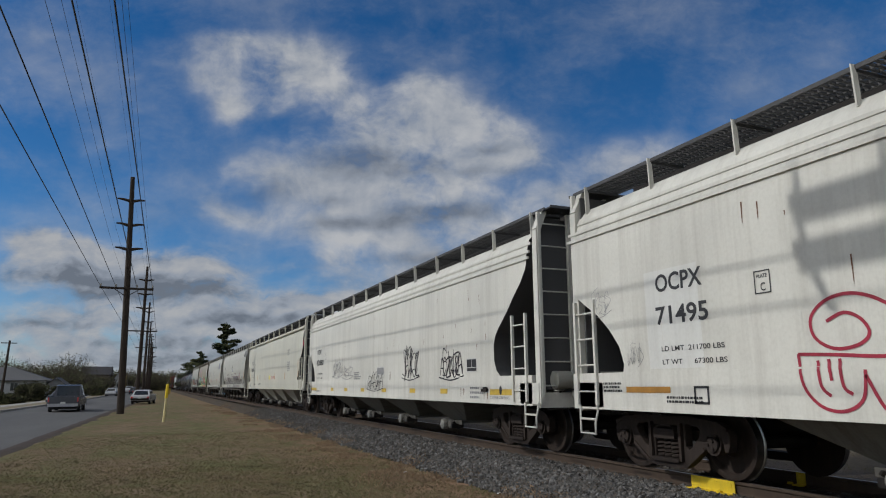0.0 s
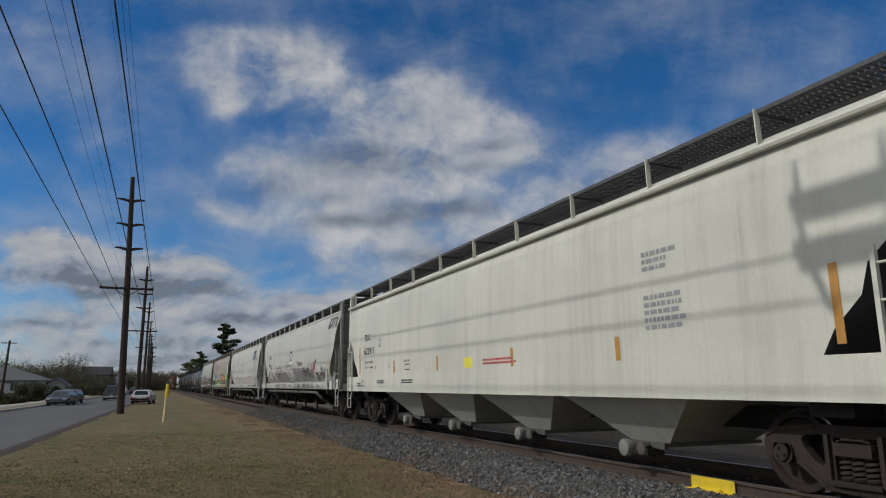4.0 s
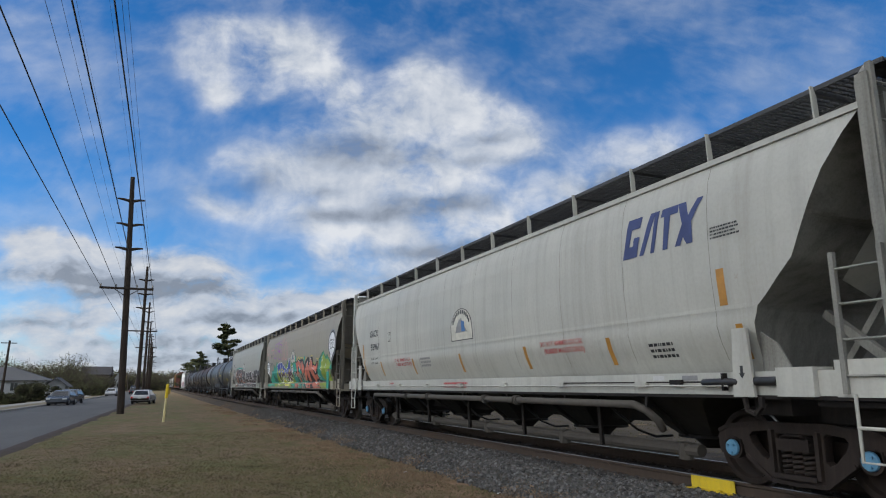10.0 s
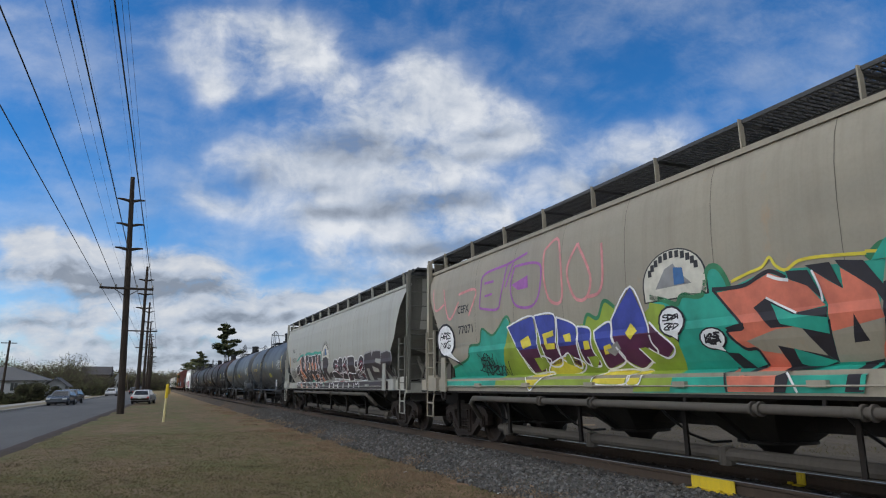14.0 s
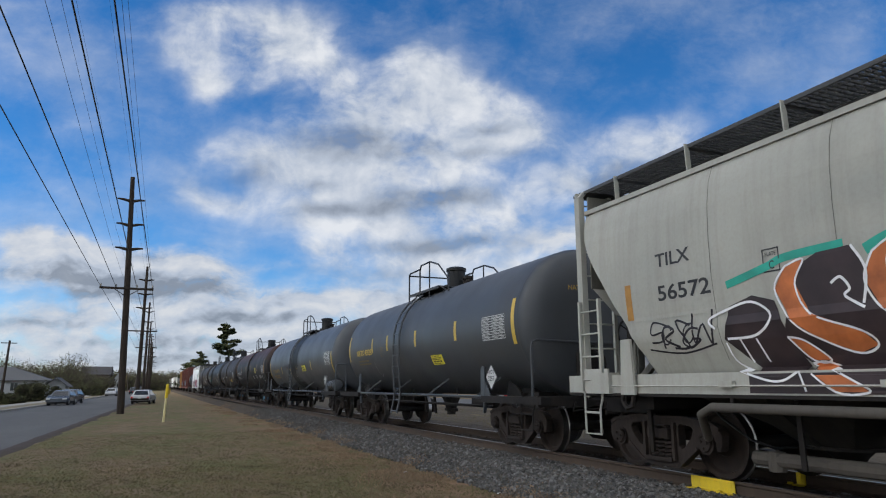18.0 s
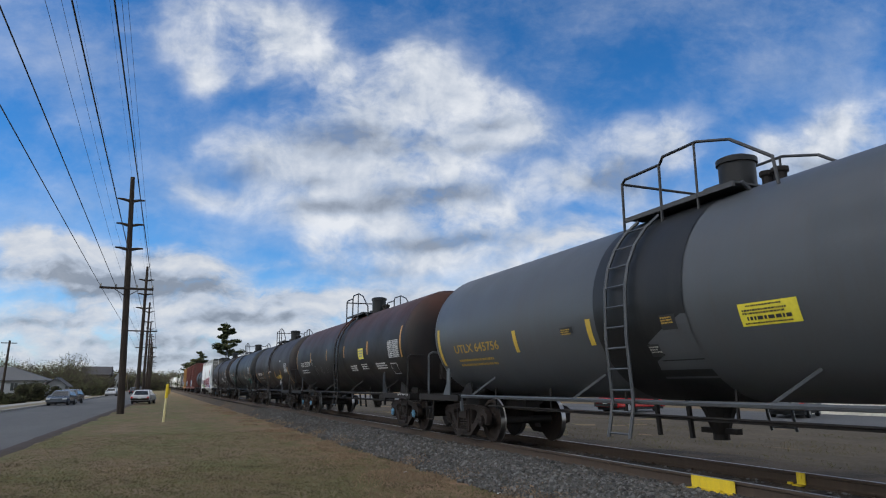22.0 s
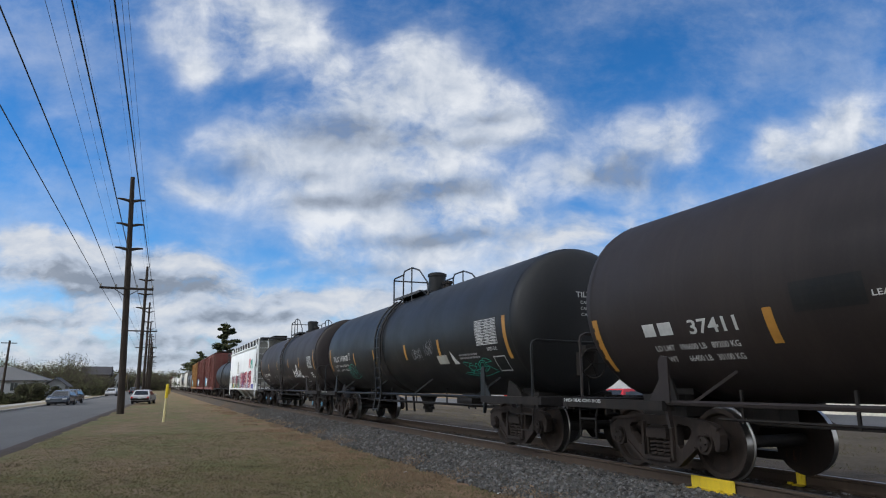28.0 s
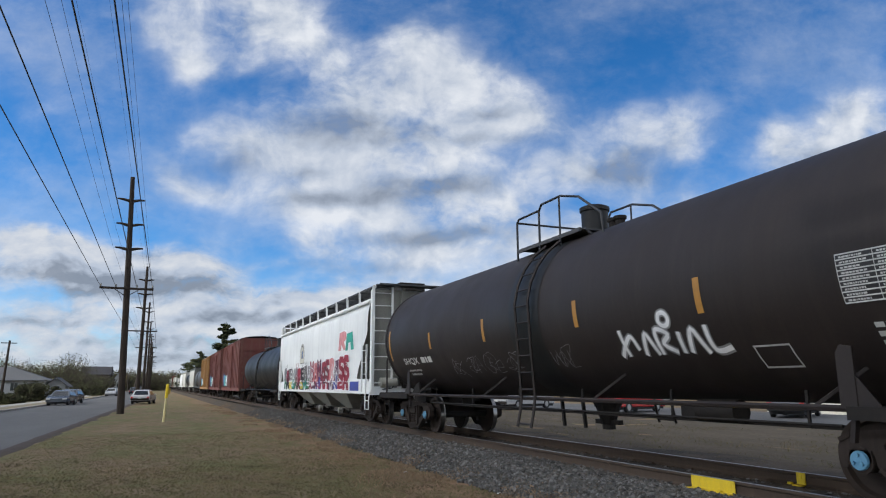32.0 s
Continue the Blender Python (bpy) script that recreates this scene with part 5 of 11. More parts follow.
# ---------------------------------------------------------------- pole line
LOW, UP = 8.05, (10.78, 12.43, 14.12)


def utility_pole(x, y, first=False):
    p = thing("utility_pole", "tall tapered wooden utility pole with crossarms", "utility pole", pose(x, y, GZ), group="poles along the street")
    lean = -0.5 if first else 0.0
    part("pole", MB().tube([(0, 0, -0.3), (lean * 0.5, 0, 8), (lean, 0, 15.7)], [0.235, 0.2, 0.14], 12), M["wood"], p, "", 50)
    k = lean * LOW / 15.7
    part("crossarm", MB().bar((k - 1.62, -0.2, LOW), (k + 1.62, -0.2, LOW), 0.12, 0.14), M["wood"], p)
    part("crossarm_brace", MB().bar((k - 0.75, -0.24, LOW - 0.05), (k, -0.22, LOW - 0.55), 0.03, 0.04).bar((k + 0.75, -0.24, LOW - 0.05), (k, -0.22, LOW - 0.55), 0.03, 0.04), M["steel"], p)
    for i, z in enumerate(UP):
        k = lean * z / 15.7
        part("davit_arm", MB().tube([(k - 0.86, 0, z + 0.02), (k - 0.5, 0, z), (k, 0, z - 0.12), (k + 0.5, 0, z), (k + 0.86, 0, z + 0.02)], [0.05, 0.085, 0.12, 0.085, 0.05], 8), M["wood"], p)
    for dx in (-1.55, -0.66, 0.6, 1.55):
        k = lean * LOW / 15.7
        part("insulator", MB().lathe_z([(LOW + 0.05, 0.03), (LOW + 0.1, 0.06), (LOW + 0.13, 0.035), (LOW + 0.17, 0.07), (LOW + 0.2, 0.035), (LOW + 0.26, 0.05), (LOW + 0.28, 0.02)], k + dx, -0.2, 8), M["concrete"], p)
    return p


POLES = [(-1.87, 49.07), (-1.75, 87), (-1.7, 125), (-1.65, 163), (-1.6, 201), (-1.55, 239), (-1.5, 277), (-1.5, 315)]
for i, (x, y) in enumerate(POLES):
    utility_pole(x, y, i == 0)

# pole out of sight behind the camera, with its pair of arms along the street; its shadow falls on the cars
NP = (-2.25, 5.0)
np_ = thing("utility_pole", "wooden corner pole with paired crossarms", "utility pole", pose(NP[0], NP[1], GZ), group="poles along the street")
part("pole", MB().tube([(0, 0, -0.3), (0, 0, 10.4)], [0.22, 0.16], 12), M["wood"], np_)
for z in (9.58, 9.06):
    part("crossarm", MB().bar((-0.11, -1.6, z), (-0.11, 1.62, z), 0.1, 0.13).bar((0.11, -1.6, z), (0.11, 1.62, z), 0.1, 0.13), M["wood"], np_)
    for y in (-1.45, 0.55, 1.5):
        part("insulator", MB().tube([(0.1, y, z), (0.1, y + 0.03, z + 0.48)], [0.06, 0.02], 8), M["concrete"], np_)
part("crossarm_brace", MB().tube([(0.1, 1.5, 9.06), (0.1, 1.42, 8.8), (0.1, 1.25, 8.4)], 0.05, 6), M["steel"], np_)


def cable(pts, r, sag, name="overhead_wire"):
    out = []
    for (a, b) in zip(pts, pts[1:]):
        a, b = Vector(a), Vector(b)
        for i in range(13):
            t = i / 12
            p = a.lerp(b, t)
            p.z -= sag * 4 * t * (1 - t)
            out.append(p)
    tagged(part(name, MB().tube(out, r, 5), M["wire"]), "thin dark overhead power line between poles", "overhead wire", group="overhead wires")


for x0, x1, z, r in ((-3.86, -3.72, 7.69, 0.016), (-3.04, -2.83, 7.73, 0.016), (-1.95, -1.58, 7.80, 0.018), (-1.49, -0.62, 7.85, 0.018), (-2.91, -3.13, 10.16, 0.007), (-3.16, -3.2, 11.88, 0.006),
                     (-3.32, -3.17, 13.52, 0.004), (-2.72, -2.39, 15.07, 0.004), (-1.8, -1.49, 11.99, 0.007), (-2.0, -1.47, 13.61, 0.007)):
    cable([(x0, -15, z), (x1, 48.87, z)] + [(x1 + 0.3, y, z) for x, y in POLES[1:]], r, 0.02)


# ---------------------------------------------------------------- the train
TRAIN = []
def put_car(made):
    TRAIN.append(made)
    return made


BND = dict(AB=-98.3, BC=-77.75, CD=-56.72, DE=-36.35, EF=-16.26, FG=3.5, GH=23.3, HI=38.04, IJ=56.22, JK=73.9, KL=88.72, LM=106.65, MN=124.8, NO=142.8)
A = put_car(hopper("covered_hopper_car", "white covered hopper car with red line graffiti and rust specks", BND["AB"] - 20.5, BND["AB"], "white", "flat"))
B = put_car(hopper("covered_hopper_car", "white covered hopper car with black tags and rust runs", BND["AB"], BND["BC"], "white", "flat"))
C = put_car(hopper("covered_hopper_car", "cream covered hopper car with orange reflector stripes", BND["BC"], BND["CD"], "cream", "straight", sill=(1.08, 1.5)))
D = put_car(hopper("covered_hopper_car", "pale grey rounded covered hopper car with silver graffiti", BND["CD"], BND["DE"], "gray", "curved", sill=(1.1, 1.33)))
E = put_car(hopper("covered_hopper_car", "clean light grey rounded covered hopper car with a mill emblem", BND["DE"], BND["EF"], "gray", "curved", sill=(1.1, 1.33), blue=True))
F = put_car(hopper("covered_hopper_car", "tan rounded covered hopper car with colourful graffiti lettering", BND["EF"], BND["FG"], "tan", "curved", sill=(1.1, 1.33), brake_end=-1))
G = put_car(hopper("covered_hopper_car", "cream grey rounded covered hopper car with black graffiti lettering", BND["FG"], BND["GH"], "pale", "curved", sill=(1.1, 1.33)))
Hc = put_car(tank("tank_car", "grey insulated tank car with yellow stripes", BND["GH"], BND["HI"], "tankgray", R=1.455, zc=2.435, dome=0.1, ladder_at=0.72, gap=1.25))
I = put_car(tank("tank_car", "blue grey tank car with dark jacket band", BND["HI"], BND["IJ"], "tankblue", R=1.455, zc=2.435, dome=-0.4, ladder_at=0.53, gap=1.35, band=(-0.78, 1.2), post_at=2.1))
J = put_car(tank("tank_car", "black tank car rusted brown on top", BND["IJ"], BND["JK"], "tankrust", R=1.46, zc=2.44, dome=-0.7, ladder_at=-0.5, gap=1.13, band=(-1.05, 0.0), blue=True))
K = put_car(tank("tank_car", "dull black tank car with yellow stripes", BND["JK"], BND["KL"], "tankbrown", R=1.455, zc=2.435, dome=0.03, ladder_at=-0.3, gap=1.14))
Lc = put_car(tank("tank_car", "glossy black tank car with white lettering", BND["KL"], BND["LM"], "tankblack", dome=-0.05, ladder_at=0.85, gap=1.48, band=(0.55, 1.15)))
Mc = put_car(tank("tank_car", "brown black tank car with a white tag", BND["LM"], BND["MN"], "tankbrown", R=1.525, zc=2.505, dome=-0.2, ladder_at=-0.12, gap=0.97, blue=True, flat_head=True, band=(-0.6, 0.5)))
N = put_car(hopper("covered_hopper_car", "bright white covered hopper car with red graffiti", BND["MN"], BND["NO"], "clean", "straight", sill=(1.0, 1.42)))
O = put_car(tank("tank_car", "short black tank car", BND["NO"], 160.4, "tankblack", detail=False, R=1.42, zc=2.35))
u = 160.4
for kind, ln, mt, lab in (("box", 17.2, "boxred", "red brown boxcar with a galvanised roof"), ("box", 17.2, "boxred", "red brown boxcar with blue graffiti"), ("box", 16.8, "boxyellow", "faded ochre boxcar"), ("tank", 17, "tankgray", "grey tank car"), ("hop", 18.5, "gray", "grey covered hopper car"),
                          ("tank", 17, "tankblack", "black tank car"), ("hop", 19, "white", "white covered hopper car"), ("hop", 19, "clean", "white covered hopper car"), ("hop", 19, "gray", "grey covered hopper car"), ("tank", 17, "tankgray", "grey tank car"), ("hop", 19, "white", "white covered hopper car"),
                          ("hop", 19, "tan", "tan covered hopper car"), ("box", 17, "boxred", "red brown boxcar"), ("hop", 19, "gray", "grey covered hopper car"), ("tank", 17, "tankblack", "black tank car"), ("hop", 19, "white", "white covered hopper car")):
    if kind == "tank":
        put_car(tank("tank_car", lab + " far down the train", u, u + ln, mt, detail=False, R=1.25 if "small" in lab else 1.5, zc=2.2 if "small" in lab else 2.48))
    elif kind == "box":
        put_car(boxcar("boxcar", lab + " far down the train", u, u + ln, mt, 5.1))
    else:
        put_car(hopper("covered_hopper_car", lab + " far down the train", u, u + ln, mt, "curved", sill=(1.1, 1.33), detail=False))
    u += ln
# ---------------------------------------------------------------- lettering, stripes and graffiti
HEADS = {}
for made in TRAIN:
    if made[0].name.startswith("tank_car"):
        HEADS[made[0].name] = tuple(made[0]["head"])
M["rustmark"] = plain("rust_run", (0.13, 0.055, 0.025), 0.8)
M["navymark"] = plain("navy_logo", (0.035, 0.05, 0.14), 0.6)
M["sprayred"] = plain("spray_red", (0.27, 0.015, 0.035), 0.6, var=0.25)
M["spraymaroon"] = plain("spray_maroon", (0.09, 0.02, 0.025), 0.6)
M["spraysilver"] = plain("spray_dull_silver", (0.15, 0.145, 0.145), 0.5, var=0.3, scale=3)
M["sprayblack"] = plain("spray_black", (0.018, 0.015, 0.02), 0.6)
M["spraygrey"] = plain("spray_silver", (0.26, 0.25, 0.25), 0.5, var=0.3, scale=3)
M["spraydark"] = plain("spray_maroon_black", (0.028, 0.016, 0.017), 0.55, var=0.4, scale=2)
M["sprayteal"] = plain("spray_teal", (0.025, 0.30, 0.22), 0.55, var=0.25, scale=2)
M["spraygreen"] = plain("spray_green", (0.03, 0.17, 0.07), 0.55, var=0.25, scale=3)
M["spraylime"] = plain("spray_lime", (0.24, 0.32, 0.03), 0.55, var=0.25, scale=2)
M["spraypink"] = plain("spray_pink", (0.55, 0.22, 0.22), 0.6, var=0.2)
M["spraysalmon"] = plain("spray_salmon", (0.55, 0.15, 0.09), 0.55, var=0.25, scale=3)
M["sprayorange"] = plain("spray_orange", (0.42, 0.12, 0.03), 0.55, var=0.35, scale=3)
M["sprayrust"] = plain("spray_faded_orange", (0.36, 0.20, 0.05), 0.55, var=0.35, scale=3)
M["sprayblue"] = plain("spray_blue", (0.035, 0.05, 0.28), 0.55, var=0.3, scale=3)
M["spraydust"] = plain("spray_dust", (0.24, 0.235, 0.22), 0.7, var=0.3, scale=5)
M["sprayash"] = plain("spray_ash", (0.19, 0.18, 0.175), 0.6, var=0.35, scale=3)
M["sprayplum"] = plain("spray_plum", (0.075, 0.012, 0.045), 0.55, var=0.3, scale=3)
M["sprayviolet"] = plain("spray_violet", (0.30, 0.10, 0.33), 0.6)
M["sprayyellow"] = plain("spray_yellow", (0.62, 0.52, 0.04), 0.55)
M["spraywhite"] = plain("spray_white", (0.72, 0.72, 0.72), 0.55)
M["emblemcream"] = plain("emblem_cream", (0.52, 0.50, 0.42), 0.6)
M["emblemblue"] = plain("emblem_blue", (0.04, 0.12, 0.28), 0.6)
rnd = random.Random(7)


def bars(car, y0, z0, length, height, mat, surf, rows=1, gap=1.7, name="small_print"):
    """Rows of short bars for print too small to read, running towards -y."""
    b = MB()
    for r in range(rows):
        y, z = y0, z0 - r * height * gap
        end = y0 - length * rnd.uniform(0.75, 1.0)
        while y > end:
            w = height * rnd.uniform(0.5, 2.2)
            b.add([(-(surf(zz) + 0.006), yy, zz) for yy, zz in ((y, z), (y - w, z), (y - w, z + height), (y, z + height))], [(0, 1, 2, 3)])
            y -= w + height * 0.45
    return tagged(part(name, b, M[mat], car), kind="stuff")


def frame_box(car, y0, y1, z0, z1, w, mat, surf, name="stencil_frame", off=0.006):
    b = MB()
    for a in ((y0, y0 - w, z0, z1), (y1 + w, y1, z0, z1), (y0, y1, z0, z0 + w), (y0, y1, z1 - w, z1)):
        b.sheet([[(-(surf(z) + off), y, z) for z in (a[2], (a[2] + a[3]) / 2, a[3])] for y in (a[0], a[1])])
    return part(name, b, M[mat], car)


def plate_c(car, y, z, s, mat, surf):
    p = frame_box(car, y, y - s * 0.85, z, z + s, 0.014, mat, surf)
    write(car, "C", y - s * 0.3, z + s * 0.12, s * 0.36, mat, surf)
    write(car, "PLATE", y - s * 0.14, z + s * 0.68, s * 0.17, mat, surf, length=s * 0.56)


def data_panel(car, y0, y1, z0, z1, surf):
    """White-ruled service record panel."""
    patch(car, y0, y1, z0, z1, "black", surf, 0.003, "panel_ground", nz=6)
    b = MB()
    cols = [0, 0.46, 0.74, 1.0]
    for c in cols:
        y = y0 + (y1 - y0) * c
        b.sheet([[(-(surf(z) + 0.006), y + d, z) for z in np.linspace(z0, z1, 5)] for d in (-0.004, 0.004)])
    n = 9
    for k in range(n + 1):
        z = z0 + (z1 - z0) * k / n
        b.sheet([[(-(surf(z) + 0.006), y, z + d) for y in (y0, y1)] for d in (-0.007, 0.007)])
    tagged(part("service_panel", b, M["whitemark"], car, "white ruled service record panel"), kind="stuff")
    for k in range(n):
        z = z0 + (z1 - z0) * (k + 0.28) / n
        for c, d in zip(cols, cols[1:]):
            ya, yb = y0 + (y1 - y0) * c, y0 + (y1 - y0) * d
            bars(car, ya - 0.04, z, (ya - yb) * 0.7, (z1 - z0) / n * 0.34, "whitemark", surf)


SCRAWL = [[(0, 0), (0.15, 1), (0.75, 0.05), (0.9, 1.05)], [(0, 1), (0.1, 0), (0.5, 0.7), (0.8, 0), (1, 1.1)], [(0, 0.9), (0.8, 1), (0.1, 0.1), (0.95, 0)], [(0.9, 0.9), (0.2, 1), (0.05, 0.6), (0.8, 0.45), (0.75, 0.05), (0, 0)],
          [(0.1, 0), (0.15, 1), (0.8, 0.8), (0.2, 0.5), (0.95, 0)], [(0.9, 1), (0.1, 0.5), (0.95, -0.1)], [(0, 0), (0.45, 1.1), (0.9, 0), (0.7, 0.4), (0.2, 0.4)], [(0.9, 0.85), (0.4, 1), (0, 0.5), (0.4, 0), (0.95, 0.3), (0.5, 0.4)]]


def tag(car, y0, y1, z0, z1, mat, surf, w=0.035, n=9, seed=1, name="graffiti_tag"):
    """An unreadable quick tag: a run of hooked and zigzag strokes."""
    r = random.Random(seed)
    k = max(3, n // 2 + 1)
    cw = (y1 - y0) / k
    lean = r.uniform(0.1, 0.35)
    w = w * 0.8
    for i in range(k):
        g = SCRAWL[r.randrange(8)]
        flip, lift, tall = r.random() < 0.4, r.uniform(-0.15, 0.15), r.uniform(0.7, 1.25)
        pts = [(y0 + cw * (i - 0.3 + (1 - a if flip else a) * 1.7 + lean * b + r.uniform(-0.12, 0.12)), z0 + (z1 - z0) * (b * tall + lift + r.uniform(-0.1, 0.1))) for a, b in g]
        stroke(car, pts, w * r.uniform(0.7, 1.2), mat, surf, name=name)
        if i % 2:
            c = y0 + cw * (i + 0.4)
            stroke(car, [(c + cw * 0.5 * math.cos(q * 0.9), (z0 + z1) / 2 + (z1 - z0) * 0.4 * math.sin(q * 0.9 + 0.4)) for q in range(7)], w * 0.8, mat, surf, 0.008, name)
    if n > 6:
        stroke(car, [(y0 - cw * 0.6, z0 - 0.02), ((y0 + y1) / 2, z0 - 0.09), (y1 + cw * 0.5, z0 + 0.0)], w * 0.8, mat, surf, name=name)


GLYPHS = [
    [(0, 0), (0.3, 0), (0.36, 0.42), (0.62, 0.42), (0.66, 0), (1, 0), (0.86, 1), (0.2, 0.94)],
    [(0, 0), (0.95, 0.06), (0.9, 0.3), (0.4, 0.28), (0.42, 0.4), (0.85, 0.42), (0.82, 0.62), (0.4, 0.6), (0.42, 0.75), (1, 0.8), (0.92, 1), (0.04, 0.94)],
    [(0.05, 0.05), (0.75, 0), (1, 0.22), (0.92, 0.5), (0.4, 0.62), (0.44, 0.74), (0.95, 0.7), (0.9, 0.98), (0.25, 1), (0, 0.78), (0.1, 0.48), (0.62, 0.36), (0.58, 0.24), (0, 0.28)],
    [(0, 0), (0.32, 0), (0.34, 0.35), (0.66, 0), (1, 0.02), (0.68, 0.42), (0.95, 0.6), (0.9, 0.92), (0.6, 1), (0.06, 0.95)],
    [(0, 0.02), (0.28, 0), (0.3, 0.5), (0.5, 0.2), (0.7, 0.5), (0.74, 0), (1, 0.02), (0.94, 1), (0.7, 0.95), (0.5, 0.62), (0.28, 0.95), (0.06, 1)],
]


def wild(car, y0, y1, z0, z1, fill, edge, surf, n=5, seed=3, name="graffiti_letter", inner=None, grow=0.07, shapes=None):
    """Interlocking block shapes of a large painted piece."""
    r = random.Random(seed)
    w = (y1 - y0) / n
    for i in range(n):
        g = GLYPHS[(shapes[i] if shapes else r.randrange(5))]
        ya = y0 + w * (i - 0.06)
        zz, zt = z0 + r.uniform(0, 0.05), z1 + r.uniform(-0.12, 0.1) * (z1 - z0)
        sh = r.uniform(-0.15, 0.2)
        def place(gr, dz=0.0):
            cx = sum(p[0] for p in g) / len(g)
            cz = sum(p[1] for p in g) / len(g)
            out = []
            for a, b in g:
                a2, b2 = cx + (a - cx) * (1 + gr), cz + (b - cz) * (1 + gr)
                z = min(max(zz + (zt - zz) * b2 + dz, z0 - 0.02), z1 + 0.25)
                out.append((ya + w * 1.12 * (a2 + sh * b2 * 0.4), z))
            return out
        p = polymark(car, place(grow * 2), edge, surf, 0.007 + 0.0012 * (i % 2), "graffiti_outline")
        polymark(car, place(0.0), fill if isinstance(fill, str) else fill[i % len(fill)], surf, 0.011 + 0.0012 * (i % 2), name)
        if inner:
            polymark(car, place(-0.55, -0.05), inner if isinstance(inner, str) else inner[i % len(inner)], surf, 0.0145, "graffiti_fill")


def badge(car, yc, z0, w, h, surf, faded=False):
    """Arched emblem of a building before hills; its print is drawn as bars."""
    def arch(k):
        pts = [(yc + w * k / 2, z0 + h * (1 - k) / 2)]
        pts += [(yc + w * k / 2 * math.cos(a * math.pi / 14), z0 + h * (1 - k) / 2 + h * k * (0.35 + 0.65 * math.sin(a * math.pi / 14))) for a in range(15)]
        return pts + [(yc - w * k / 2, z0 + h * (1 - k) / 2)]
    e = polymark(car, arch(1.0), "blackmark", surf, 0.006, "emblem", "arched mill emblem")
    polymark(car, arch(0.95), "emblemcream", surf, 0.008, "emblem_field")
    polymark(car, [(yc + w * 0.28, z0 + h * 0.25), (yc + w * 0.12, z0 + h * 0.62), (yc - w * 0.02, z0 + h * 0.70), (yc - w * 0.1, z0 + h * 0.52), (yc - w * 0.28, z0 + h * 0.25)], "greymark", surf, 0.010, "emblem_hill")
    polymark(car, [(yc - w * 0.02, z0 + h * 0.27), (yc - w * 0.02, z0 + h * 0.62), (yc - w * 0.16, z0 + h * 0.58), (yc - w * 0.18, z0 + h * 0.27)], "emblemblue", surf, 0.012, "emblem_tower")
    bars(car, yc + w * 0.4, z0 + h * 0.1, w * 0.82, h * 0.07, "blackmark", surf)
    for a in range(2, 13):
        k = math.pi * a / 14
        y, z = yc + w * 0.40 * math.cos(k), z0 + h * 0.02 + h * (0.33 + 0.52 * math.sin(k))
        q = 0.03 * w
        polymark(car, [(y + q, z - q), (y + q, z + 1.6 * q), (y - q, z + 1.6 * q), (y - q, z - q)], "blackmark", surf, 0.011, "emblem_print")


def swoosh(car, y0, y1, z0, z1, mat, surf):
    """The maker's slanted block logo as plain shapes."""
    w = (y1 - y0) / 4
    for i in range(4):
        a = y0 + w * i
        d = w * 0.35
        k = w * 0.86
        pts = [[(a, z0), (a + k, z0), (a + k + d * 0.5, z0 + (z1 - z0) * 0.5), (a + k * 0.6 + d * 0.5, z0 + (z1 - z0) * 0.5), (a + k * 0.6 + d * 0.3, z0 + (z1 - z0) * 0.3), (a + k * 0.35 + d * 0.3, z0 + (z1 - z0) * 0.3), (a + k * 0.4 + d * 0.7, z0 + (z1 - z0) * 0.72), (a + k + d * 0.7, z0 + (z1 - z0) * 0.72), (a + k + d, z1), (a + d, z1)],
               [(a, z0), (a + k * 0.3, z0), (a + k * 0.7 + d, z1 - 0.05), (a + k * 0.75, z0), (a + k, z0), (a + k + d, z1), (a + k * 0.4 + d, z1)],
               [(a + k * 0.4, z0), (a + k * 0.7, z0), (a + k * 0.6 + d * 0.8, z0 + (z1 - z0) * 0.8), (a + k + d, z0 + (z1 - z0) * 0.8), (a + k + d, z1), (a + d, z1), (a + d * 0.8, z0 + (z1 - z0) * 0.8), (a + k * 0.3 + d * 0.6, z0 + (z1 - z0) * 0.8)],
               [(a, z0), (a + k * 0.32, z0), (a + k * 0.5, z0 + 0.1), (a + k * 0.7, z0), (a + k * 1.05, z0), (a + k * 0.8 + d * 0.5, z0 + (z1 - z0) * 0.5), (a + k * 1.3 + d, z1), (a + k * 0.95 + d, z1), (a + k * 0.6 + d * 0.6, z0 + (z1 - z0) * 0.66), (a + k * 0.3 + d, z1), (a + d * 0.6, z1), (a + k * 0.3 + d * 0.4, z0 + (z1 - z0) * 0.5)]][i]
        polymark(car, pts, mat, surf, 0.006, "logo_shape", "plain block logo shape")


def rust_runs(car, n, y0, y1, z0, z1, surf, seed):
    r = random.Random(seed)
    for i in range(n):
        y, z, h, w = r.uniform(y0, y1), r.uniform(z0, z1), r.uniform(0.06, 0.3), r.uniform(0.006, 0.014)
        b = MB().add([(-(surf(zz) + 0.005), yy, zz) for yy, zz in ((y - w, z), (y + w, z), (y + w * 0.5, z - h), (y - w * 0.4, z - h * 0.9))], [(0, 1, 2, 3)])
        part("rust_run", b, M["rustmark"], car)


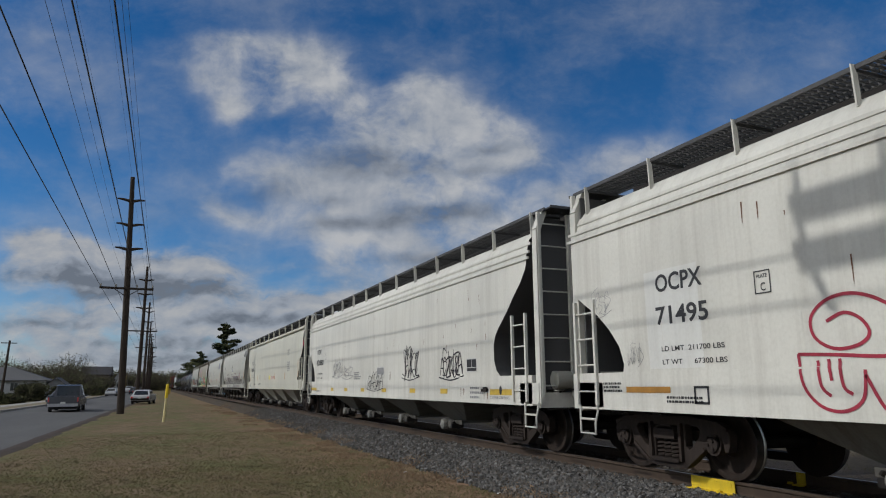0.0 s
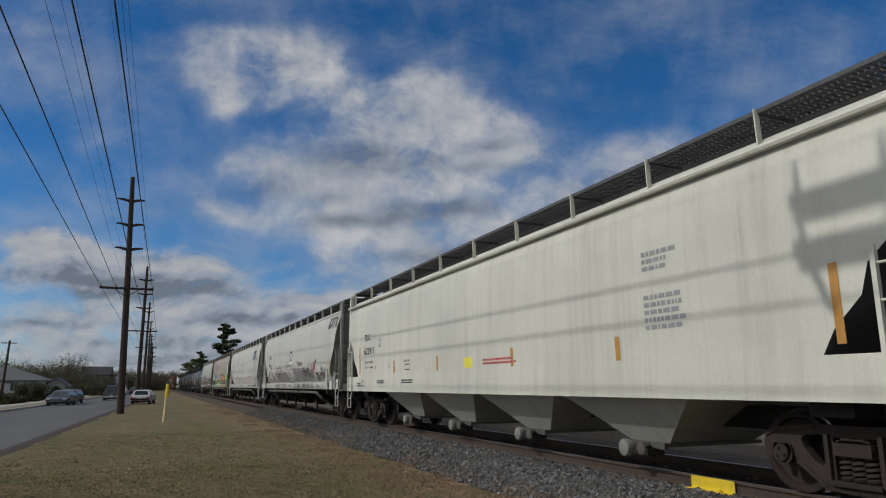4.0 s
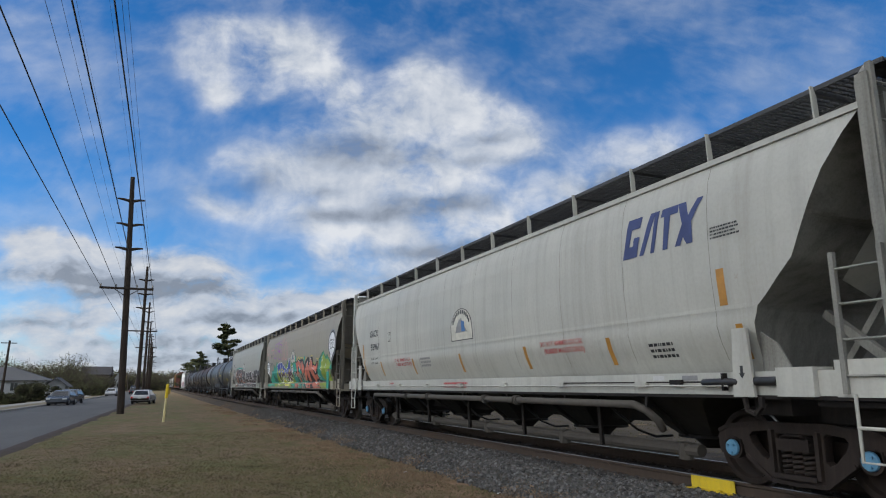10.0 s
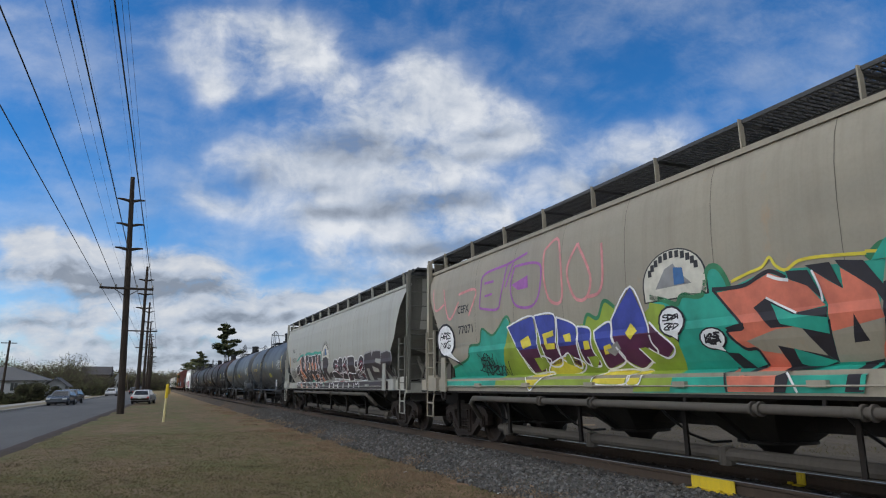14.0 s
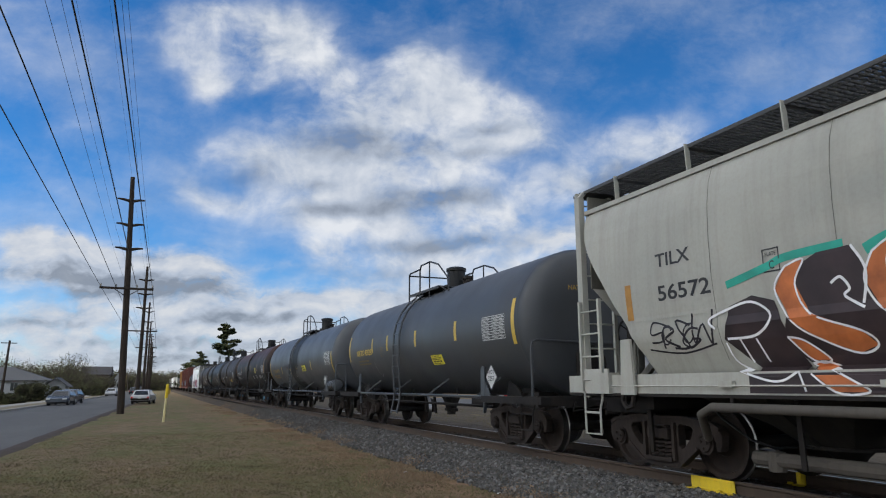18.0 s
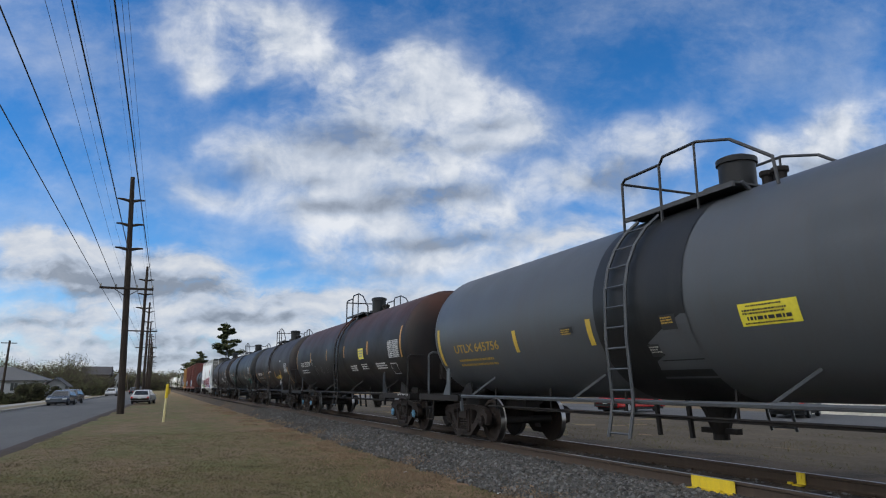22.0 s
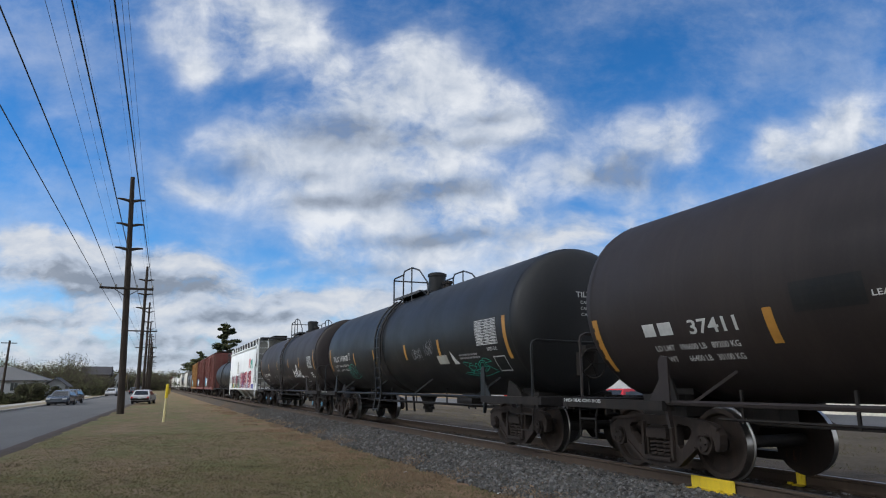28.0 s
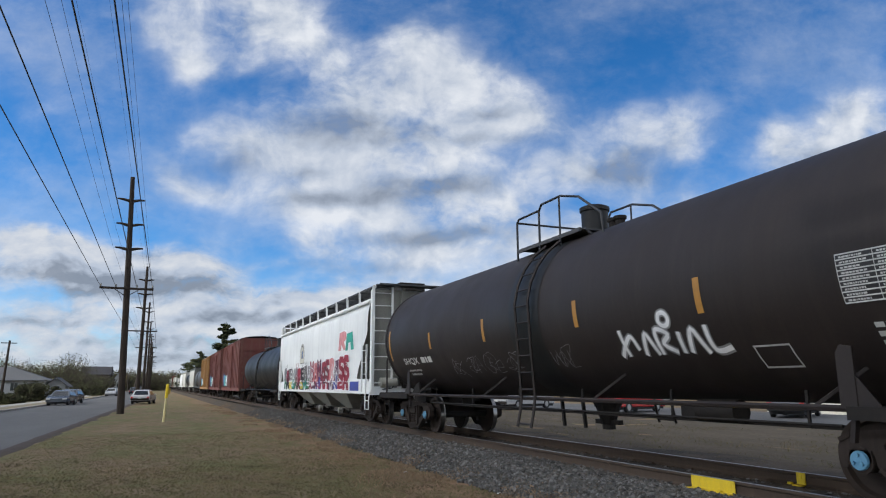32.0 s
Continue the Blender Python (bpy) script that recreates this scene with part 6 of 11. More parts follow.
# white hopper with the red line drawing
car, sf, _ = A
write(car, "OCPX", 7.53, 2.43, 0.235, "blackmark", sf, length=0.86, fat=0.012)
write(car, "71495", 7.56, 2.0, 0.235, "blackmark", sf, length=0.95, fat=0.012)
write(car, "LD LMT  211700 LBS", 7.5, 1.645, 0.065, "blackmark", sf, length=1.1)
write(car, "LT WT      67300 LBS", 7.5, 1.475, 0.065, "blackmark", sf, length=1.12)
plate_c(car, 5.88, 2.2, 0.26, "blackmark", sf)
patch(car, 8.27, 7.37, 1.11, 1.19, "orangemark", sf, name="reflector", label="amber reflector strip")
patch(car, 7.75, 6.75, 1.42, 2.72, "repaint", sf, 0.003, "repainted_patch")
bars(car, 8.8, 1.22, 0.5, 0.03, "blackmark", sf, 3)
bars(car, 7.45, 1.04, 0.7, 0.03, "blackmark", sf, 2)
frame_box(car, 6.95, 6.7, 0.98, 1.2, 0.03, "blackmark", sf)
for pts in ([(5.05, 1.83), (4.85, 1.90), (4.68, 1.82), (4.62, 1.68), (4.75, 1.58), (5.0, 1.56), (5.2, 1.68), (5.22, 1.88), (5.05, 2.03), (4.8, 2.08), (4.55, 2.02), (4.3, 1.85), (4.1, 1.6), (3.7, 1.45)],
            [(5.42, 1.52), (5.0, 1.50), (4.6, 1.47), (4.2, 1.46), (3.6, 1.42)], [(5.42, 1.52), (5.38, 1.2), (5.2, 1.0), (4.95, 0.96), (4.75, 1.08), (4.7, 1.35)],
            [(5.2, 1.45), (5.18, 1.2), (5.08, 1.1)], [(5.08, 1.46), (5.06, 1.25)], [(4.96, 1.46), (4.94, 1.2), (4.85, 1.12)], [(4.7, 1.3), (4.55, 1.0), (4.4, 0.96)]):
    stroke(car, pts, 0.035, "sprayred", sf, name="graffiti_line", label="red sprayed outline")
tag(car, 9.0, 8.55, 2.3, 2.62, "greymark", sf, 0.012, 7, 5)
tag(car, 8.2, 7.9, 1.5, 1.75, "greymark", sf, 0.01, 6, 6)
rust_runs(car, 14, -8.5, 6.0, 1.7, 3.3, sf, 11)

# white hopper with black tags
car, sf, _ = B
write(car, "OCPX", 7.83, 2.46, 0.2, "blackmark", sf, length=0.68, fat=0.01)
write(car, "62880", 7.94, 2.03, 0.22, "blackmark", sf, length=1.22, fat=0.012)
write(car, "LD LMT  222800", 7.87, 1.66, 0.06, "blackmark", sf, length=0.98)
write(car, "LT WT     65200", 7.87, 1.49, 0.06, "blackmark", sf, length=0.98)
plate_c(car, 6.47, 2.22, 0.26, "greymark", sf)
for y, w in ((8.83, 0.95), (5.39, 0.42), (3.4, 0.42), (1.3, 0.4), (-0.9, 0.42), (-3.3, 0.42), (-5.4, 0.42), (-7.97, 0.93)):
    patch(car, y, y - w, 1.03, 1.14, "yellowmark", sf, name="reflector", label="yellow reflector strip")
write(car, "2 INCH HF COMP SHOES", 8.1, 0.99, 0.045, "blackmark", sf, length=0.9)
tag(car, -5.41, -6.6, 1.42, 1.9, "sprayblack", sf, 0.045, 12, 21)
tag(car, -2.75, -3.9, 1.44, 2.1, "sprayblack", sf, 0.045, 10, 22)
tag(car, 0.5, -0.9, 1.14, 1.56, "sprayblack", sf, 0.03, 8, 23)
tag(car, 5.2, 3.9, 1.58, 2.05, "greymark", sf, 0.03, 10, 24)
tag(car, 3.7, 2.4, 1.52, 1.85, "greymark", sf, 0.03, 9, 25)
patch(car, -6.86, -7.36, 1.49, 1.775, "whitemark", sf, name="data_plate", label="white rimmed black data plate")
for ya, yb, za, zb in ((-6.88, -7.11, 1.59, 1.755), (-7.13, -7.34, 1.59, 1.755), (-6.88, -7.34, 1.51, 1.575)):
    patch(car, ya, yb, za, zb, "blackmark", sf, 0.009, "data_panel")
patch(car, -0.4, -1.1, 1.52, 1.76, "whitemark", sf, name="data_plate", label="white rimmed data plate")
patch(car, -0.43, -1.07, 1.55, 1.73, "greymark", sf, 0.009, "data_panel")
bars(car, -7.03, 1.14, 0.6, 0.045, "greymark", sf, 3, 2.1)
write(car, "2 INCH HF COMP SHOES", -7.98, 0.955, 0.055, "greymark", sf, length=0.8)
part("sill_bracket", MB().box((-1.60, -7.77, 1.12), (0.07, 0.24, 0.06)).box((-1.59, -7.77, 1.16), (0.05, 0.16, 0.04)), M["steel"], car, "rusty bracket on the sill")
for y, z, w, h in ((-7.7, 1.08, 0.012, 0.15), (-7.86, 1.08, 0.02, 0.15), (-6.56, 1.16, 0.012, 0.2), (-6.62, 1.14, 0.008, 0.12), (-6.7, 1.15, 0.012, 0.15), (-6.76, 1.13, 0.008, 0.08)):
    polymark(car, [(y + w, z), (y - w, z), (y - w * 0.5, z - h), (y + w * 0.4, z - h * 0.9)], "rustmark", sf, 0.005, "rust_run")
polymark(car, [(-8.43 + 0.055 * math.cos(k * 0.628), 1.12 + 0.085 * math.sin(k * 0.628)) for k in range(10)], "blackmark", sf, 0.009, "access_hole")
bars(car, 2.2, 1.62, 0.8, 0.04, "greymark", sf, 4)
rust_runs(car, 22, -8.0, 8.5, 1.55, 3.4, sf, 12)

# cream hopper
car, sf, _ = C
write(car, "TILX", 7.8, 2.61, 0.2, "blackmark", sf, length=0.62, fat=0.008)
write(car, "622911", 7.81, 2.18, 0.21, "blackmark", sf, length=1.06, fat=0.008)
write(car, "LD LMT  218400", 7.73, 1.9, 0.06, "blackmark", sf, length=0.84)
write(car, "LT WT     67600", 7.73, 1.74, 0.06, "blackmark", sf, length=0.84)
plate_c(car, 6.27, 2.36, 0.26, "blackmark", sf)
for y, z0, z1 in ((8.36, 1.58, 2.42), (4.9, 1.56, 1.9), (1.7, 1.56, 1.9), (-2.0, 1.56, 1.9), (-5.2, 1.56, 1.9), (-8.72, 1.6, 2.4)):
    patch(car, y, y - 0.1, z0, z1, "orangemark", sf, name="reflector", label="amber reflector strip")
patch(car, 0.1, -0.3, 1.58, 1.8, "yellowsign", sf, name="sticker")
for y in (6.6, 5.3):
    polymark(car, [(y + 0.05 * math.cos(a), 1.75 + 0.05 * math.sin(a)) for a in [k * math.pi / 5 for k in range(10)]], "ylettering", sf, 0.006, "sticker")
bars(car, -0.8, 1.7, 1.6, 0.04, "redmark", sf, 2)
bars(car, -5.9, 2.35, 0.8, 0.06, "greymark", sf, 5)
bars(car, -5.9, 2.95, 0.6, 0.06, "greymark", sf, 3)
write(car, "JOB F 18046", 4.0, 1.84, 0.05, "blackmark", sf, length=0.45)
frame_box(car, 3.95, 3.55, 1.62, 1.78, 0.02, "blackmark", sf)
bars(car, 6.41, 1.34, 0.7, 0.035, "blackmark", sf, 2)
bars(car, 4.2, 1.34, 0.9, 0.035, "blackmark", sf, 2)
frame_box(car, 8.05, 7.85, 1.2, 1.36, 0.02, "blackmark", sf)
bars(car, 8.55, 1.26, 0.35, 0.04, "blackmark", sf, 2)
polymark(car, [(-9.75, 3.05), (-9.9, 3.3), (-10.0, 2.95)], "sprayred", sf, 0.006, "sticker")

# grey rounded hopper with silver graffiti
car, sf, _ = D
swoosh(car, -7.7, -9.1, 3.38, 3.8, "blackmark", sf)
write(car, "GACX", 6.96, 2.7, 0.2, "blackmark", sf, length=0.85, fat=0.006)
write(car, "186", 6.94, 2.29, 0.19, "blackmark", sf, length=0.48, fat=0.006)
write(car, "LD LMT 219500", 6.93, 1.99, 0.07, "blackmark", sf, length=0.78)
write(car, "LT WT    66500", 6.85, 1.86, 0.07, "blackmark", sf, length=0.72)
plate_c(car, 5.18, 2.45, 0.26, "blackmark", sf)
badge(car, 0.03, 2.22, 1.2, 0.68, sf)
for y, z0, z1 in ((7.64, 1.54, 2.34), (5.95, 1.51, 1.92), (2.5, 1.51, 1.9), (-1.6, 1.51, 1.9), (-4.8, 1.51, 1.9), (-7.93, 1.6, 2.25)):
    patch(car, y, y - 0.1, z0, z1, "orangemark", sf, name="reflector", label="amber reflector strip", nz=8)
haze = [(7.4, 1.40)] + [(7.4 - 0.5 * k, 1.62 + 0.10 * math.sin(k * 1.9) + 0.05 * math.sin(k * 5.1)) for k in range(31)] + [(-7.7, 1.40)]
polymark(car, haze, "spraydust", sf, 0.005, "graffiti_ground", "grey overspray along the foot of the side")
for y0, y1, k, top in ((4.5, 1.15, 4, 1.92), (-0.5, -4.2, 4, 2.02)):
    w = (y1 - y0) / k
    for i in range(k):
        ya = y0 + w * i
        q = [(ya, top - 0.02 * i), (ya + w * 0.9, top - 0.01 * i), (ya + w * 1.22, 1.42), (ya + w * 0.34, 1.42)]
        polymark(car, q, ("spraysilver", "sprayash", "spraysilver", "sprayash")[i], sf, 0.008, "graffiti_letter")
        stroke(car, [q[0], q[3]], 0.022, "sprayblack", sf, 0.011, "graffiti_outline")
        stroke(car, [q[1], q[2]], 0.022, "sprayblack", sf, 0.011, "graffiti_outline")
        stroke(car, [q[0], q[1]], 0.018, "spraymaroon", sf, 0.011, "graffiti_outline")
        stroke(car, [(ya + w * 0.42, top - 0.14), (ya + w * 0.62, top - 0.3)], 0.03, "whitemark", sf, 0.011, "graffiti_line")
        stroke(car, [(ya + w * 0.96, top - 0.04), (ya + w * 1.24, 1.44)], 0.02, "whitemark", sf, 0.0125, "graffiti_outline")
polymark(car, [(0.45 + 0.62 * math.cos(k * 0.524), 1.80 + 0.38 * math.sin(k * 0.524)) for k in range(12)], "gray", sf, 0.012, "graffiti_fill")
stroke(car, [(-1.61, 2.15), (-1.52, 2.31), (-1.72, 2.3)], 0.035, "spraymaroon", sf, 0.0125, "graffiti_tag")
stroke(car, [(-1.57, 2.24), (-1.68, 2.24)], 0.035, "spraymaroon", sf, 0.0125, "graffiti_tag")
stroke(car, [(-1.89, 2.12), (-1.81, 2.32), (-1.92, 2.28), (-1.85, 2.22), (-1.97, 2.12)], 0.035, "spraymaroon", sf, 0.0125, "graffiti_tag")
stroke(car, [(-2.01, 2.29), (-2.05, 2.14), (-2.15, 2.14)], 0.035, "spraymaroon", sf, 0.0125, "graffiti_tag")
stroke(car, [(-2.09, 2.16), (-2.14, 2.3), (-2.22, 2.13)], 0.035, "spraymaroon", sf, 0.0125, "graffiti_tag")
stroke(car, [(-2.12, 2.22), (-2.2, 2.2)], 0.035, "spraymaroon", sf, 0.0125, "graffiti_tag")
stroke(car, [(-2.37, 2.1), (-2.34, 2.25), (-2.49, 2.13), (-2.46, 2.29)], 0.035, "spraymaroon", sf, 0.0125, "graffiti_tag")
stroke(car, [(-2.61, 2.14), (-2.57, 2.29)], 0.035, "spraymaroon", sf, 0.0125, "graffiti_tag")
stroke(car, [(-2.76, 2.28), (-2.56, 2.19), (-2.75, 2.12)], 0.035, "spraymaroon", sf, 0.0125, "graffiti_tag")
stroke(car, [(0.92, 1.53), (0.42, 2.05), (0.44, 1.61)], 0.03, "sprayblack", sf, 0.0165, "graffiti_line")
stroke(car, [(1.07, 2.04), (0.13, 1.58)], 0.03, "sprayblack", sf, 0.0165, "graffiti_line")
stroke(car, [(0.97, 1.59), (0.13, 1.58)], 0.03, "sprayblack", sf, 0.0165, "graffiti_line")
stroke(car, [(1.21, 1.75), (1.2, 2.01), (0.93, 2.2), (0.57, 2.23), (0.28, 2.14), (0.13, 1.93), (0.08, 1.65)], 0.03, "sprayblack", sf, 0.0165, "graffiti_line")
stroke(car, [(1.21, 1.75), (1.14, 1.45), (0.4, 1.35), (0.14, 1.41)], 0.03, "sprayblack", sf, 0.0165, "graffiti_line")
stroke(car, [(3.95, 2), (3.81, 2.15), (3.55, 2.11), (3.62, 1.93)], 0.03, "sprayblack", sf, 0.0165, "graffiti_tag")
stroke(car, [(3.51, 2.05), (3.37, 2.23), (3.16, 2.18), (3.2, 1.98)], 0.03, "sprayblack", sf, 0.0165, "graffiti_tag")
stroke(car, [(3.03, 2.22), (3.02, 1.97), (2.88, 2.01), (2.77, 2.2)], 0.03, "sprayblack", sf, 0.0165, "graffiti_tag")
polymark(car, [(-0.55, 1.84), (-0.67, 1.78), (-0.68, 1.66)], "gray", sf, 0.0125, "graffiti_fill")
stroke(car, [(-0.55, 1.84), (-0.67, 1.78), (-0.68, 1.66), (-0.55, 1.84)], 0.014, "spraymaroon", sf, 0.0145, "graffiti_outline")
polymark(car, [(-1.62, 1.84), (-1.71, 1.8), (-1.71, 1.72)], "gray", sf, 0.0125, "graffiti_fill")
stroke(car, [(-1.62, 1.84), (-1.71, 1.8), (-1.71, 1.72), (-1.62, 1.84)], 0.014, "spraymaroon", sf, 0.0145, "graffiti_outline")
polymark(car, [(-2.34, 1.84), (-2.42, 1.79), (-2.42, 1.71)], "gray", sf, 0.0125, "graffiti_fill")
stroke(car, [(-2.34, 1.84), (-2.42, 1.79), (-2.42, 1.71), (-2.34, 1.84)], 0.014, "spraymaroon", sf, 0.0145, "graffiti_outline")
polymark(car, [(4.11, 1.79), (3.96, 1.81), (3.96, 1.7)], "gray", sf, 0.0125, "graffiti_fill")
stroke(car, [(4.11, 1.79), (3.96, 1.81), (3.96, 1.7), (4.11, 1.79)], 0.014, "spraymaroon", sf, 0.0145, "graffiti_outline")
polymark(car, [(-1.22, 1.96), (-1.28, 1.97), (-1.43, 1.76), (-1.33, 1.72)], "gray", sf, 0.0125, "graffiti_fill")
stroke(car, [(-1.22, 1.96), (-1.28, 1.97), (-1.43, 1.76), (-1.33, 1.72), (-1.22, 1.96)], 0.014, "spraymaroon", sf, 0.0145, "graffiti_outline")
stroke(car, [(0.12, 2.06), (-0.45, 1.99), (-0.55, 1.77)], 0.02, "spraymaroon", sf, 0.0135, "graffiti_outline")
stroke(car, [(-0.03, 1.97), (-0.89, 1.95), (-0.92, 1.43)], 0.02, "spraymaroon", sf, 0.0135, "graffiti_outline")
stroke(car, [(-1.26, 1.95), (-1.9, 1.94), (-2.01, 1.43)], 0.02, "spraymaroon", sf, 0.0135, "graffiti_outline")
stroke(car, [(-2.02, 1.93), (-2.55, 1.95)], 0.02, "spraymaroon", sf, 0.0135, "graffiti_outline")
stroke(car, [(4.76, 1.96), (3.62, 1.95), (3.43, 1.45)], 0.02, "spraymaroon", sf, 0.0135, "graffiti_outline")
stroke(car, [(2.47, 1.93), (1.84, 1.94), (1.72, 1.44)], 0.02, "spraymaroon", sf, 0.0135, "graffiti_outline")
stroke(car, [(1.7, 1.8), (1.33, 1.8), (1.27, 1.49)], 0.02, "spraymaroon", sf, 0.0135, "graffiti_outline")
stroke(car, [(4.81, 2.08), (5.08, 2.01), (4.72, 1.53)], 0.04, "whitemark", sf, 0.0132, "graffiti_outline")
stroke(car, [(2.55, 1.92), (2.34, 1.45)], 0.04, "whitemark", sf, 0.0132, "graffiti_outline")
stroke(car, [(-0.98, 1.93), (-1.08, 1.45)], 0.04, "whitemark", sf, 0.0132, "graffiti_outline")
stroke(car, [(-1.95, 1.95), (-2.06, 1.43)], 0.04, "whitemark", sf, 0.0132, "graffiti_outline")
stroke(car, [(1.74, 1.87), (1.65, 1.44)], 0.04, "whitemark", sf, 0.0132, "graffiti_outline")
tag(car, 4.55, 4.1, 2.05, 2.22, "spraymaroon", sf, 0.02, 5, 34)
tag(car, 7.15, 6.8, 1.82, 2.0, "sprayblack", sf, 0.035, 5, 36)
for i, (ya, yb, za, zb, m_) in enumerate(((-2.8, -3.6, 1.75, 2.0, "sprayblack"), (-3.6, -4.3, 1.72, 2.02, "spraymaroon"), (-4.2, -5.0, 1.66, 1.95, "sprayblack"), (-5.05, -5.4, 1.85, 2.2, "sprayred"), (-5.5, -6.0, 1.45, 1.62, "sprayblack"), (-6.2, -6.9, 1.62, 1.74, "spraymaroon"), (-6.6, -7.5, 1.62, 1.95, "greymark"), (7.3, 7.0, 1.55, 1.8, "spraymaroon"), (5.95, 5.6, 1.6, 1.9, "spraymaroon"), (6.7, 5.6, 1.45, 1.6, "greymark"))):
    tag(car, ya, yb, za, zb, m_, lambda z: sf(z) + 0.008, 0.03, 8, 200 + i)
stroke(car, [(4.75, 1.98), (4.5, 1.95), (4.0, 1.45)], 0.025, "spraymaroon", sf, 0.012, "graffiti_outline")
stroke(car, [(3.4, 1.96), (2.6, 1.94), (2.1, 1.5)], 0.03, "spraymaroon", sf, 0.012, "graffiti_outline")
patch(car, -5.48, -5.9, 1.6, 1.8, "whitemark", sf, 0.014, "sticker")
for k in (0, 1):
    patch(car, -5.51 - 0.19 * k, -5.68 - 0.19 * k, 1.63, 1.77, "black", sf, 0.018, "sticker")
for y, z, m_, q in ((-4.72, 2.07, "greymark", 0.09), (-6.64, 1.92, "greymark", 0.1), (-5.64, 2.22, "spraymaroon", 0.085), (-3.38, 1.22, "spraymaroon", 0.09), (-2.75, 2.02, "greymark", 0.06)):
    polymark(car, [(y + q * math.cos(k * 0.628), z + q * math.sin(k * 0.628)) for k in range(10)], m_, (lambda z: 1.59) if z < 1.36 else sf, 0.017, "paint_blot")
spots = MB()
for i in range(420):
    y, z = rnd.uniform(-7.5, 7.3), 1.45 + abs(rnd.gauss(0, 0.32))
    if z < 2.4:
        k = rnd.uniform(0.006, 0.015)
        spots.add([(-(sf(z + b * k) + 0.016), y + a * k, z + b * k) for a, b in ((1, 0), (0.5, 0.9), (-0.5, 0.9), (-1, 0), (-0.3, -2.2), (0.3, -2.0))], [(0, 1, 2, 3, 4, 5)])
tagged(part("paint_spot", spots, M["sprayblack"], car), kind="stuff")
for y, z in ((6.1, 2.2), (4.75, 1.85)):
    polymark(car, [(y + 0.07 * math.cos(k * 0.7), z + 0.09 * math.sin(k * 0.7)) for k in range(9)], "spraymaroon", sf, 0.017, "paint_blot")
sill_face = lambda z: 1.585
for ya, yb in ((4.2, 2.9), (2.3, 1.2), (-0.9, -2.6), (-2.8, -4.3), (-4.5, -5.2)):
    patch(car, ya, yb, 1.12, 1.32, "spraydust", sill_face, 0.006, "graffiti_fill", slant=-0.12)
for k in range(14):
    y = 4.0 - 0.75 * k
    if not -0.8 < y < 1.1:
        stroke(car, [(y, 1.32), (y - 0.12, 1.22), (y - 0.3, 1.12)], 0.03, ("spraymaroon", "whitemark", "sprayblack", "sprayred")[k % 4], sill_face, 0.009, "graffiti_line")

# clean grey rounded hopper
car, sf, _ = E
swoosh(car, -5.77, -7.2, 2.97, 3.53, "navymark", sf)
write(car, "GACX", 6.9, 2.68, 0.2, "blackmark", sf, length=0.82, fat=0.006)
write(car, "55961", 6.85, 2.28, 0.19, "blackmark", sf, length=0.86, fat=0.006)
write(car, "LD LMT 219300", 6.9, 1.99, 0.06, "blackmark", sf, length=0.75)
write(car, "LT WT    66700", 6.85, 1.86, 0.06, "blackmark", sf, length=0.7)
plate_c(car, 5.1, 2.45, 0.26, "blackmark", sf)
badge(car, -0.03, 2.18, 1.15, 0.7, sf)
bars(car, -7.46, 3.07, 0.47, 0.022, "blackmark", sf, 4, 1.9)
patch(car, -7.5, -7.62, 2.13, 2.57, "orangemark", sf, name="reflector", label="amber reflector strip")
for y, z0, z1 in ((7.6, 1.54, 2.02), (5.9, 1.5, 1.9), (3.2, 1.5, 1.9), (0.2, 1.5, 1.9), (-2.7, 1.5, 1.9), (-5.2, 1.5, 1.9), (-7.7, 1.5, 1.9)):
    patch(car, y, y - 0.1, z0, z1, "orangemark", sf, name="reflector", label="amber reflector strip", nz=8)
patch(car, 7.72, 7.61, 2.05, 2.5, "orangemark", sf, name="reflector", label="amber reflector strip", nz=8)
write(car, "DANGER", 5.0, 1.25, 0.05, "redmark", lambda z: 1.585, length=0.42)
for y in (4.6, -3.3):
    write(car, "DO NOT HAMMER ON CAR", y, 1.86, 0.085, "redmark", sf, length=1.3)
    write(car, "(RUBBER MALLET ONLY)", y - 0.1, 1.74, 0.085, "redmark", sf, length=1.2)
bars(car, -6.12, 1.72, 0.56, 0.04, "blackmark", sf, 3, 1.9)
part("brake_rod", MB().tube([(-1.63, -3.9, 1.245), (-1.63, -7.2, 1.245)], 0.01, 5), M["steel"], car)
part("slack_adjuster", MB().tube([(-1.63, -7.16, 1.24), (-1.63, -7.2, 1.24), (-1.63, -7.72, 1.245), (-1.63, -7.76, 1.245)], [0.02, 0.045, 0.045, 0.02], 12).tube([(-1.61, -7.96, 1.25), (-1.61, -8.25, 1.25)], 0.05, 12).tube([(-1.61, -8.25, 1.25), (-1.61, -8.5, 1.255)], 0.028, 8), M["black"], car, "black slack adjuster cylinder", 40)
part("rod_clevis", MB().box((-1.63, -6.72, 1.245), (0.05, 0.2, 0.06)).box((-1.63, -7.52, 1.245), (0.07, 0.03, 0.2)), M["steel"], car)
for ya, yb, m_ in ((-6.23, -6.45, "whitemark"), (-6.78, -7.05, "greymark")):
    patch(car, ya, yb, 1.265, 1.325, m_, lambda z: 1.58, 0.006, "sill_plate")
part("post_arrow", MB().prism([(-7.8, 1.42), (-7.84, 1.42), (-7.84, 1.34), (-7.86, 1.34), (-7.82, 1.28), (-7.78, 1.34), (-7.8, 1.34)], -1.664, -1.661), M["blackmark"], car)
bars(car, 2.6, 1.85, 0.7, 0.05, "greymark", sf, 3)
bars(car, 1.0, 1.24, 1.6, 0.04, "redmark", lambda z: 1.585, 2)

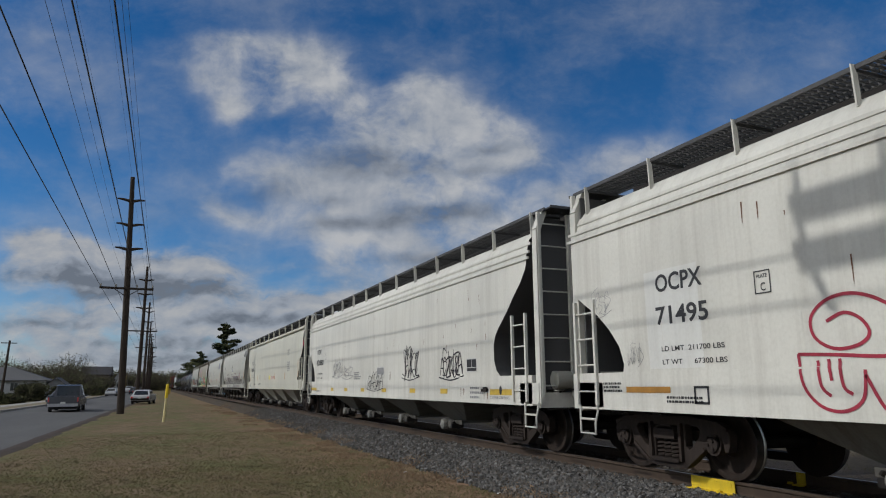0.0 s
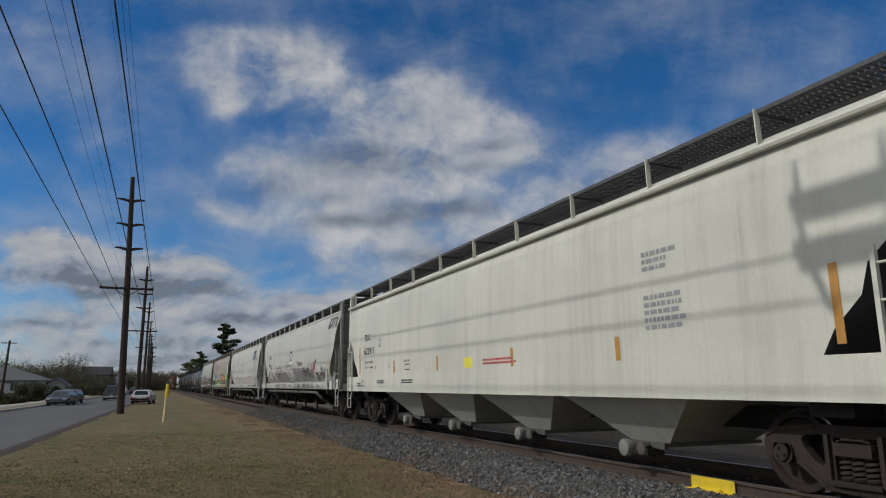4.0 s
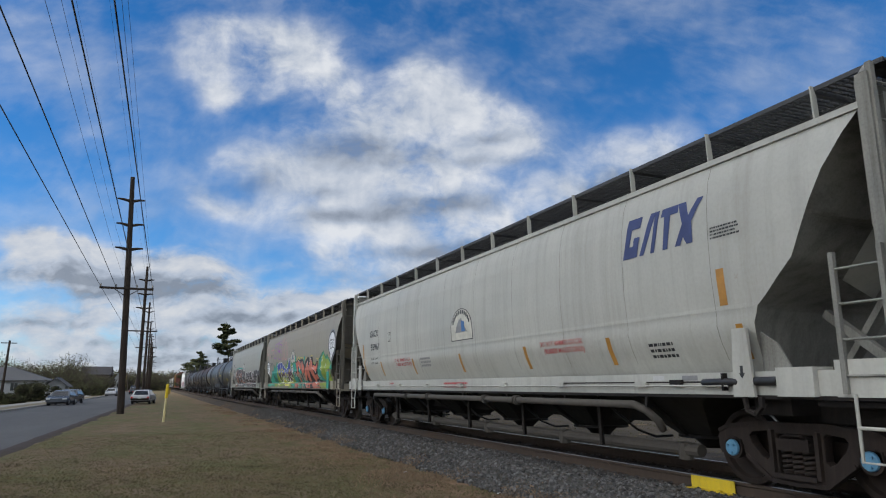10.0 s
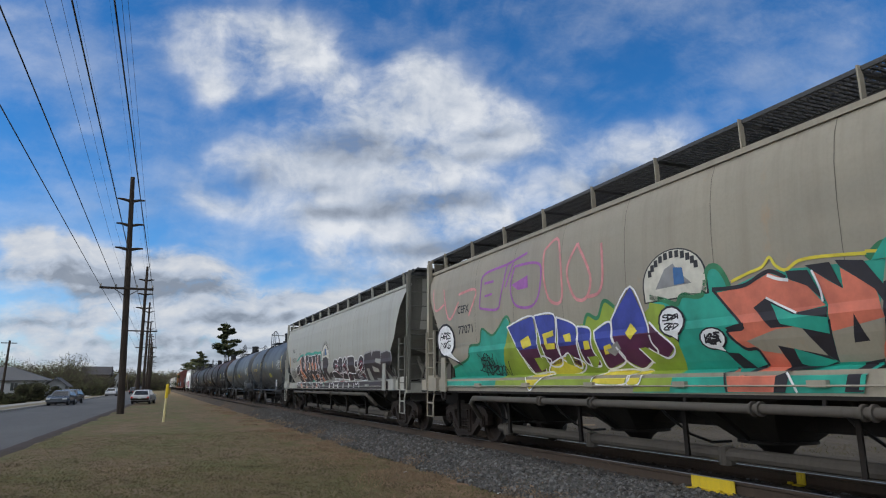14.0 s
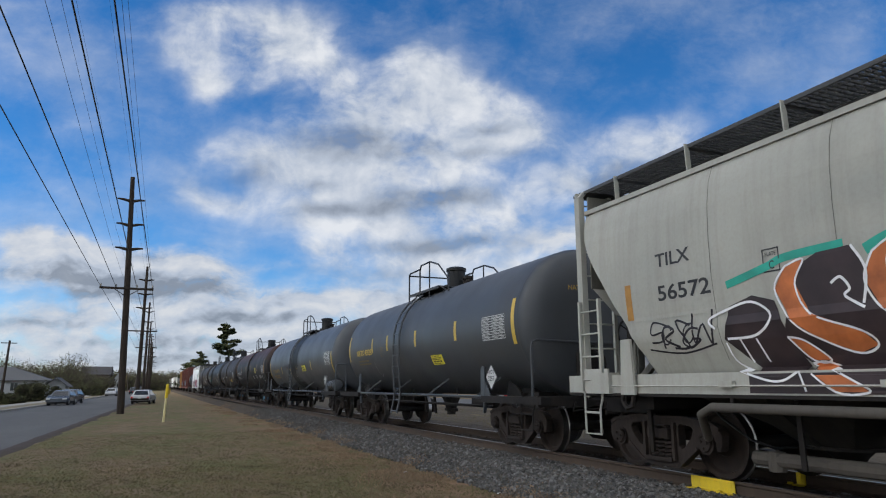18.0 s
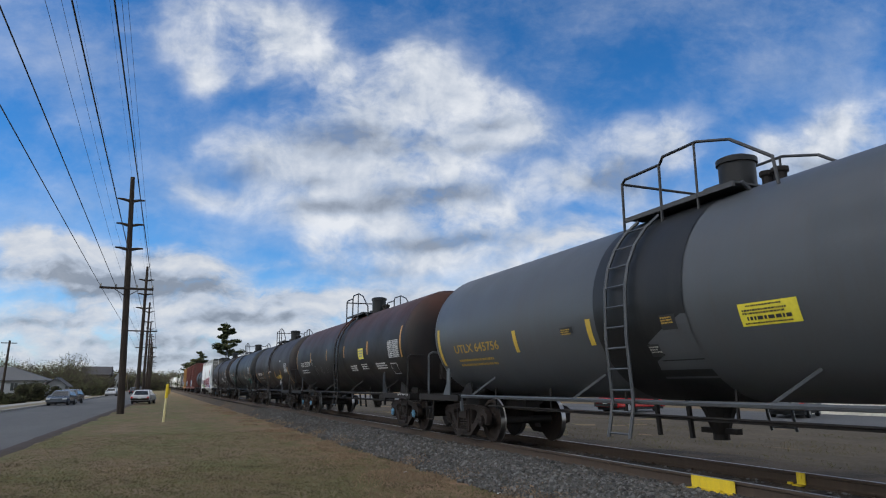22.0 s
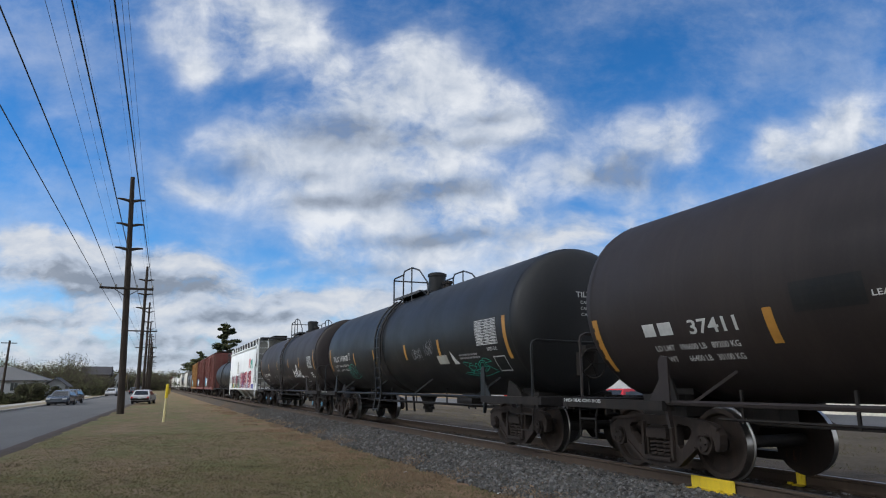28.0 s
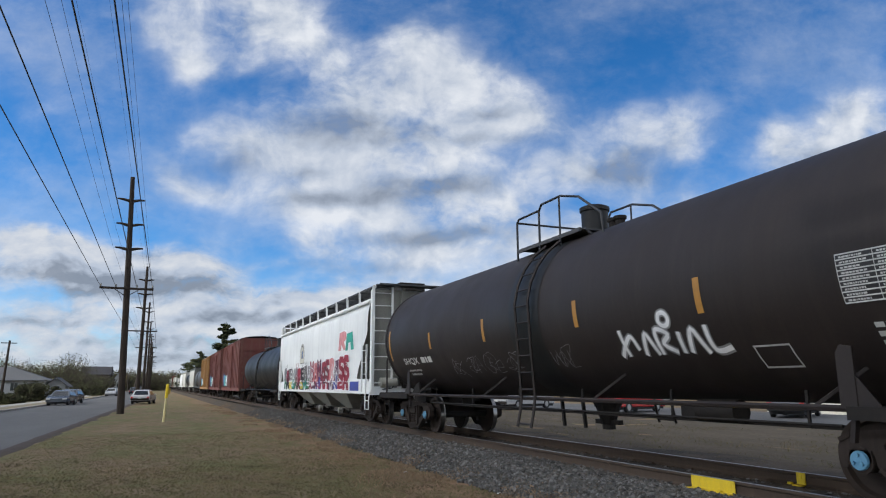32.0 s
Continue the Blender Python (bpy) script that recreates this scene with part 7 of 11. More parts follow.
# tan hopper with the large colour piece
car, sf, _ = F
sl = lambda z: 1.59 if z < 1.36 else sf(z)
polymark(car, [(-5.52, 1.95), (-5.68, 2.14), (-5.83, 2.3), (-5.97, 2.32), (-6.1, 2.41), (-6.23, 2.42), (-6.37, 2.51), (-6.51, 2.51), (-6.63, 2.56), (-6.72, 2.46), (-6.79, 2.42), (-6.89, 2.36), (-7.04, 2.3), (-7.14, 2.38), (-7.27, 2.38), (-7.33, 2.3), (-7.44, 2.27), (-7.51, 2.2), (-7.64, 2.17), (-7.72, 2.07), (-7.81, 2.02), (-7.92, 1.88), (-7.89, 1.83), (-7.59, 1.83), (-7.33, 1.37), (-5.33, 1.44), (-5.13, 1.62)], "sprayteal", sl, 0.0055, "graffiti_ground", "teal painted background of the piece")
polymark(car, [(-5.94, 1.92), (-6.09, 2.15), (-6.38, 2.37), (-6.62, 2.47), (-6.79, 2.33), (-7.02, 2.23), (-7.24, 2.29), (-7.42, 2.19), (-7.63, 2.06), (-7.34, 1.38), (-6.22, 1.42), (-5.97, 1.58)], "spraylime", sl, 0.008, "graffiti_ground", "lime painted cloud")
stroke(car, [(-5.52, 1.95), (-5.68, 2.14), (-5.83, 2.3), (-5.97, 2.32), (-6.1, 2.41), (-6.23, 2.42), (-6.37, 2.51), (-6.51, 2.51), (-6.63, 2.56), (-6.72, 2.46), (-6.79, 2.42), (-6.89, 2.36), (-7.04, 2.3), (-7.14, 2.38), (-7.27, 2.38), (-7.33, 2.3), (-7.44, 2.27), (-7.51, 2.2), (-7.64, 2.17), (-7.72, 2.07), (-7.81, 2.02), (-7.92, 1.88)], 0.07, "spraygreen", sl, 0.0095, "graffiti_outline")
stroke(car, [(-6.2, 2.34), (-6.44, 2.33), (-6.31, 2.16), (-6.2, 2.34)], 0.02, "spraywhite", sl, 0.0105, "graffiti_line")
stroke(car, [(-6.75, 1.91), (-6.95, 2.08), (-6.87, 1.77), (-6.75, 1.91)], 0.02, "spraywhite", sl, 0.0105, "graffiti_line")
stroke(car, [(-5.92, 1.88), (-6.12, 2.03), (-6.14, 1.84), (-5.92, 1.88)], 0.02, "spraywhite", sl, 0.0105, "graffiti_line")
stroke(car, [(-5.24, 1.71), (-5.52, 1.58), (-5.77, 1.49)], 0.02, "spraywhite", sl, 0.0105, "graffiti_line")
polymark(car, [(-2.66, 1.74), (-2.72, 2.14), (-3.2, 2.36), (-3.51, 2.46), (-3.85, 2.43), (-3.85, 2.25), (-4.16, 2.44), (-4.53, 2.43), (-4.61, 2.18), (-4.95, 2.07), (-5.29, 2.23), (-5.54, 2.22), (-5.42, 1.86), (-5.2, 1.61), (-5.31, 1.46), (-5.77, 1.41), (-6.31, 1.12), (-4.81, 1.12), (-2.78, 1.15)], "sprayblack", sl, 0.0105, "graffiti_ground", "black depth of the letters")
polymark(car, [(-2.88, 1.94), (-3.47, 2.29), (-3.65, 2), (-3.76, 1.83), (-3.6, 1.41), (-3.16, 1.4), (-3.2, 1.75), (-2.73, 1.46), (-2.48, 1.46)], "spraysalmon", sl, 0.013, "graffiti_letter")
polymark(car, [(-3.71, 2.04), (-4.21, 2.4), (-4.44, 2.15), (-4.36, 2.01), (-4.53, 1.42), (-4.4, 1.3), (-4.02, 1.82), (-3.83, 1.86)], "spraysalmon", sl, 0.013, "graffiti_letter")
polymark(car, [(-4.36, 1.99), (-4.65, 2.08), (-5.07, 2.01), (-5.42, 2.2), (-5.3, 1.89), (-5.01, 1.75), (-4.67, 1.87), (-4.56, 1.85), (-4.74, 1.66), (-5.14, 1.69), (-5.21, 1.51), (-4.83, 1.5), (-4.61, 1.41), (-5.07, 1.27), (-5.61, 1.32), (-5.5, 1.14), (-4.83, 1.12), (-4.32, 1.42)], "spraysalmon", sl, 0.013, "graffiti_letter")
polymark(car, [(-3.18, 1.37), (-4.36, 1.36), (-4.14, 1.12), (-3.4, 1.12)], "spraysalmon", sl, 0.013, "graffiti_fill")
polymark(car, [(-4.83, 1.35), (-6.03, 1.34), (-6.1, 1.12), (-4.81, 1.12)], "spraysalmon", sl, 0.0125, "graffiti_fill")
polymark(car, [(-2.52, 1.43), (-2.77, 1.42), (-3.17, 1.13), (-2.93, 1.13)], "sprayteal", sl, 0.013, "graffiti_fill")
polymark(car, [(-2.64, 2.35), (-2.81, 2.54), (-3, 2.48), (-3, 2.37)], "sprayteal", sl, 0.013, "graffiti_fill")
polymark(car, [(-4.67, 2.18), (-4.81, 2.23), (-4.91, 2.12), (-4.8, 2.08)], "spraylime", sl, 0.013, "graffiti_fill")
stroke(car, [(-3.09, 2.07), (-3.47, 2.28), (-3.54, 2.17)], 0.03, "spraywhite", sl, 0.0155, "graffiti_line")
stroke(car, [(-3.71, 2.04), (-4.2, 2.39), (-4.28, 2.21)], 0.03, "spraywhite", sl, 0.0155, "graffiti_line")
stroke(car, [(-4.33, 1.99), (-4.75, 1.9), (-5.01, 1.76), (-5.12, 1.9)], 0.03, "spraywhite", sl, 0.0155, "graffiti_line")
stroke(car, [(-4.97, 1.41), (-5.55, 1.31), (-5.63, 1.35)], 0.03, "spraywhite", sl, 0.0155, "graffiti_line")
stroke(car, [(-3.12, 1.39), (-3.56, 1.15)], 0.03, "spraywhite", sl, 0.0155, "graffiti_line")
stroke(car, [(-4.53, 1.42), (-4.81, 1.12)], 0.03, "sprayblack", sl, 0.0155, "graffiti_line")
stroke(car, [(-2.6, 2.45), (-3.1, 2.38), (-3.36, 2.45)], 0.03, "sprayyellow", sl, 0.009, "graffiti_outline")
stroke(car, [(-4.14, 2.44), (-4.38, 2.49), (-4.55, 2.46)], 0.03, "sprayyellow", sl, 0.009, "graffiti_outline")
stroke(car, [(-5.31, 2.32), (-5.57, 2.26), (-5.55, 1.95)], 0.03, "sprayyellow", sl, 0.009, "graffiti_outline")
for y0, y1, m_ in ((-2.65, -4.6, "spraysalmon"), (-4.9, -5.6, "sprayteal"), (-5.6, -7.4, "spraylime")):
    patch(car, y0, y1, 1.12, 1.33, m_, lambda z: 1.585, 0.006, "graffiti_fill")
patch(car, -7.55, -7.95, 1.12, 1.75, "sprayteal", lambda z: 1.685, 0.003, "graffiti_fill")
def below(pts, zc):
    """The part of a shape under the height zc."""
    out = []
    for (y0, z0), (y1, z1) in zip(pts, pts[1:] + pts[:1]):
        if z0 <= zc:
            out.append((y0, z0))
        if (z0 - zc) * (z1 - zc) < 0:
            k = (zc - z0) / (z1 - z0)
            out.append((y0 + (y1 - y0) * k, zc))
    return out


def letter(pts):
    polymark(car, pts, "sprayblue", sl, 0.0115, "graffiti_letter")
    mid = min(z for y, z in pts) * 0.58 + max(z for y, z in pts) * 0.42
    polymark(car, below(pts, mid), "sprayplum", sl, 0.0135, "graffiti_fill")
    stroke(car, pts + pts[:1], 0.03, "spraywhite", sl, 0.0155, "graffiti_outline")


def bubble(y, z, ry, rz, tail, seed):
    for k, m_, o_ in ((1.16, "sprayblack", 0.018), (1.0, "spraywhite", 0.020)):
        pts = [(y + ry * k * math.cos(a * math.pi / 7), z + rz * k * math.sin(a * math.pi / 7)) for a in range(14)]
        polymark(car, pts, m_, sf, o_, "speech_bubble")
        ty, tz = y + (tail[0] - y) * k, z + (tail[1] - z) * k
        polymark(car, [(y + ry * 0.3, z - rz * 0.85), (y - ry * 0.5, z - rz * 0.75), (ty, tz)], m_, sf, o_ + 0.0005, "speech_bubble")
    for q in (0.12, -0.5):
        tag(car, y + ry * 0.62, y - ry * 0.5, z + rz * q, z + rz * (q + 0.4), "sprayblack", lambda h: sf(h) + 0.016, 0.03, 4, seed + int(q * 10))


# painted grounds: teal, lime, teal
polymark(car, [(7.85, 1.18), (7.37, 1.62), (6.51, 1.78), (6.38, 2.03), (5.89, 2.06), (5.72, 2.35), (5.25, 2.19), (4.66, 2.5), (4.5, 2.35), (5.09, 1.18)], "sprayteal", sl, 0.005, "graffiti_ground", "teal painted background of the piece")
polymark(car, [(5.21, 1.18), (4.54, 2.37), (3.7, 2.19), (2.1, 2.15), (1.98, 2.29), (1.73, 2.21), (1.53, 2.45), (1.29, 2.33), (1.09, 2), (0.51, 2.25), (0.86, 1.19)], "spraylime", sl, 0.006, "graffiti_ground", "lime painted background of the piece")
polymark(car, [(0.98, 1.11), (0.51, 2.36), (0.23, 2.3), (0.01, 2.22), (-0.12, 2.33), (-0.45, 2.29), (-0.58, 2.58), (-0.72, 2.61), (-0.83, 2.51), (-0.91, 2.32), (-1.45, 2.44), (-1.94, 2.4), (-2.78, 2.35), (-2.41, 1.13)], "sprayteal", sl, 0.005, "graffiti_ground", "teal painted background of the piece")
polymark(car, [(0.98, 1.12), (0.52, 2.31), (0.24, 2.25), (0.08, 1.89), (0.08, 1.51), (0.24, 1.13)], "spraylime", sl, 0.0065, "graffiti_ground")
stroke(car, [(7.45, 1.6), (6.51, 1.78), (6.38, 2.03), (5.89, 2.06), (5.72, 2.35), (5.25, 2.19), (4.66, 2.5), (4.49, 2.37)], 0.05, "spraygreen", sl, 0.008, "graffiti_outline")
stroke(car, [(2.11, 2.13), (1.98, 2.29), (1.73, 2.21), (1.53, 2.45), (1.29, 2.33)], 0.06, "spraygreen", sl, 0.008, "graffiti_outline")
stroke(car, [(0.5, 2.38), (0.23, 2.31), (0.01, 2.23), (-0.12, 2.33), (-0.46, 2.3), (-0.58, 2.58), (-0.72, 2.61), (-0.83, 2.51), (-0.9, 2.34)], 0.07, "spraygreen", sl, 0.008, "graffiti_outline")
stroke(car, [(-0.94, 2.39), (-1.19, 2.45), (-1.4, 2.49), (-1.51, 2.58), (-1.58, 2.48), (-1.7, 2.41), (-1.87, 2.48), (-2.13, 2.48), (-2.61, 2.43)], 0.035, "sprayyellow", sl, 0.008, "graffiti_outline")
stroke(car, [(-2.61, 2.38), (-2.74, 2.48), (-2.81, 2.49)], 0.07, "spraygreen", sl, 0.008, "graffiti_outline")
# six leaning letters, blue above and maroon below, rimmed in white, with yellow counters
letter([(4.62, 2.3), (3.65, 2.42), (3.56, 1.93), (3.53, 1.46), (4, 1.43), (4.2, 1.76)])
letter([(3.59, 2.42), (2.94, 2.38), (2.95, 1.93), (2.91, 1.57), (3.3, 1.55), (3.43, 1.92)])
letter([(2.87, 2.33), (2.34, 2.15), (2.34, 1.86), (2.4, 1.49), (2.65, 1.56), (2.87, 1.65), (2.88, 1.97)])
letter([(2.29, 2.13), (1.95, 2.06), (1.96, 1.76), (1.88, 1.51), (2.22, 1.54), (2.29, 1.78)])
letter([(1.86, 2.02), (1.44, 2.13), (1.42, 1.84), (1.25, 1.56), (1.72, 1.45), (1.79, 1.68)])
letter([(1.4, 2.15), (0.88, 2.58), (0.61, 2.03), (0.58, 1.79), (0.52, 1.63), (0.95, 1.43), (1.25, 1.56), (1.39, 1.84)])
polymark(car, [(4.16, 2.01), (3.85, 2.09), (3.74, 1.91), (4.06, 1.86)], "sprayyellow", sl, 0.0165, "graffiti_fill")
polymark(car, [(3.37, 2.08), (3.01, 2.12), (3.01, 2.03), (3.25, 2), (3.21, 1.91), (2.97, 1.9), (3, 1.81), (3.27, 1.81)], "sprayyellow", sl, 0.0165, "graffiti_fill")
polymark(car, [(2.73, 2.02), (2.51, 2.04), (2.47, 1.9), (2.65, 1.91)], "sprayyellow", sl, 0.0165, "graffiti_fill")
polymark(car, [(2.15, 1.88), (2, 1.89), (2.01, 1.76), (2.17, 1.75)], "sprayyellow", sl, 0.0165, "graffiti_fill")
polymark(car, [(1.66, 1.78), (1.48, 1.81), (1.47, 1.75), (1.59, 1.73), (1.57, 1.67), (1.68, 1.66)], "sprayyellow", sl, 0.0165, "graffiti_fill")
polymark(car, [(1.09, 1.94), (0.96, 2.07), (0.83, 1.95), (1, 1.84)], "sprayyellow", sl, 0.0165, "graffiti_fill")
polymark(car, [(3.99, 1.4), (3.29, 1.43), (3.63, 1.23), (3.85, 1.13)], "sprayyellow", sl, 0.0135, "graffiti_fill")
stroke(car, [(3.99, 1.4), (3.29, 1.43), (3.63, 1.23), (3.85, 1.13), (3.99, 1.4)], 0.025, "spraywhite", sl, 0.0155, "graffiti_line")
polymark(car, [(1.78, 1.42), (1.06, 1.42), (1.17, 1.22), (1.93, 1.24)], "sprayyellow", sl, 0.0135, "graffiti_fill")
stroke(car, [(1.78, 1.42), (1.06, 1.42), (1.17, 1.22), (1.93, 1.24), (1.78, 1.42)], 0.025, "spraywhite", sl, 0.0155, "graffiti_line")
polymark(car, [(1.02, 1.41), (0.76, 1.41), (0.85, 1.22), (1.1, 1.22)], "sprayyellow", sl, 0.0135, "graffiti_fill")
stroke(car, [(1.02, 1.41), (0.76, 1.41), (0.85, 1.22), (1.1, 1.22), (1.02, 1.41)], 0.025, "spraywhite", sl, 0.0155, "graffiti_line")
polymark(car, [(3.27, 1.58), (2.74, 1.68), (2.28, 1.55), (2.55, 1.4), (3.45, 1.39)], "sprayyellow", sl, 0.0135, "graffiti_fill")
stroke(car, [(3.27, 1.58), (2.74, 1.68), (2.28, 1.55), (2.55, 1.4), (3.45, 1.39), (3.27, 1.58)], 0.025, "spraywhite", sl, 0.0155, "graffiti_line")
polymark(car, [(0.57, 2.05), (0.43, 1.93), (0.17, 1.69), (0.37, 1.56), (0.67, 1.7)], "sprayplum", sf, 0.0145, "graffiti_fill")
stroke(car, [(0.57, 2.05), (0.43, 1.93), (0.17, 1.69), (0.37, 1.56), (0.67, 1.7)], 0.03, "spraywhite", sf, 0.0165, "graffiti_outline")
# notches of the letters
polymark(car, [(3.76, 1.68), (3.53, 1.69), (3.33, 1.57), (3.52, 1.49), (3.7, 1.46)], "spraylime", sl, 0.0168, "graffiti_fill")
polymark(car, [(2.78, 1.66), (2.62, 1.72), (2.53, 1.66), (2.58, 1.51), (2.78, 1.56)], "spraylime", sl, 0.0168, "graffiti_fill")
polymark(car, [(2.16, 1.64), (1.91, 1.65), (1.87, 1.59), (2, 1.48), (2.11, 1.49)], "spraylime", sl, 0.0168, "graffiti_fill")
polymark(car, [(0.86, 1.71), (0.72, 1.72), (0.42, 1.56), (0.39, 1.46), (0.66, 1.5)], "spraylime", sl, 0.0168, "graffiti_fill")
polymark(car, [(1.63, 1.72), (1.3, 1.84), (1.26, 1.73), (1.46, 1.63)], "spraydust", sl, 0.0166, "graffiti_fill")
stroke(car, [(4.15, 1.72), (3.96, 1.43)], 0.03, "spraywhite", sl, 0.018, "graffiti_line")
stroke(car, [(3.49, 1.72), (3.23, 1.64), (3.34, 1.55)], 0.03, "spraywhite", sl, 0.018, "graffiti_line")
stroke(car, [(2.83, 1.67), (2.63, 1.72), (2.59, 1.51)], 0.025, "spraywhite", sl, 0.018, "graffiti_line")
stroke(car, [(2.15, 1.65), (2.12, 1.49)], 0.025, "spraywhite", sl, 0.018, "graffiti_line")
stroke(car, [(0.86, 1.71), (0.66, 1.5)], 0.025, "spraywhite", sl, 0.018, "graffiti_line")
# large salmon letters with black depth
polymark(car, [(-0.69, 2.29), (-1.16, 2.31), (-1.48, 2.41), (-1.71, 2.31), (-1.93, 2.21), (-2.1, 1.99), (-1.74, 1.95), (-1.4, 2.15), (-1.21, 2.06), (-1.41, 1.83), (-1.77, 1.81), (-1.96, 1.5), (-1.41, 1.63), (-1.47, 1.43), (-1.39, 1.13), (-0.75, 1.13), (-0.74, 1.41), (-0.95, 1.31), (-1.19, 1.42), (-1.13, 1.59), (-0.95, 1.62), (-0.78, 1.82), (-1.04, 1.85)], "spraysalmon", sl, 0.0115, "graffiti_letter")
polymark(car, [(-2.01, 2.36), (-2.2, 2.21), (-2.32, 2.13), (-2.32, 2.34), (-2.64, 2.09), (-2.68, 1.82), (-2.51, 1.43), (-2.05, 1.43), (-2.11, 1.73), (-2.13, 1.99)], "spraysalmon", sl, 0.0115, "graffiti_letter")
polymark(car, [(-1.02, 1.7), (-1.46, 1.8), (-1.77, 1.81), (-1.96, 1.5), (-1.41, 1.63), (-1.43, 1.54), (-1.19, 1.58)], "tan", sl, 0.0135, "graffiti_fill")
polymark(car, [(-2.11, 1.73), (-2.68, 1.82), (-2.51, 1.43), (-2.05, 1.43)], "tan", sl, 0.0135, "graffiti_fill")
polymark(car, [(-1.21, 2.06), (-1.4, 2.15), (-1.74, 1.95), (-2.12, 1.98), (-2.08, 1.7), (-1.77, 1.81), (-1.4, 1.82)], "sprayblack", sl, 0.0145, "graffiti_fill")
polymark(car, [(-1.77, 1.81), (-2.13, 1.85), (-2.05, 1.43), (-1.96, 1.5)], "sprayblack", sl, 0.0145, "graffiti_fill")
polymark(car, [(-1.41, 1.63), (-1.96, 1.5), (-2.05, 1.42), (-1.62, 1.35), (-1.54, 1.13), (-1.39, 1.13), (-1.47, 1.43)], "sprayblack", sl, 0.0145, "graffiti_fill")
polymark(car, [(-1.94, 2.42), (-2.22, 2.41), (-2.32, 2.13), (-2.01, 2.36)], "sprayblack", sl, 0.0145, "graffiti_fill")
polymark(car, [(-2.28, 2.42), (-2.57, 2.37), (-2.73, 2.11), (-2.71, 1.94), (-2.63, 2.09), (-2.32, 2.35)], "sprayblack", sl, 0.0145, "graffiti_fill")
polymark(car, [(-2.39, 1.88), (-2.46, 1.62), (-2.3, 1.61)], "sprayblack", sl, 0.0145, "graffiti_fill")
polymark(car, [(-2.31, 1.42), (-2.52, 1.45), (-2.41, 1.14), (-2.22, 1.14)], "sprayblack", sl, 0.0145, "graffiti_fill")
polymark(car, [(-0.76, 1.87), (-1.05, 1.91), (-1.03, 1.84), (-0.81, 1.82)], "sprayblack", sl, 0.0145, "graffiti_fill")
polymark(car, [(-0.66, 1.59), (-0.84, 1.57), (-1.01, 1.4), (-1.19, 1.44), (-1.02, 1.31), (-0.82, 1.37)], "sprayblack", sl, 0.0145, "graffiti_fill")
polymark(car, [(-1.7, 2.4), (-1.96, 2.37), (-2.11, 2.02), (-1.93, 2.21), (-1.72, 2.31)], "sprayblack", sl, 0.0145, "graffiti_fill")
polymark(car, [(-1.45, 2.08), (-1.71, 1.94), (-2.11, 1.87), (-2.08, 1.71), (-1.54, 1.85)], "sprayteal", sl, 0.0165, "graffiti_fill")
polymark(car, [(-1.6, 1.59), (-2.04, 1.44), (-1.78, 1.37), (-1.61, 1.43)], "sprayteal", sl, 0.0165, "graffiti_fill")
polymark(car, [(-2.44, 1.41), (-2.5, 1.42), (-2.42, 1.16), (-2.37, 1.16)], "sprayteal", sl, 0.0165, "graffiti_fill")
stroke(car, [(-0.64, 2.34), (-0.91, 2.32), (-1.16, 2.33), (-1.48, 2.43), (-1.69, 2.33)], 0.045, "sprayblack", sl, 0.0165, "graffiti_outline")
stroke(car, [(-0.65, 2.33), (-0.86, 2.07), (-1.03, 1.85), (-0.78, 1.82), (-0.96, 1.62), (-1.13, 1.6), (-1.19, 1.42)], 0.035, "sprayblack", sl, 0.0165, "graffiti_outline")
stroke(car, [(-1.4, 2.15), (-1.57, 2.05), (-1.76, 1.95)], 0.025, "spraywhite", sl, 0.018, "graffiti_line")
stroke(car, [(-2.01, 2.36), (-2.07, 2.17), (-2.08, 2.03)], 0.025, "spraywhite", sl, 0.018, "graffiti_line")
stroke(car, [(-1.46, 2.39), (-1.59, 2.33), (-1.72, 2.3)], 0.035, "spraywhite", sl, 0.018, "graffiti_line")
stroke(car, [(-0.74, 1.41), (-0.72, 1.23), (-0.74, 1.13)], 0.03, "sprayblack", sl, 0.018, "graffiti_line")
stroke(car, [(-1.59, 1.34), (-1.69, 1.13)], 0.03, "spraywhite", sl, 0.018, "graffiti_line")
# older faded letters above
stroke(car, [(5.79, 2.78), (5.74, 3.11), (5.61, 3.46), (4.6, 3.52), (3.86, 3.61)], 0.05, "sprayviolet", sf, 0.006, "graffiti_line")
stroke(car, [(4.6, 3.52), (4.85, 2.9), (5.02, 2.68), (5.79, 2.78)], 0.05, "sprayviolet", sf, 0.006, "graffiti_line")
stroke(car, [(5.58, 3.27), (5.16, 3.26)], 0.05, "sprayviolet", sf, 0.006, "graffiti_line")
stroke(car, [(5.55, 3), (5.21, 3.01)], 0.05, "sprayviolet", sf, 0.006, "graffiti_line")
stroke(car, [(4.64, 3.07), (4.42, 3.42), (4.35, 3.5)], 0.05, "sprayviolet", sf, 0.006, "graffiti_line")
stroke(car, [(4.28, 3.42), (4.44, 3.04), (4.26, 2.69), (3.72, 2.59), (3.41, 2.77), (3.32, 3.24), (3.62, 3.38), (4.28, 3.42)], 0.05, "sprayviolet", sf, 0.006, "graffiti_line")
polymark(car, [(4.4, 3.08), (3.79, 3.18), (3.77, 2.95), (4.14, 2.95)], "sprayviolet", sf, 0.0065, "graffiti_fill")
stroke(car, [(3.23, 3.54), (3.23, 3.1), (3.05, 2.64), (2.66, 2.64), (2.79, 3.63), (3.23, 3.54)], 0.055, "spraypink", sf, 0.006, "graffiti_line")
stroke(car, [(2.19, 3.46), (2.49, 3.07), (2.3, 2.6), (1.97, 2.55), (1.84, 2.89), (2.19, 3.46)], 0.055, "spraypink", sf, 0.006, "graffiti_line")
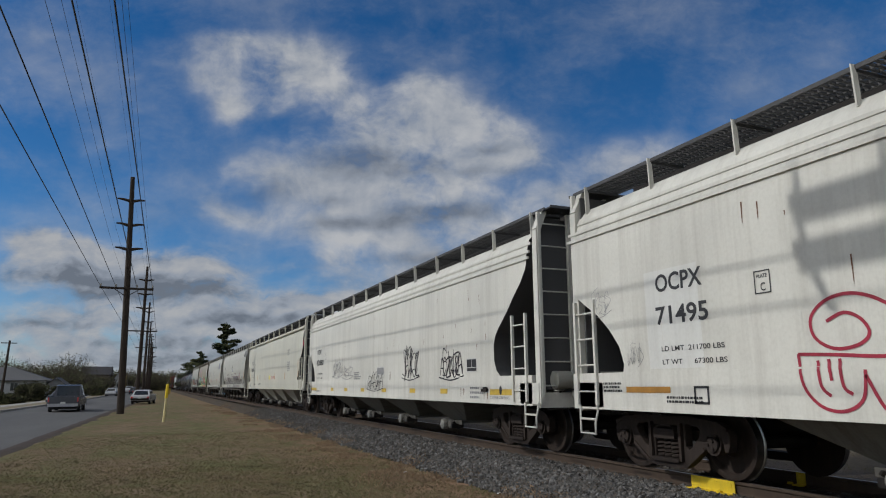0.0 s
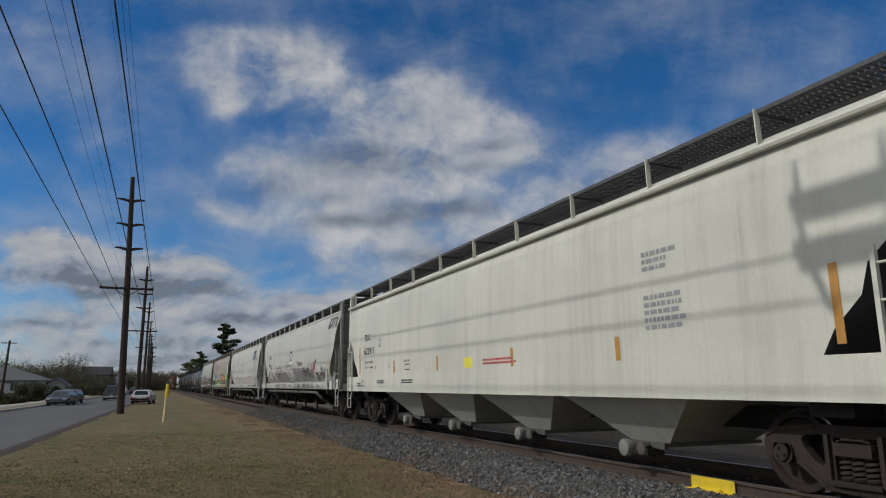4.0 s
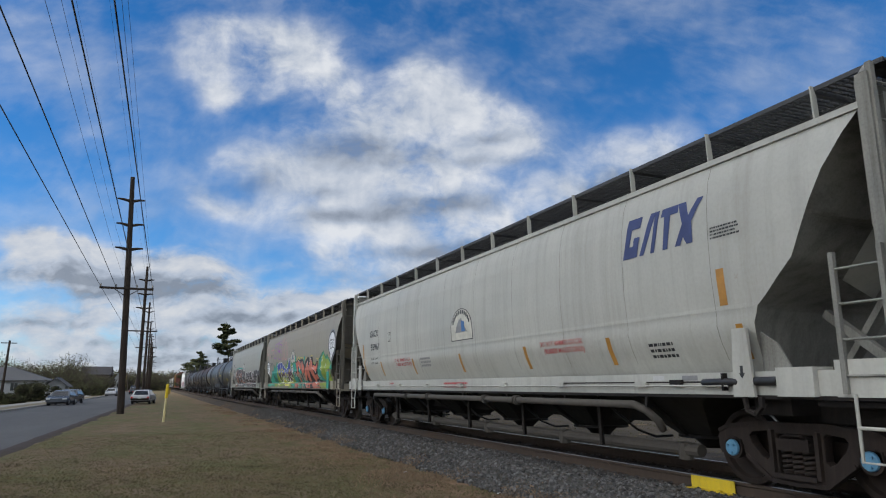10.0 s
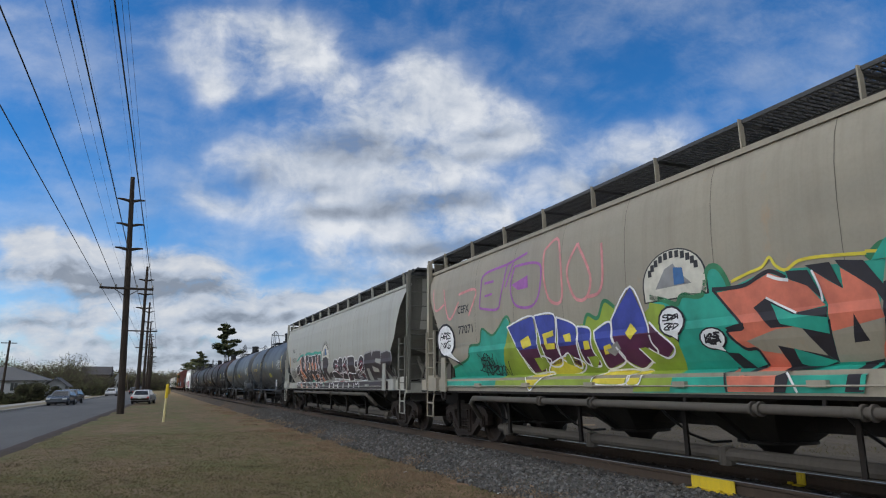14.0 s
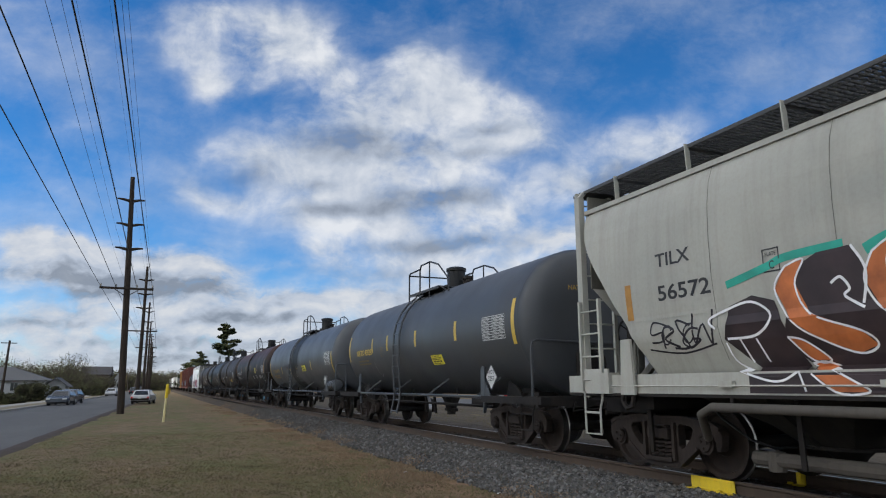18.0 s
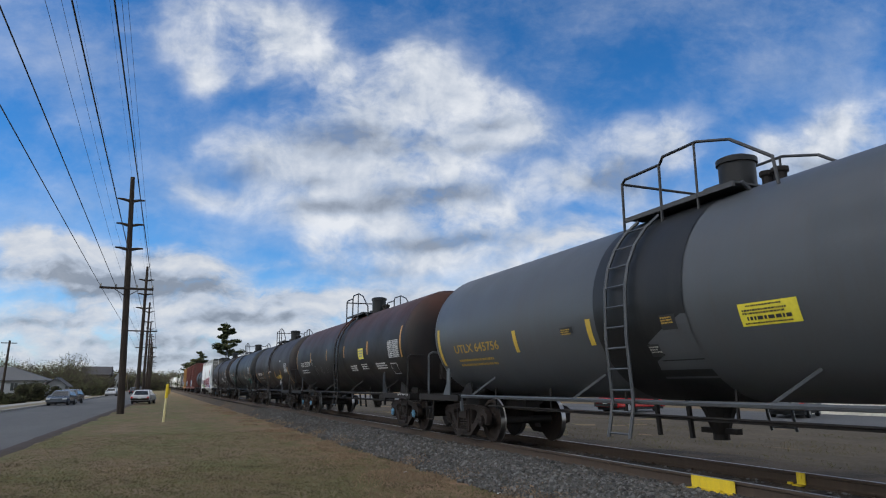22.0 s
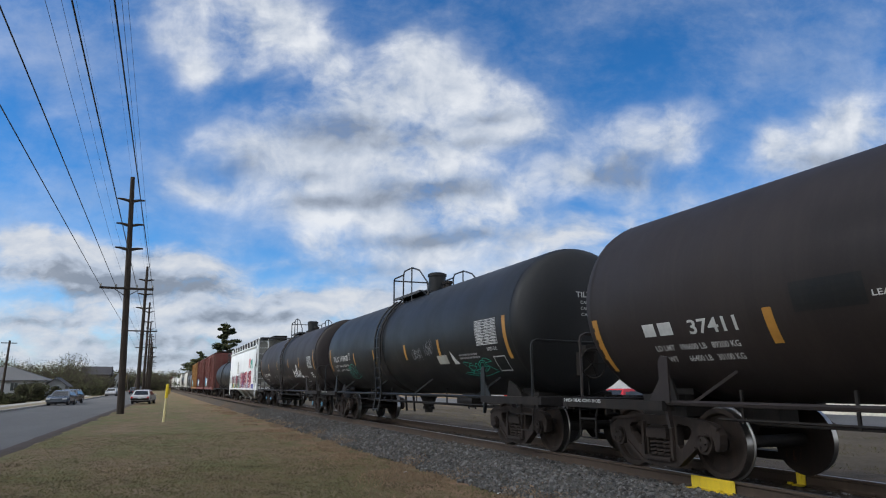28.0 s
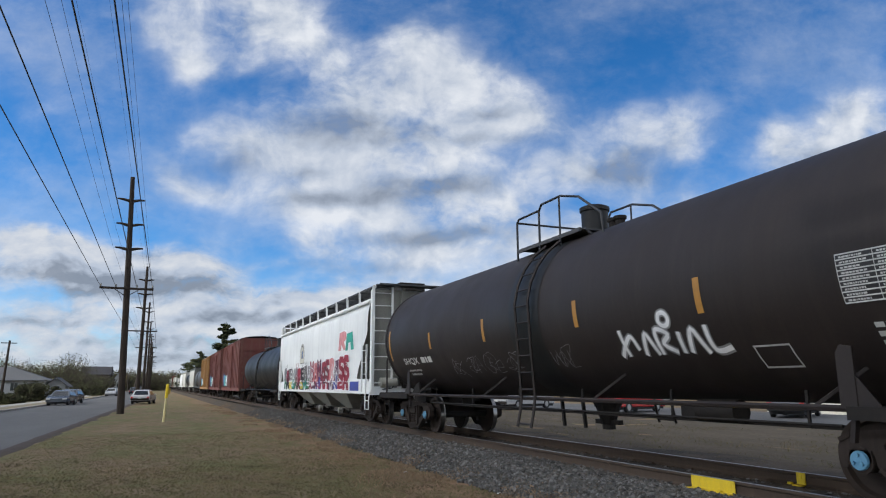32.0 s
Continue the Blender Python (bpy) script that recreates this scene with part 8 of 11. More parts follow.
stroke(car, [(1.54, 3.34), (1.52, 2.84), (1.64, 2.59), (1.93, 2.56)], 0.055, "spraypink", sf, 0.006, "graffiti_line")
stroke(car, [(8.43, 3.52), (8.24, 2.98), (7.68, 3.07)], 0.055, "spraypink", sf, 0.006, "graffiti_line")
stroke(car, [(7.77, 3.43), (7.41, 2.69), (6.86, 3.03)], 0.055, "spraypink", sf, 0.006, "graffiti_line")
stroke(car, [(6.88, 3.2), (5.98, 3.19), (6.34, 2.68)], 0.055, "spraypink", sf, 0.006, "graffiti_line")
bubble(7.62, 2.22, 0.46, 0.34, (6.95, 1.7), 153)
bubble(0.13, 2.02, 0.22, 0.18, (0.06, 1.78), 100)
bubble(-0.53, 1.76, 0.19, 0.12, (-0.67, 1.6), 97)
bx, bz = -8.0, 2.80
bub = [(bx + 0.48 * math.cos(a * math.pi / 12), bz + 0.42 * math.sin(a * math.pi / 12)) for a in range(-4, 18)]
ring = lambda k: [(bx + (y - bx) * k, bz + (z - bz) * k) for y, z in bub] + [(bx + 0.28 * k, 2.12 + (1.0 - k) * 0.5)]
polymark(car, ring(1.30), "greymark", sf, 0.007, "speech_bubble", "grey sprayed haze round the bubble")
polymark(car, ring(1.16), "sprayblack", sf, 0.009, "speech_bubble", "black rim of a painted speech bubble")
polymark(car, ring(1.0), "spraywhite", sf, 0.012, "speech_bubble", "white painted speech bubble")
stroke(car, [(-7.59, 2.92), (-7.66, 2.83), (-7.73, 2.81)], 0.026, "sprayblack", sf, 0.0165, "graffiti_tag")
stroke(car, [(-7.8, 3.03), (-7.74, 2.82), (-7.75, 2.69)], 0.026, "sprayblack", sf, 0.0165, "graffiti_tag")
stroke(car, [(-7.75, 2.92), (-7.96, 2.93)], 0.026, "sprayblack", sf, 0.0165, "graffiti_tag")
stroke(car, [(-7.83, 2.92), (-7.83, 2.65), (-7.96, 2.67)], 0.026, "sprayblack", sf, 0.0165, "graffiti_tag")
stroke(car, [(-7.81, 2.79), (-7.93, 2.8)], 0.026, "sprayblack", sf, 0.0165, "graffiti_tag")
stroke(car, [(-7.98, 2.95), (-8.01, 2.67)], 0.026, "sprayblack", sf, 0.0165, "graffiti_tag")
stroke(car, [(-7.98, 2.95), (-8.12, 2.93), (-8.13, 2.84), (-8, 2.8), (-8.13, 2.62)], 0.026, "sprayblack", sf, 0.0165, "graffiti_tag")
stroke(car, [(-8.17, 2.89), (-8.26, 2.94), (-8.24, 2.83), (-8.13, 2.65), (-8.35, 2.62)], 0.026, "sprayblack", sf, 0.0165, "graffiti_tag")
stroke(car, [(-7.79, 2.6), (-8, 2.63)], 0.026, "sprayblack", sf, 0.0165, "graffiti_tag")
stroke(car, [(-7.87, 2.58), (-8, 2.59)], 0.026, "sprayblack", sf, 0.0165, "graffiti_tag")
badge(car, 0.02, 2.3, 1.2, 0.66, sf)
write(car, "CEFX", 6.93, 2.77, 0.17, "blackmark", sf, length=0.6)
write(car, "77071", 6.91, 2.32, 0.18, "blackmark", sf, length=0.75)
tag(car, 6.05, 5.3, 1.55, 1.8, "sprayblack", lambda z: sf(z) + 0.006, 0.03, 8, 77)
tag(car, 5.9, 4.9, 1.4, 1.6, "sprayblack", lambda z: sf(z) + 0.006, 0.03, 8, 78)

# cream-grey hopper with the black piece
car, sf, _ = G
sl = lambda z: 1.59 if z < 1.36 else sf(z)
write(car, "TILX", 7.0, 2.76, 0.18, "blackmark", sf, length=0.64, fat=0.006)
write(car, "56572", 7.01, 2.31, 0.2, "blackmark", sf, length=0.95, fat=0.006)
plate_c(car, 5.25, 2.42, 0.26, "blackmark", sf)
badge(car, 0.04, 2.2, 1.25, 0.72, sf)
patch(car, 7.68, 7.55, 2.1, 2.6, "orangemark", sf, name="reflector", label="amber reflector strip")
tag(car, 7.2, 6.2, 1.7, 2.0, "sprayblack", sf, 0.035, 8, 41)
stroke(car, [(5.81, 2.36), (5.23, 2.48), (4.95, 2.55), (4.28, 2.57)], 0.09, "sprayteal", sl, 0.006, "graffiti_outline")
stroke(car, [(4.07, 2.47), (3.76, 2.57), (3.26, 2.6), (2.5, 2.54), (1.82, 2.57), (1.22, 2.52), (0.8, 2.52), (0.8, 2.2)], 0.11, "sprayteal", sl, 0.006, "graffiti_outline")
stroke(car, [(0.8, 1.96), (0.59, 1.78), (0.37, 1.43), (0.16, 1.17)], 0.1, "sprayteal", sl, 0.0065, "graffiti_outline")
polymark(car, [(4.8, 2.44), (4.58, 2.53), (4.21, 2.54), (4.09, 2.29), (3.76, 2.51), (3.34, 2.55), (3.22, 2.44), (3.07, 2.52), (2.52, 2.44), (2.39, 2.49), (1.86, 2.45), (1.77, 2.5), (1.49, 2.48), (1.28, 2.46), (0.84, 2.45), (0.83, 2.13), (0.81, 1.99), (0.61, 1.78), (0.44, 1.41), (0.21, 1.15), (4.64, 1.13), (5.15, 1.67)], "spraydark", sl, 0.0085, "graffiti_ground", "black letters of the piece")
polymark(car, [(5.81, 2.11), (5.46, 2.2), (5.17, 2.11), (5.06, 1.71), (4.91, 1.28), (5.47, 1.28), (5.96, 1.74)], "spraydark", sl, 0.008, "graffiti_ground")
stroke(car, [(6.06, 1.87), (6.15, 1.98), (5.87, 2.07), (5.48, 2.13), (5.24, 1.95), (5.48, 1.76), (5.91, 1.74)], 0.028, "spraywhite", sl, 0.0125, "graffiti_line")
stroke(car, [(5.95, 1.7), (5.87, 1.45), (5.43, 1.28), (5.16, 1.25), (4.94, 1.35)], 0.025, "spraywhite", sl, 0.0125, "graffiti_line")
stroke(car, [(5.73, 1.73), (5.66, 1.46)], 0.025, "spraywhite", sl, 0.0125, "graffiti_line")
stroke(car, [(5.5, 1.72), (5.44, 1.46)], 0.025, "spraywhite", sl, 0.0125, "graffiti_line")
stroke(car, [(4.94, 1.35), (4.87, 1.14)], 0.025, "spraywhite", sl, 0.0125, "graffiti_line")
polymark(car, [(4.97, 2.45), (4.74, 2.49), (4.88, 2.25), (4.75, 1.93), (4.25, 1.72), (4.14, 1.58), (4.35, 1.51), (4.7, 1.66), (4.98, 1.86), (5.14, 2.23)], "sprayorange", sl, 0.0115, "graffiti_fill")
stroke(car, [(4.97, 2.45), (4.74, 2.49), (4.88, 2.25), (4.75, 1.93), (4.25, 1.72), (4.14, 1.58), (4.35, 1.51), (4.7, 1.66), (4.98, 1.86), (5.14, 2.23), (4.97, 2.45)], 0.022, "spraywhite", sl, 0.0135, "graffiti_outline")
polymark(car, [(4, 2.44), (3.8, 2.53), (3.88, 2.28), (3.74, 1.91), (3.69, 1.73), (4, 1.92), (4.12, 2.19)], "sprayorange", sl, 0.0115, "graffiti_fill")
stroke(car, [(4, 2.44), (3.8, 2.53), (3.88, 2.28), (3.74, 1.91), (3.69, 1.73), (4, 1.92), (4.12, 2.19), (4, 2.44)], 0.022, "spraywhite", sl, 0.0135, "graffiti_outline")
polymark(car, [(3.23, 2.44), (3.19, 2.23), (2.95, 2.16), (2.74, 1.86), (3.01, 1.89), (3.4, 1.94), (3.15, 2.01)], "sprayrust", sl, 0.0115, "graffiti_fill")
stroke(car, [(3.23, 2.44), (3.19, 2.23), (2.95, 2.16), (2.74, 1.86), (3.01, 1.89), (3.4, 1.94), (3.15, 2.01), (3.23, 2.44)], 0.022, "spraywhite", sl, 0.0135, "graffiti_outline")
polymark(car, [(2.52, 2.39), (2.44, 2.36), (2.41, 2.2), (2.31, 2.1), (2.21, 1.86), (2.44, 1.86), (2.45, 2), (2.64, 2.05), (2.66, 2.17), (2.5, 2.2)], "sprayorange", sl, 0.0115, "graffiti_fill")
stroke(car, [(2.52, 2.39), (2.44, 2.36), (2.41, 2.2), (2.31, 2.1), (2.21, 1.86), (2.44, 1.86), (2.45, 2), (2.64, 2.05), (2.66, 2.17), (2.5, 2.2), (2.52, 2.39)], 0.022, "spraywhite", sl, 0.0135, "graffiti_outline")
polymark(car, [(1.98, 2.15), (1.83, 2.19), (1.75, 2.11), (1.63, 1.9), (1.89, 1.85), (1.97, 2)], "sprayorange", sl, 0.0115, "graffiti_fill")
stroke(car, [(1.98, 2.15), (1.83, 2.19), (1.75, 2.11), (1.63, 1.9), (1.89, 1.85), (1.97, 2), (1.98, 2.15)], 0.022, "spraywhite", sl, 0.0135, "graffiti_outline")
polymark(car, [(1.47, 2.42), (1.33, 2.39), (1.3, 2.07), (1.26, 1.95), (1.42, 2.17)], "sprayorange", sl, 0.0115, "graffiti_fill")
stroke(car, [(1.47, 2.42), (1.33, 2.39), (1.3, 2.07), (1.26, 1.95), (1.42, 2.17), (1.47, 2.42)], 0.022, "spraywhite", sl, 0.0135, "graffiti_outline")
polymark(car, [(2.8, 1.69), (2.53, 1.7), (2.4, 1.45), (2.66, 1.46)], "sprayorange", sl, 0.0115, "graffiti_fill")
stroke(car, [(2.8, 1.69), (2.53, 1.7), (2.4, 1.45), (2.66, 1.46), (2.8, 1.69)], 0.022, "spraywhite", sl, 0.0135, "graffiti_outline")
polymark(car, [(1.91, 1.67), (1.54, 1.69), (1.45, 1.45), (1.6, 1.44), (1.59, 1.56), (1.86, 1.49), (1.86, 1.56)], "sprayorange", sl, 0.0115, "graffiti_fill")
stroke(car, [(1.91, 1.67), (1.54, 1.69), (1.45, 1.45), (1.6, 1.44), (1.59, 1.56), (1.86, 1.49), (1.86, 1.56), (1.91, 1.67)], 0.022, "spraywhite", sl, 0.0135, "graffiti_outline")
polymark(car, [(1.17, 1.54), (0.95, 1.56), (0.91, 1.67), (0.72, 1.44), (0.51, 1.33), (0.74, 1.31), (0.99, 1.42)], "sprayorange", sl, 0.0115, "graffiti_fill")
stroke(car, [(1.17, 1.54), (0.95, 1.56), (0.91, 1.67), (0.72, 1.44), (0.51, 1.33), (0.74, 1.31), (0.99, 1.42), (1.17, 1.54)], 0.022, "spraywhite", sl, 0.0135, "graffiti_outline")
polymark(car, [(4.92, 1.43), (4.71, 1.43), (4.33, 1.24), (4.19, 1.14), (4.54, 1.14)], "sprayorange", sl, 0.0115, "graffiti_fill")
stroke(car, [(4.92, 1.43), (4.71, 1.43), (4.33, 1.24), (4.19, 1.14), (4.54, 1.14), (4.92, 1.43)], 0.022, "spraywhite", sl, 0.0135, "graffiti_outline")
polymark(car, [(3.36, 1.25), (3.08, 1.14), (3.51, 1.14)], "sprayorange", sl, 0.0115, "graffiti_fill")
stroke(car, [(3.36, 1.25), (3.08, 1.14), (3.51, 1.14), (3.36, 1.25)], 0.022, "spraywhite", sl, 0.0135, "graffiti_outline")
polymark(car, [(2.26, 1.26), (2.08, 1.15), (2.35, 1.15)], "sprayorange", sl, 0.0115, "graffiti_fill")
stroke(car, [(2.26, 1.26), (2.08, 1.15), (2.35, 1.15), (2.26, 1.26)], 0.022, "spraywhite", sl, 0.0135, "graffiti_outline")
polymark(car, [(1.73, 1.42), (1.6, 1.41), (1.32, 1.26), (1.21, 1.15), (1.6, 1.15), (1.45, 1.26)], "sprayorange", sl, 0.0115, "graffiti_fill")
stroke(car, [(1.73, 1.42), (1.6, 1.41), (1.32, 1.26), (1.21, 1.15), (1.6, 1.15), (1.45, 1.26), (1.73, 1.42)], 0.022, "spraywhite", sl, 0.0135, "graffiti_outline")
polymark(car, [(5.09, 1.71), (4.9, 1.66), (4.69, 1.46), (4.89, 1.46)], "sprayorange", sl, 0.0115, "graffiti_fill")
stroke(car, [(5.09, 1.71), (4.9, 1.66), (4.69, 1.46), (4.89, 1.46), (5.09, 1.71)], 0.022, "spraywhite", sl, 0.0135, "graffiti_outline")
polymark(car, [(3.17, 1.45), (2.79, 1.44), (2.52, 1.33), (2.67, 1.28), (2.85, 1.33)], "sprayteal", sl, 0.0115, "graffiti_fill")
stroke(car, [(3.17, 1.45), (2.85, 1.33), (2.67, 1.28), (2.52, 1.33), (2.79, 1.44)], 0.025, "spraywhite", sl, 0.0135, "graffiti_line")
stroke(car, [(4.2, 2.54), (4.09, 2.29), (4.16, 1.97)], 0.028, "spraywhite", sl, 0.0145, "graffiti_line")
stroke(car, [(4.47, 2.2), (4.36, 2.25), (4.28, 2.13), (4.34, 2.06), (4.15, 1.93)], 0.028, "spraywhite", sl, 0.0145, "graffiti_line")
stroke(car, [(3.76, 2.51), (3.84, 2.32), (3.75, 1.98), (3.62, 1.69), (3.49, 1.48), (3.32, 1.27)], 0.028, "spraywhite", sl, 0.0145, "graffiti_line")
stroke(car, [(3.34, 2.55), (3.23, 2.44), (3.25, 2.25)], 0.028, "spraywhite", sl, 0.0145, "graffiti_line")
stroke(car, [(3.52, 2.11), (3.51, 2.25), (3.4, 2.26), (3.4, 2), (3.29, 1.66)], 0.028, "spraywhite", sl, 0.0145, "graffiti_line")
stroke(car, [(3.15, 2.54), (3.06, 2.47), (2.52, 2.44), (2.52, 2.21)], 0.028, "spraywhite", sl, 0.0145, "graffiti_line")
stroke(car, [(3.11, 1.88), (3, 1.63), (2.89, 1.46)], 0.028, "spraywhite", sl, 0.0145, "graffiti_line")
stroke(car, [(2.42, 2.48), (2.39, 2.19)], 0.028, "spraywhite", sl, 0.0145, "graffiti_line")
stroke(car, [(2.39, 2.48), (1.86, 2.45), (1.87, 2.21)], 0.028, "spraywhite", sl, 0.0145, "graffiti_line")
stroke(car, [(1.8, 2.5), (1.77, 2.24), (1.66, 2.01), (1.55, 1.67), (1.45, 1.45)], 0.028, "spraywhite", sl, 0.0145, "graffiti_line")
stroke(car, [(1.49, 2.48), (1.43, 2.11), (1.23, 1.85)], 0.028, "spraywhite", sl, 0.0145, "graffiti_line")
stroke(car, [(1.3, 2.45), (1.29, 1.98), (1.19, 1.54)], 0.028, "spraywhite", sl, 0.0145, "graffiti_line")
stroke(car, [(1.28, 2.45), (0.84, 2.45), (0.84, 2.13), (0.76, 1.94), (0.51, 1.73), (0.47, 1.4), (0.24, 1.25)], 0.028, "spraywhite", sl, 0.0145, "graffiti_line")
stroke(car, [(1.12, 2.03), (0.97, 1.73), (0.91, 1.56)], 0.028, "spraywhite", sl, 0.0145, "graffiti_line")
stroke(car, [(1.43, 1.87), (1.31, 1.57), (1.16, 1.51)], 0.028, "spraywhite", sl, 0.0145, "graffiti_line")
stroke(car, [(2.25, 1.69), (2.19, 1.48)], 0.028, "spraywhite", sl, 0.0145, "graffiti_line")
stroke(car, [(1.26, 1.43), (1.2, 1.37), (0.91, 1.15)], 0.028, "spraywhite", sl, 0.0145, "graffiti_line")
stroke(car, [(1.1, 1.42), (0.85, 1.15)], 0.028, "spraywhite", sl, 0.0145, "graffiti_line")
stroke(car, [(2.61, 1.44), (2.28, 1.28)], 0.028, "spraywhite", sl, 0.0145, "graffiti_line")
stroke(car, [(2.51, 1.43), (2.22, 1.29)], 0.028, "spraywhite", sl, 0.0145, "graffiti_line")
patch(car, 5.6, -0.5, 1.12, 1.33, "spraydark", lambda z: 1.585, 0.005, "graffiti_fill")
patch(car, -0.5, -8.0, 1.12, 1.34, "spraydark", lambda z: 1.585, 0.005, "graffiti_fill")
wild(car, 0.45, -0.45, 1.42, 2.3, "spraydark", "spraygrey", sf, 1, 44, grow=0.05)
polymark(car, [(-0.31, 1.54), (-0.42, 1.68), (-1.1, 1.76), (-2.53, 1.77), (-3.29, 1.72), (-4.39, 1.67), (-5.18, 1.64), (-5.06, 1.4)], "spraydark", sl, 0.009, "graffiti_ground")
polymark(car, [(-1.97, 1.93), (-1.9, 1.84), (-1.77, 1.78), (-1.6, 1.74), (-1.43, 1.75), (-1.3, 1.8), (-1.22, 1.89), (-1.18, 1.99), (-1.24, 2.09), (-1.37, 2.16), (-1.54, 2.19), (-1.71, 2.17), (-1.85, 2.12), (-1.93, 2.03)], "spraydark", sl, 0.0105, "graffiti_letter")
stroke(car, [(-1.97, 1.93), (-1.9, 1.84), (-1.77, 1.78), (-1.6, 1.74), (-1.43, 1.75), (-1.3, 1.8), (-1.22, 1.89), (-1.18, 1.99), (-1.24, 2.09), (-1.37, 2.16), (-1.54, 2.19), (-1.71, 2.17), (-1.85, 2.12), (-1.93, 2.03), (-1.97, 1.93)], 0.028, "spraywhite", sl, 0.0125, "graffiti_outline")
polymark(car, [(-2.67, 1.91), (-2.59, 1.79), (-2.45, 1.7), (-2.27, 1.65), (-2.1, 1.66), (-1.98, 1.73), (-1.92, 1.83), (-1.91, 1.96), (-1.96, 2.09), (-2.09, 2.18), (-2.26, 2.22), (-2.43, 2.21), (-2.56, 2.14), (-2.64, 2.03)], "spraydark", sl, 0.0105, "graffiti_letter")
stroke(car, [(-2.67, 1.91), (-2.59, 1.79), (-2.45, 1.7), (-2.27, 1.65), (-2.1, 1.66), (-1.98, 1.73), (-1.92, 1.83), (-1.91, 1.96), (-1.96, 2.09), (-2.09, 2.18), (-2.26, 2.22), (-2.43, 2.21), (-2.56, 2.14), (-2.64, 2.03), (-2.67, 1.91)], 0.028, "spraywhite", sl, 0.0125, "graffiti_outline")
polymark(car, [(-3.27, 1.9), (-3.2, 1.79), (-3.08, 1.7), (-2.93, 1.65), (-2.79, 1.66), (-2.7, 1.72), (-2.65, 1.83), (-2.65, 1.95), (-2.7, 2.08), (-2.81, 2.17), (-2.94, 2.21), (-3.08, 2.2), (-3.19, 2.13), (-3.25, 2.03)], "spraydark", sl, 0.0105, "graffiti_letter")
stroke(car, [(-3.27, 1.9), (-3.2, 1.79), (-3.08, 1.7), (-2.93, 1.65), (-2.79, 1.66), (-2.7, 1.72), (-2.65, 1.83), (-2.65, 1.95), (-2.7, 2.08), (-2.81, 2.17), (-2.94, 2.21), (-3.08, 2.2), (-3.19, 2.13), (-3.25, 2.03), (-3.27, 1.9)], 0.028, "spraywhite", sl, 0.0125, "graffiti_outline")
polymark(car, [(-3.28, 2.19), (-4.13, 2.17), (-4.21, 1.67), (-3.73, 1.63), (-3.37, 1.7)], "spraydark", sl, 0.0105, "graffiti_letter")
stroke(car, [(-3.28, 2.19), (-4.13, 2.17), (-4.21, 1.67), (-3.73, 1.63), (-3.37, 1.7), (-3.28, 2.19)], 0.028, "spraywhite", sl, 0.0125, "graffiti_outline")
polymark(car, [(-4.58, 1.91), (-4.55, 1.86), (-4.5, 1.83), (-4.43, 1.81), (-4.36, 1.82), (-4.3, 1.84), (-4.27, 1.89), (-4.26, 1.94), (-4.28, 1.99), (-4.33, 2.02), (-4.4, 2.04), (-4.47, 2.03), (-4.53, 2), (-4.57, 1.96)], "spraydark", sl, 0.0105, "graffiti_letter")
stroke(car, [(-4.58, 1.91), (-4.55, 1.86), (-4.5, 1.83), (-4.43, 1.81), (-4.36, 1.82), (-4.3, 1.84), (-4.27, 1.89), (-4.26, 1.94), (-4.28, 1.99), (-4.33, 2.02), (-4.4, 2.04), (-4.47, 2.03), (-4.53, 2), (-4.57, 1.96), (-4.58, 1.91)], 0.028, "spraywhite", sl, 0.0125, "graffiti_outline")
polymark(car, [(-5.34, 1.86), (-5.3, 1.78), (-5.22, 1.7), (-5.11, 1.65), (-4.98, 1.62), (-4.87, 1.63), (-4.77, 1.67), (-4.7, 1.74), (-4.67, 1.83), (-4.67, 1.93), (-4.7, 2.03), (-4.78, 2.1), (-4.89, 2.16), (-5.01, 2.17), (-5.13, 2.16), (-5.23, 2.11), (-5.3, 2.04), (-5.34, 1.95)], "spraydark", sl, 0.0105, "graffiti_letter")
stroke(car, [(-5.34, 1.86), (-5.3, 1.78), (-5.22, 1.7), (-5.11, 1.65), (-4.98, 1.62), (-4.87, 1.63), (-4.77, 1.67), (-4.7, 1.74), (-4.67, 1.83), (-4.67, 1.93), (-4.7, 2.03), (-4.78, 2.1), (-4.89, 2.16), (-5.01, 2.17), (-5.13, 2.16), (-5.23, 2.11), (-5.3, 2.04), (-5.34, 1.95), (-5.34, 1.86)], 0.028, "spraywhite", sl, 0.0125, "graffiti_outline")
polymark(car, [(-0.92, 1.71), (-1.45, 1.75), (-1.94, 1.62), (-2.22, 1.46), (-1.07, 1.5)], "spraydark", sl, 0.0105, "graffiti_letter")
stroke(car, [(-0.92, 1.71), (-1.45, 1.75), (-1.94, 1.62), (-2.22, 1.46), (-1.07, 1.5), (-0.92, 1.71)], 0.028, "spraywhite", sl, 0.0125, "graffiti_outline")
polymark(car, [(-4.41, 1.72), (-4.79, 1.72), (-5.15, 1.61), (-5.06, 1.39), (-4.42, 1.4)], "spraydark", sl, 0.0105, "graffiti_letter")
stroke(car, [(-4.41, 1.72), (-4.79, 1.72), (-5.15, 1.61), (-5.06, 1.39), (-4.42, 1.4), (-4.41, 1.72)], 0.028, "spraywhite", sl, 0.0125, "graffiti_outline")
polymark(car, [(-3.7, 1.49), (-3.63, 1.43), (-3.5, 1.38), (-3.35, 1.35), (-3.19, 1.35), (-3.07, 1.39), (-3.01, 1.44), (-3.03, 1.52), (-3.1, 1.59), (-3.23, 1.64), (-3.39, 1.66), (-3.53, 1.65), (-3.65, 1.62), (-3.71, 1.56)], "spraydark", sl, 0.0105, "graffiti_letter")
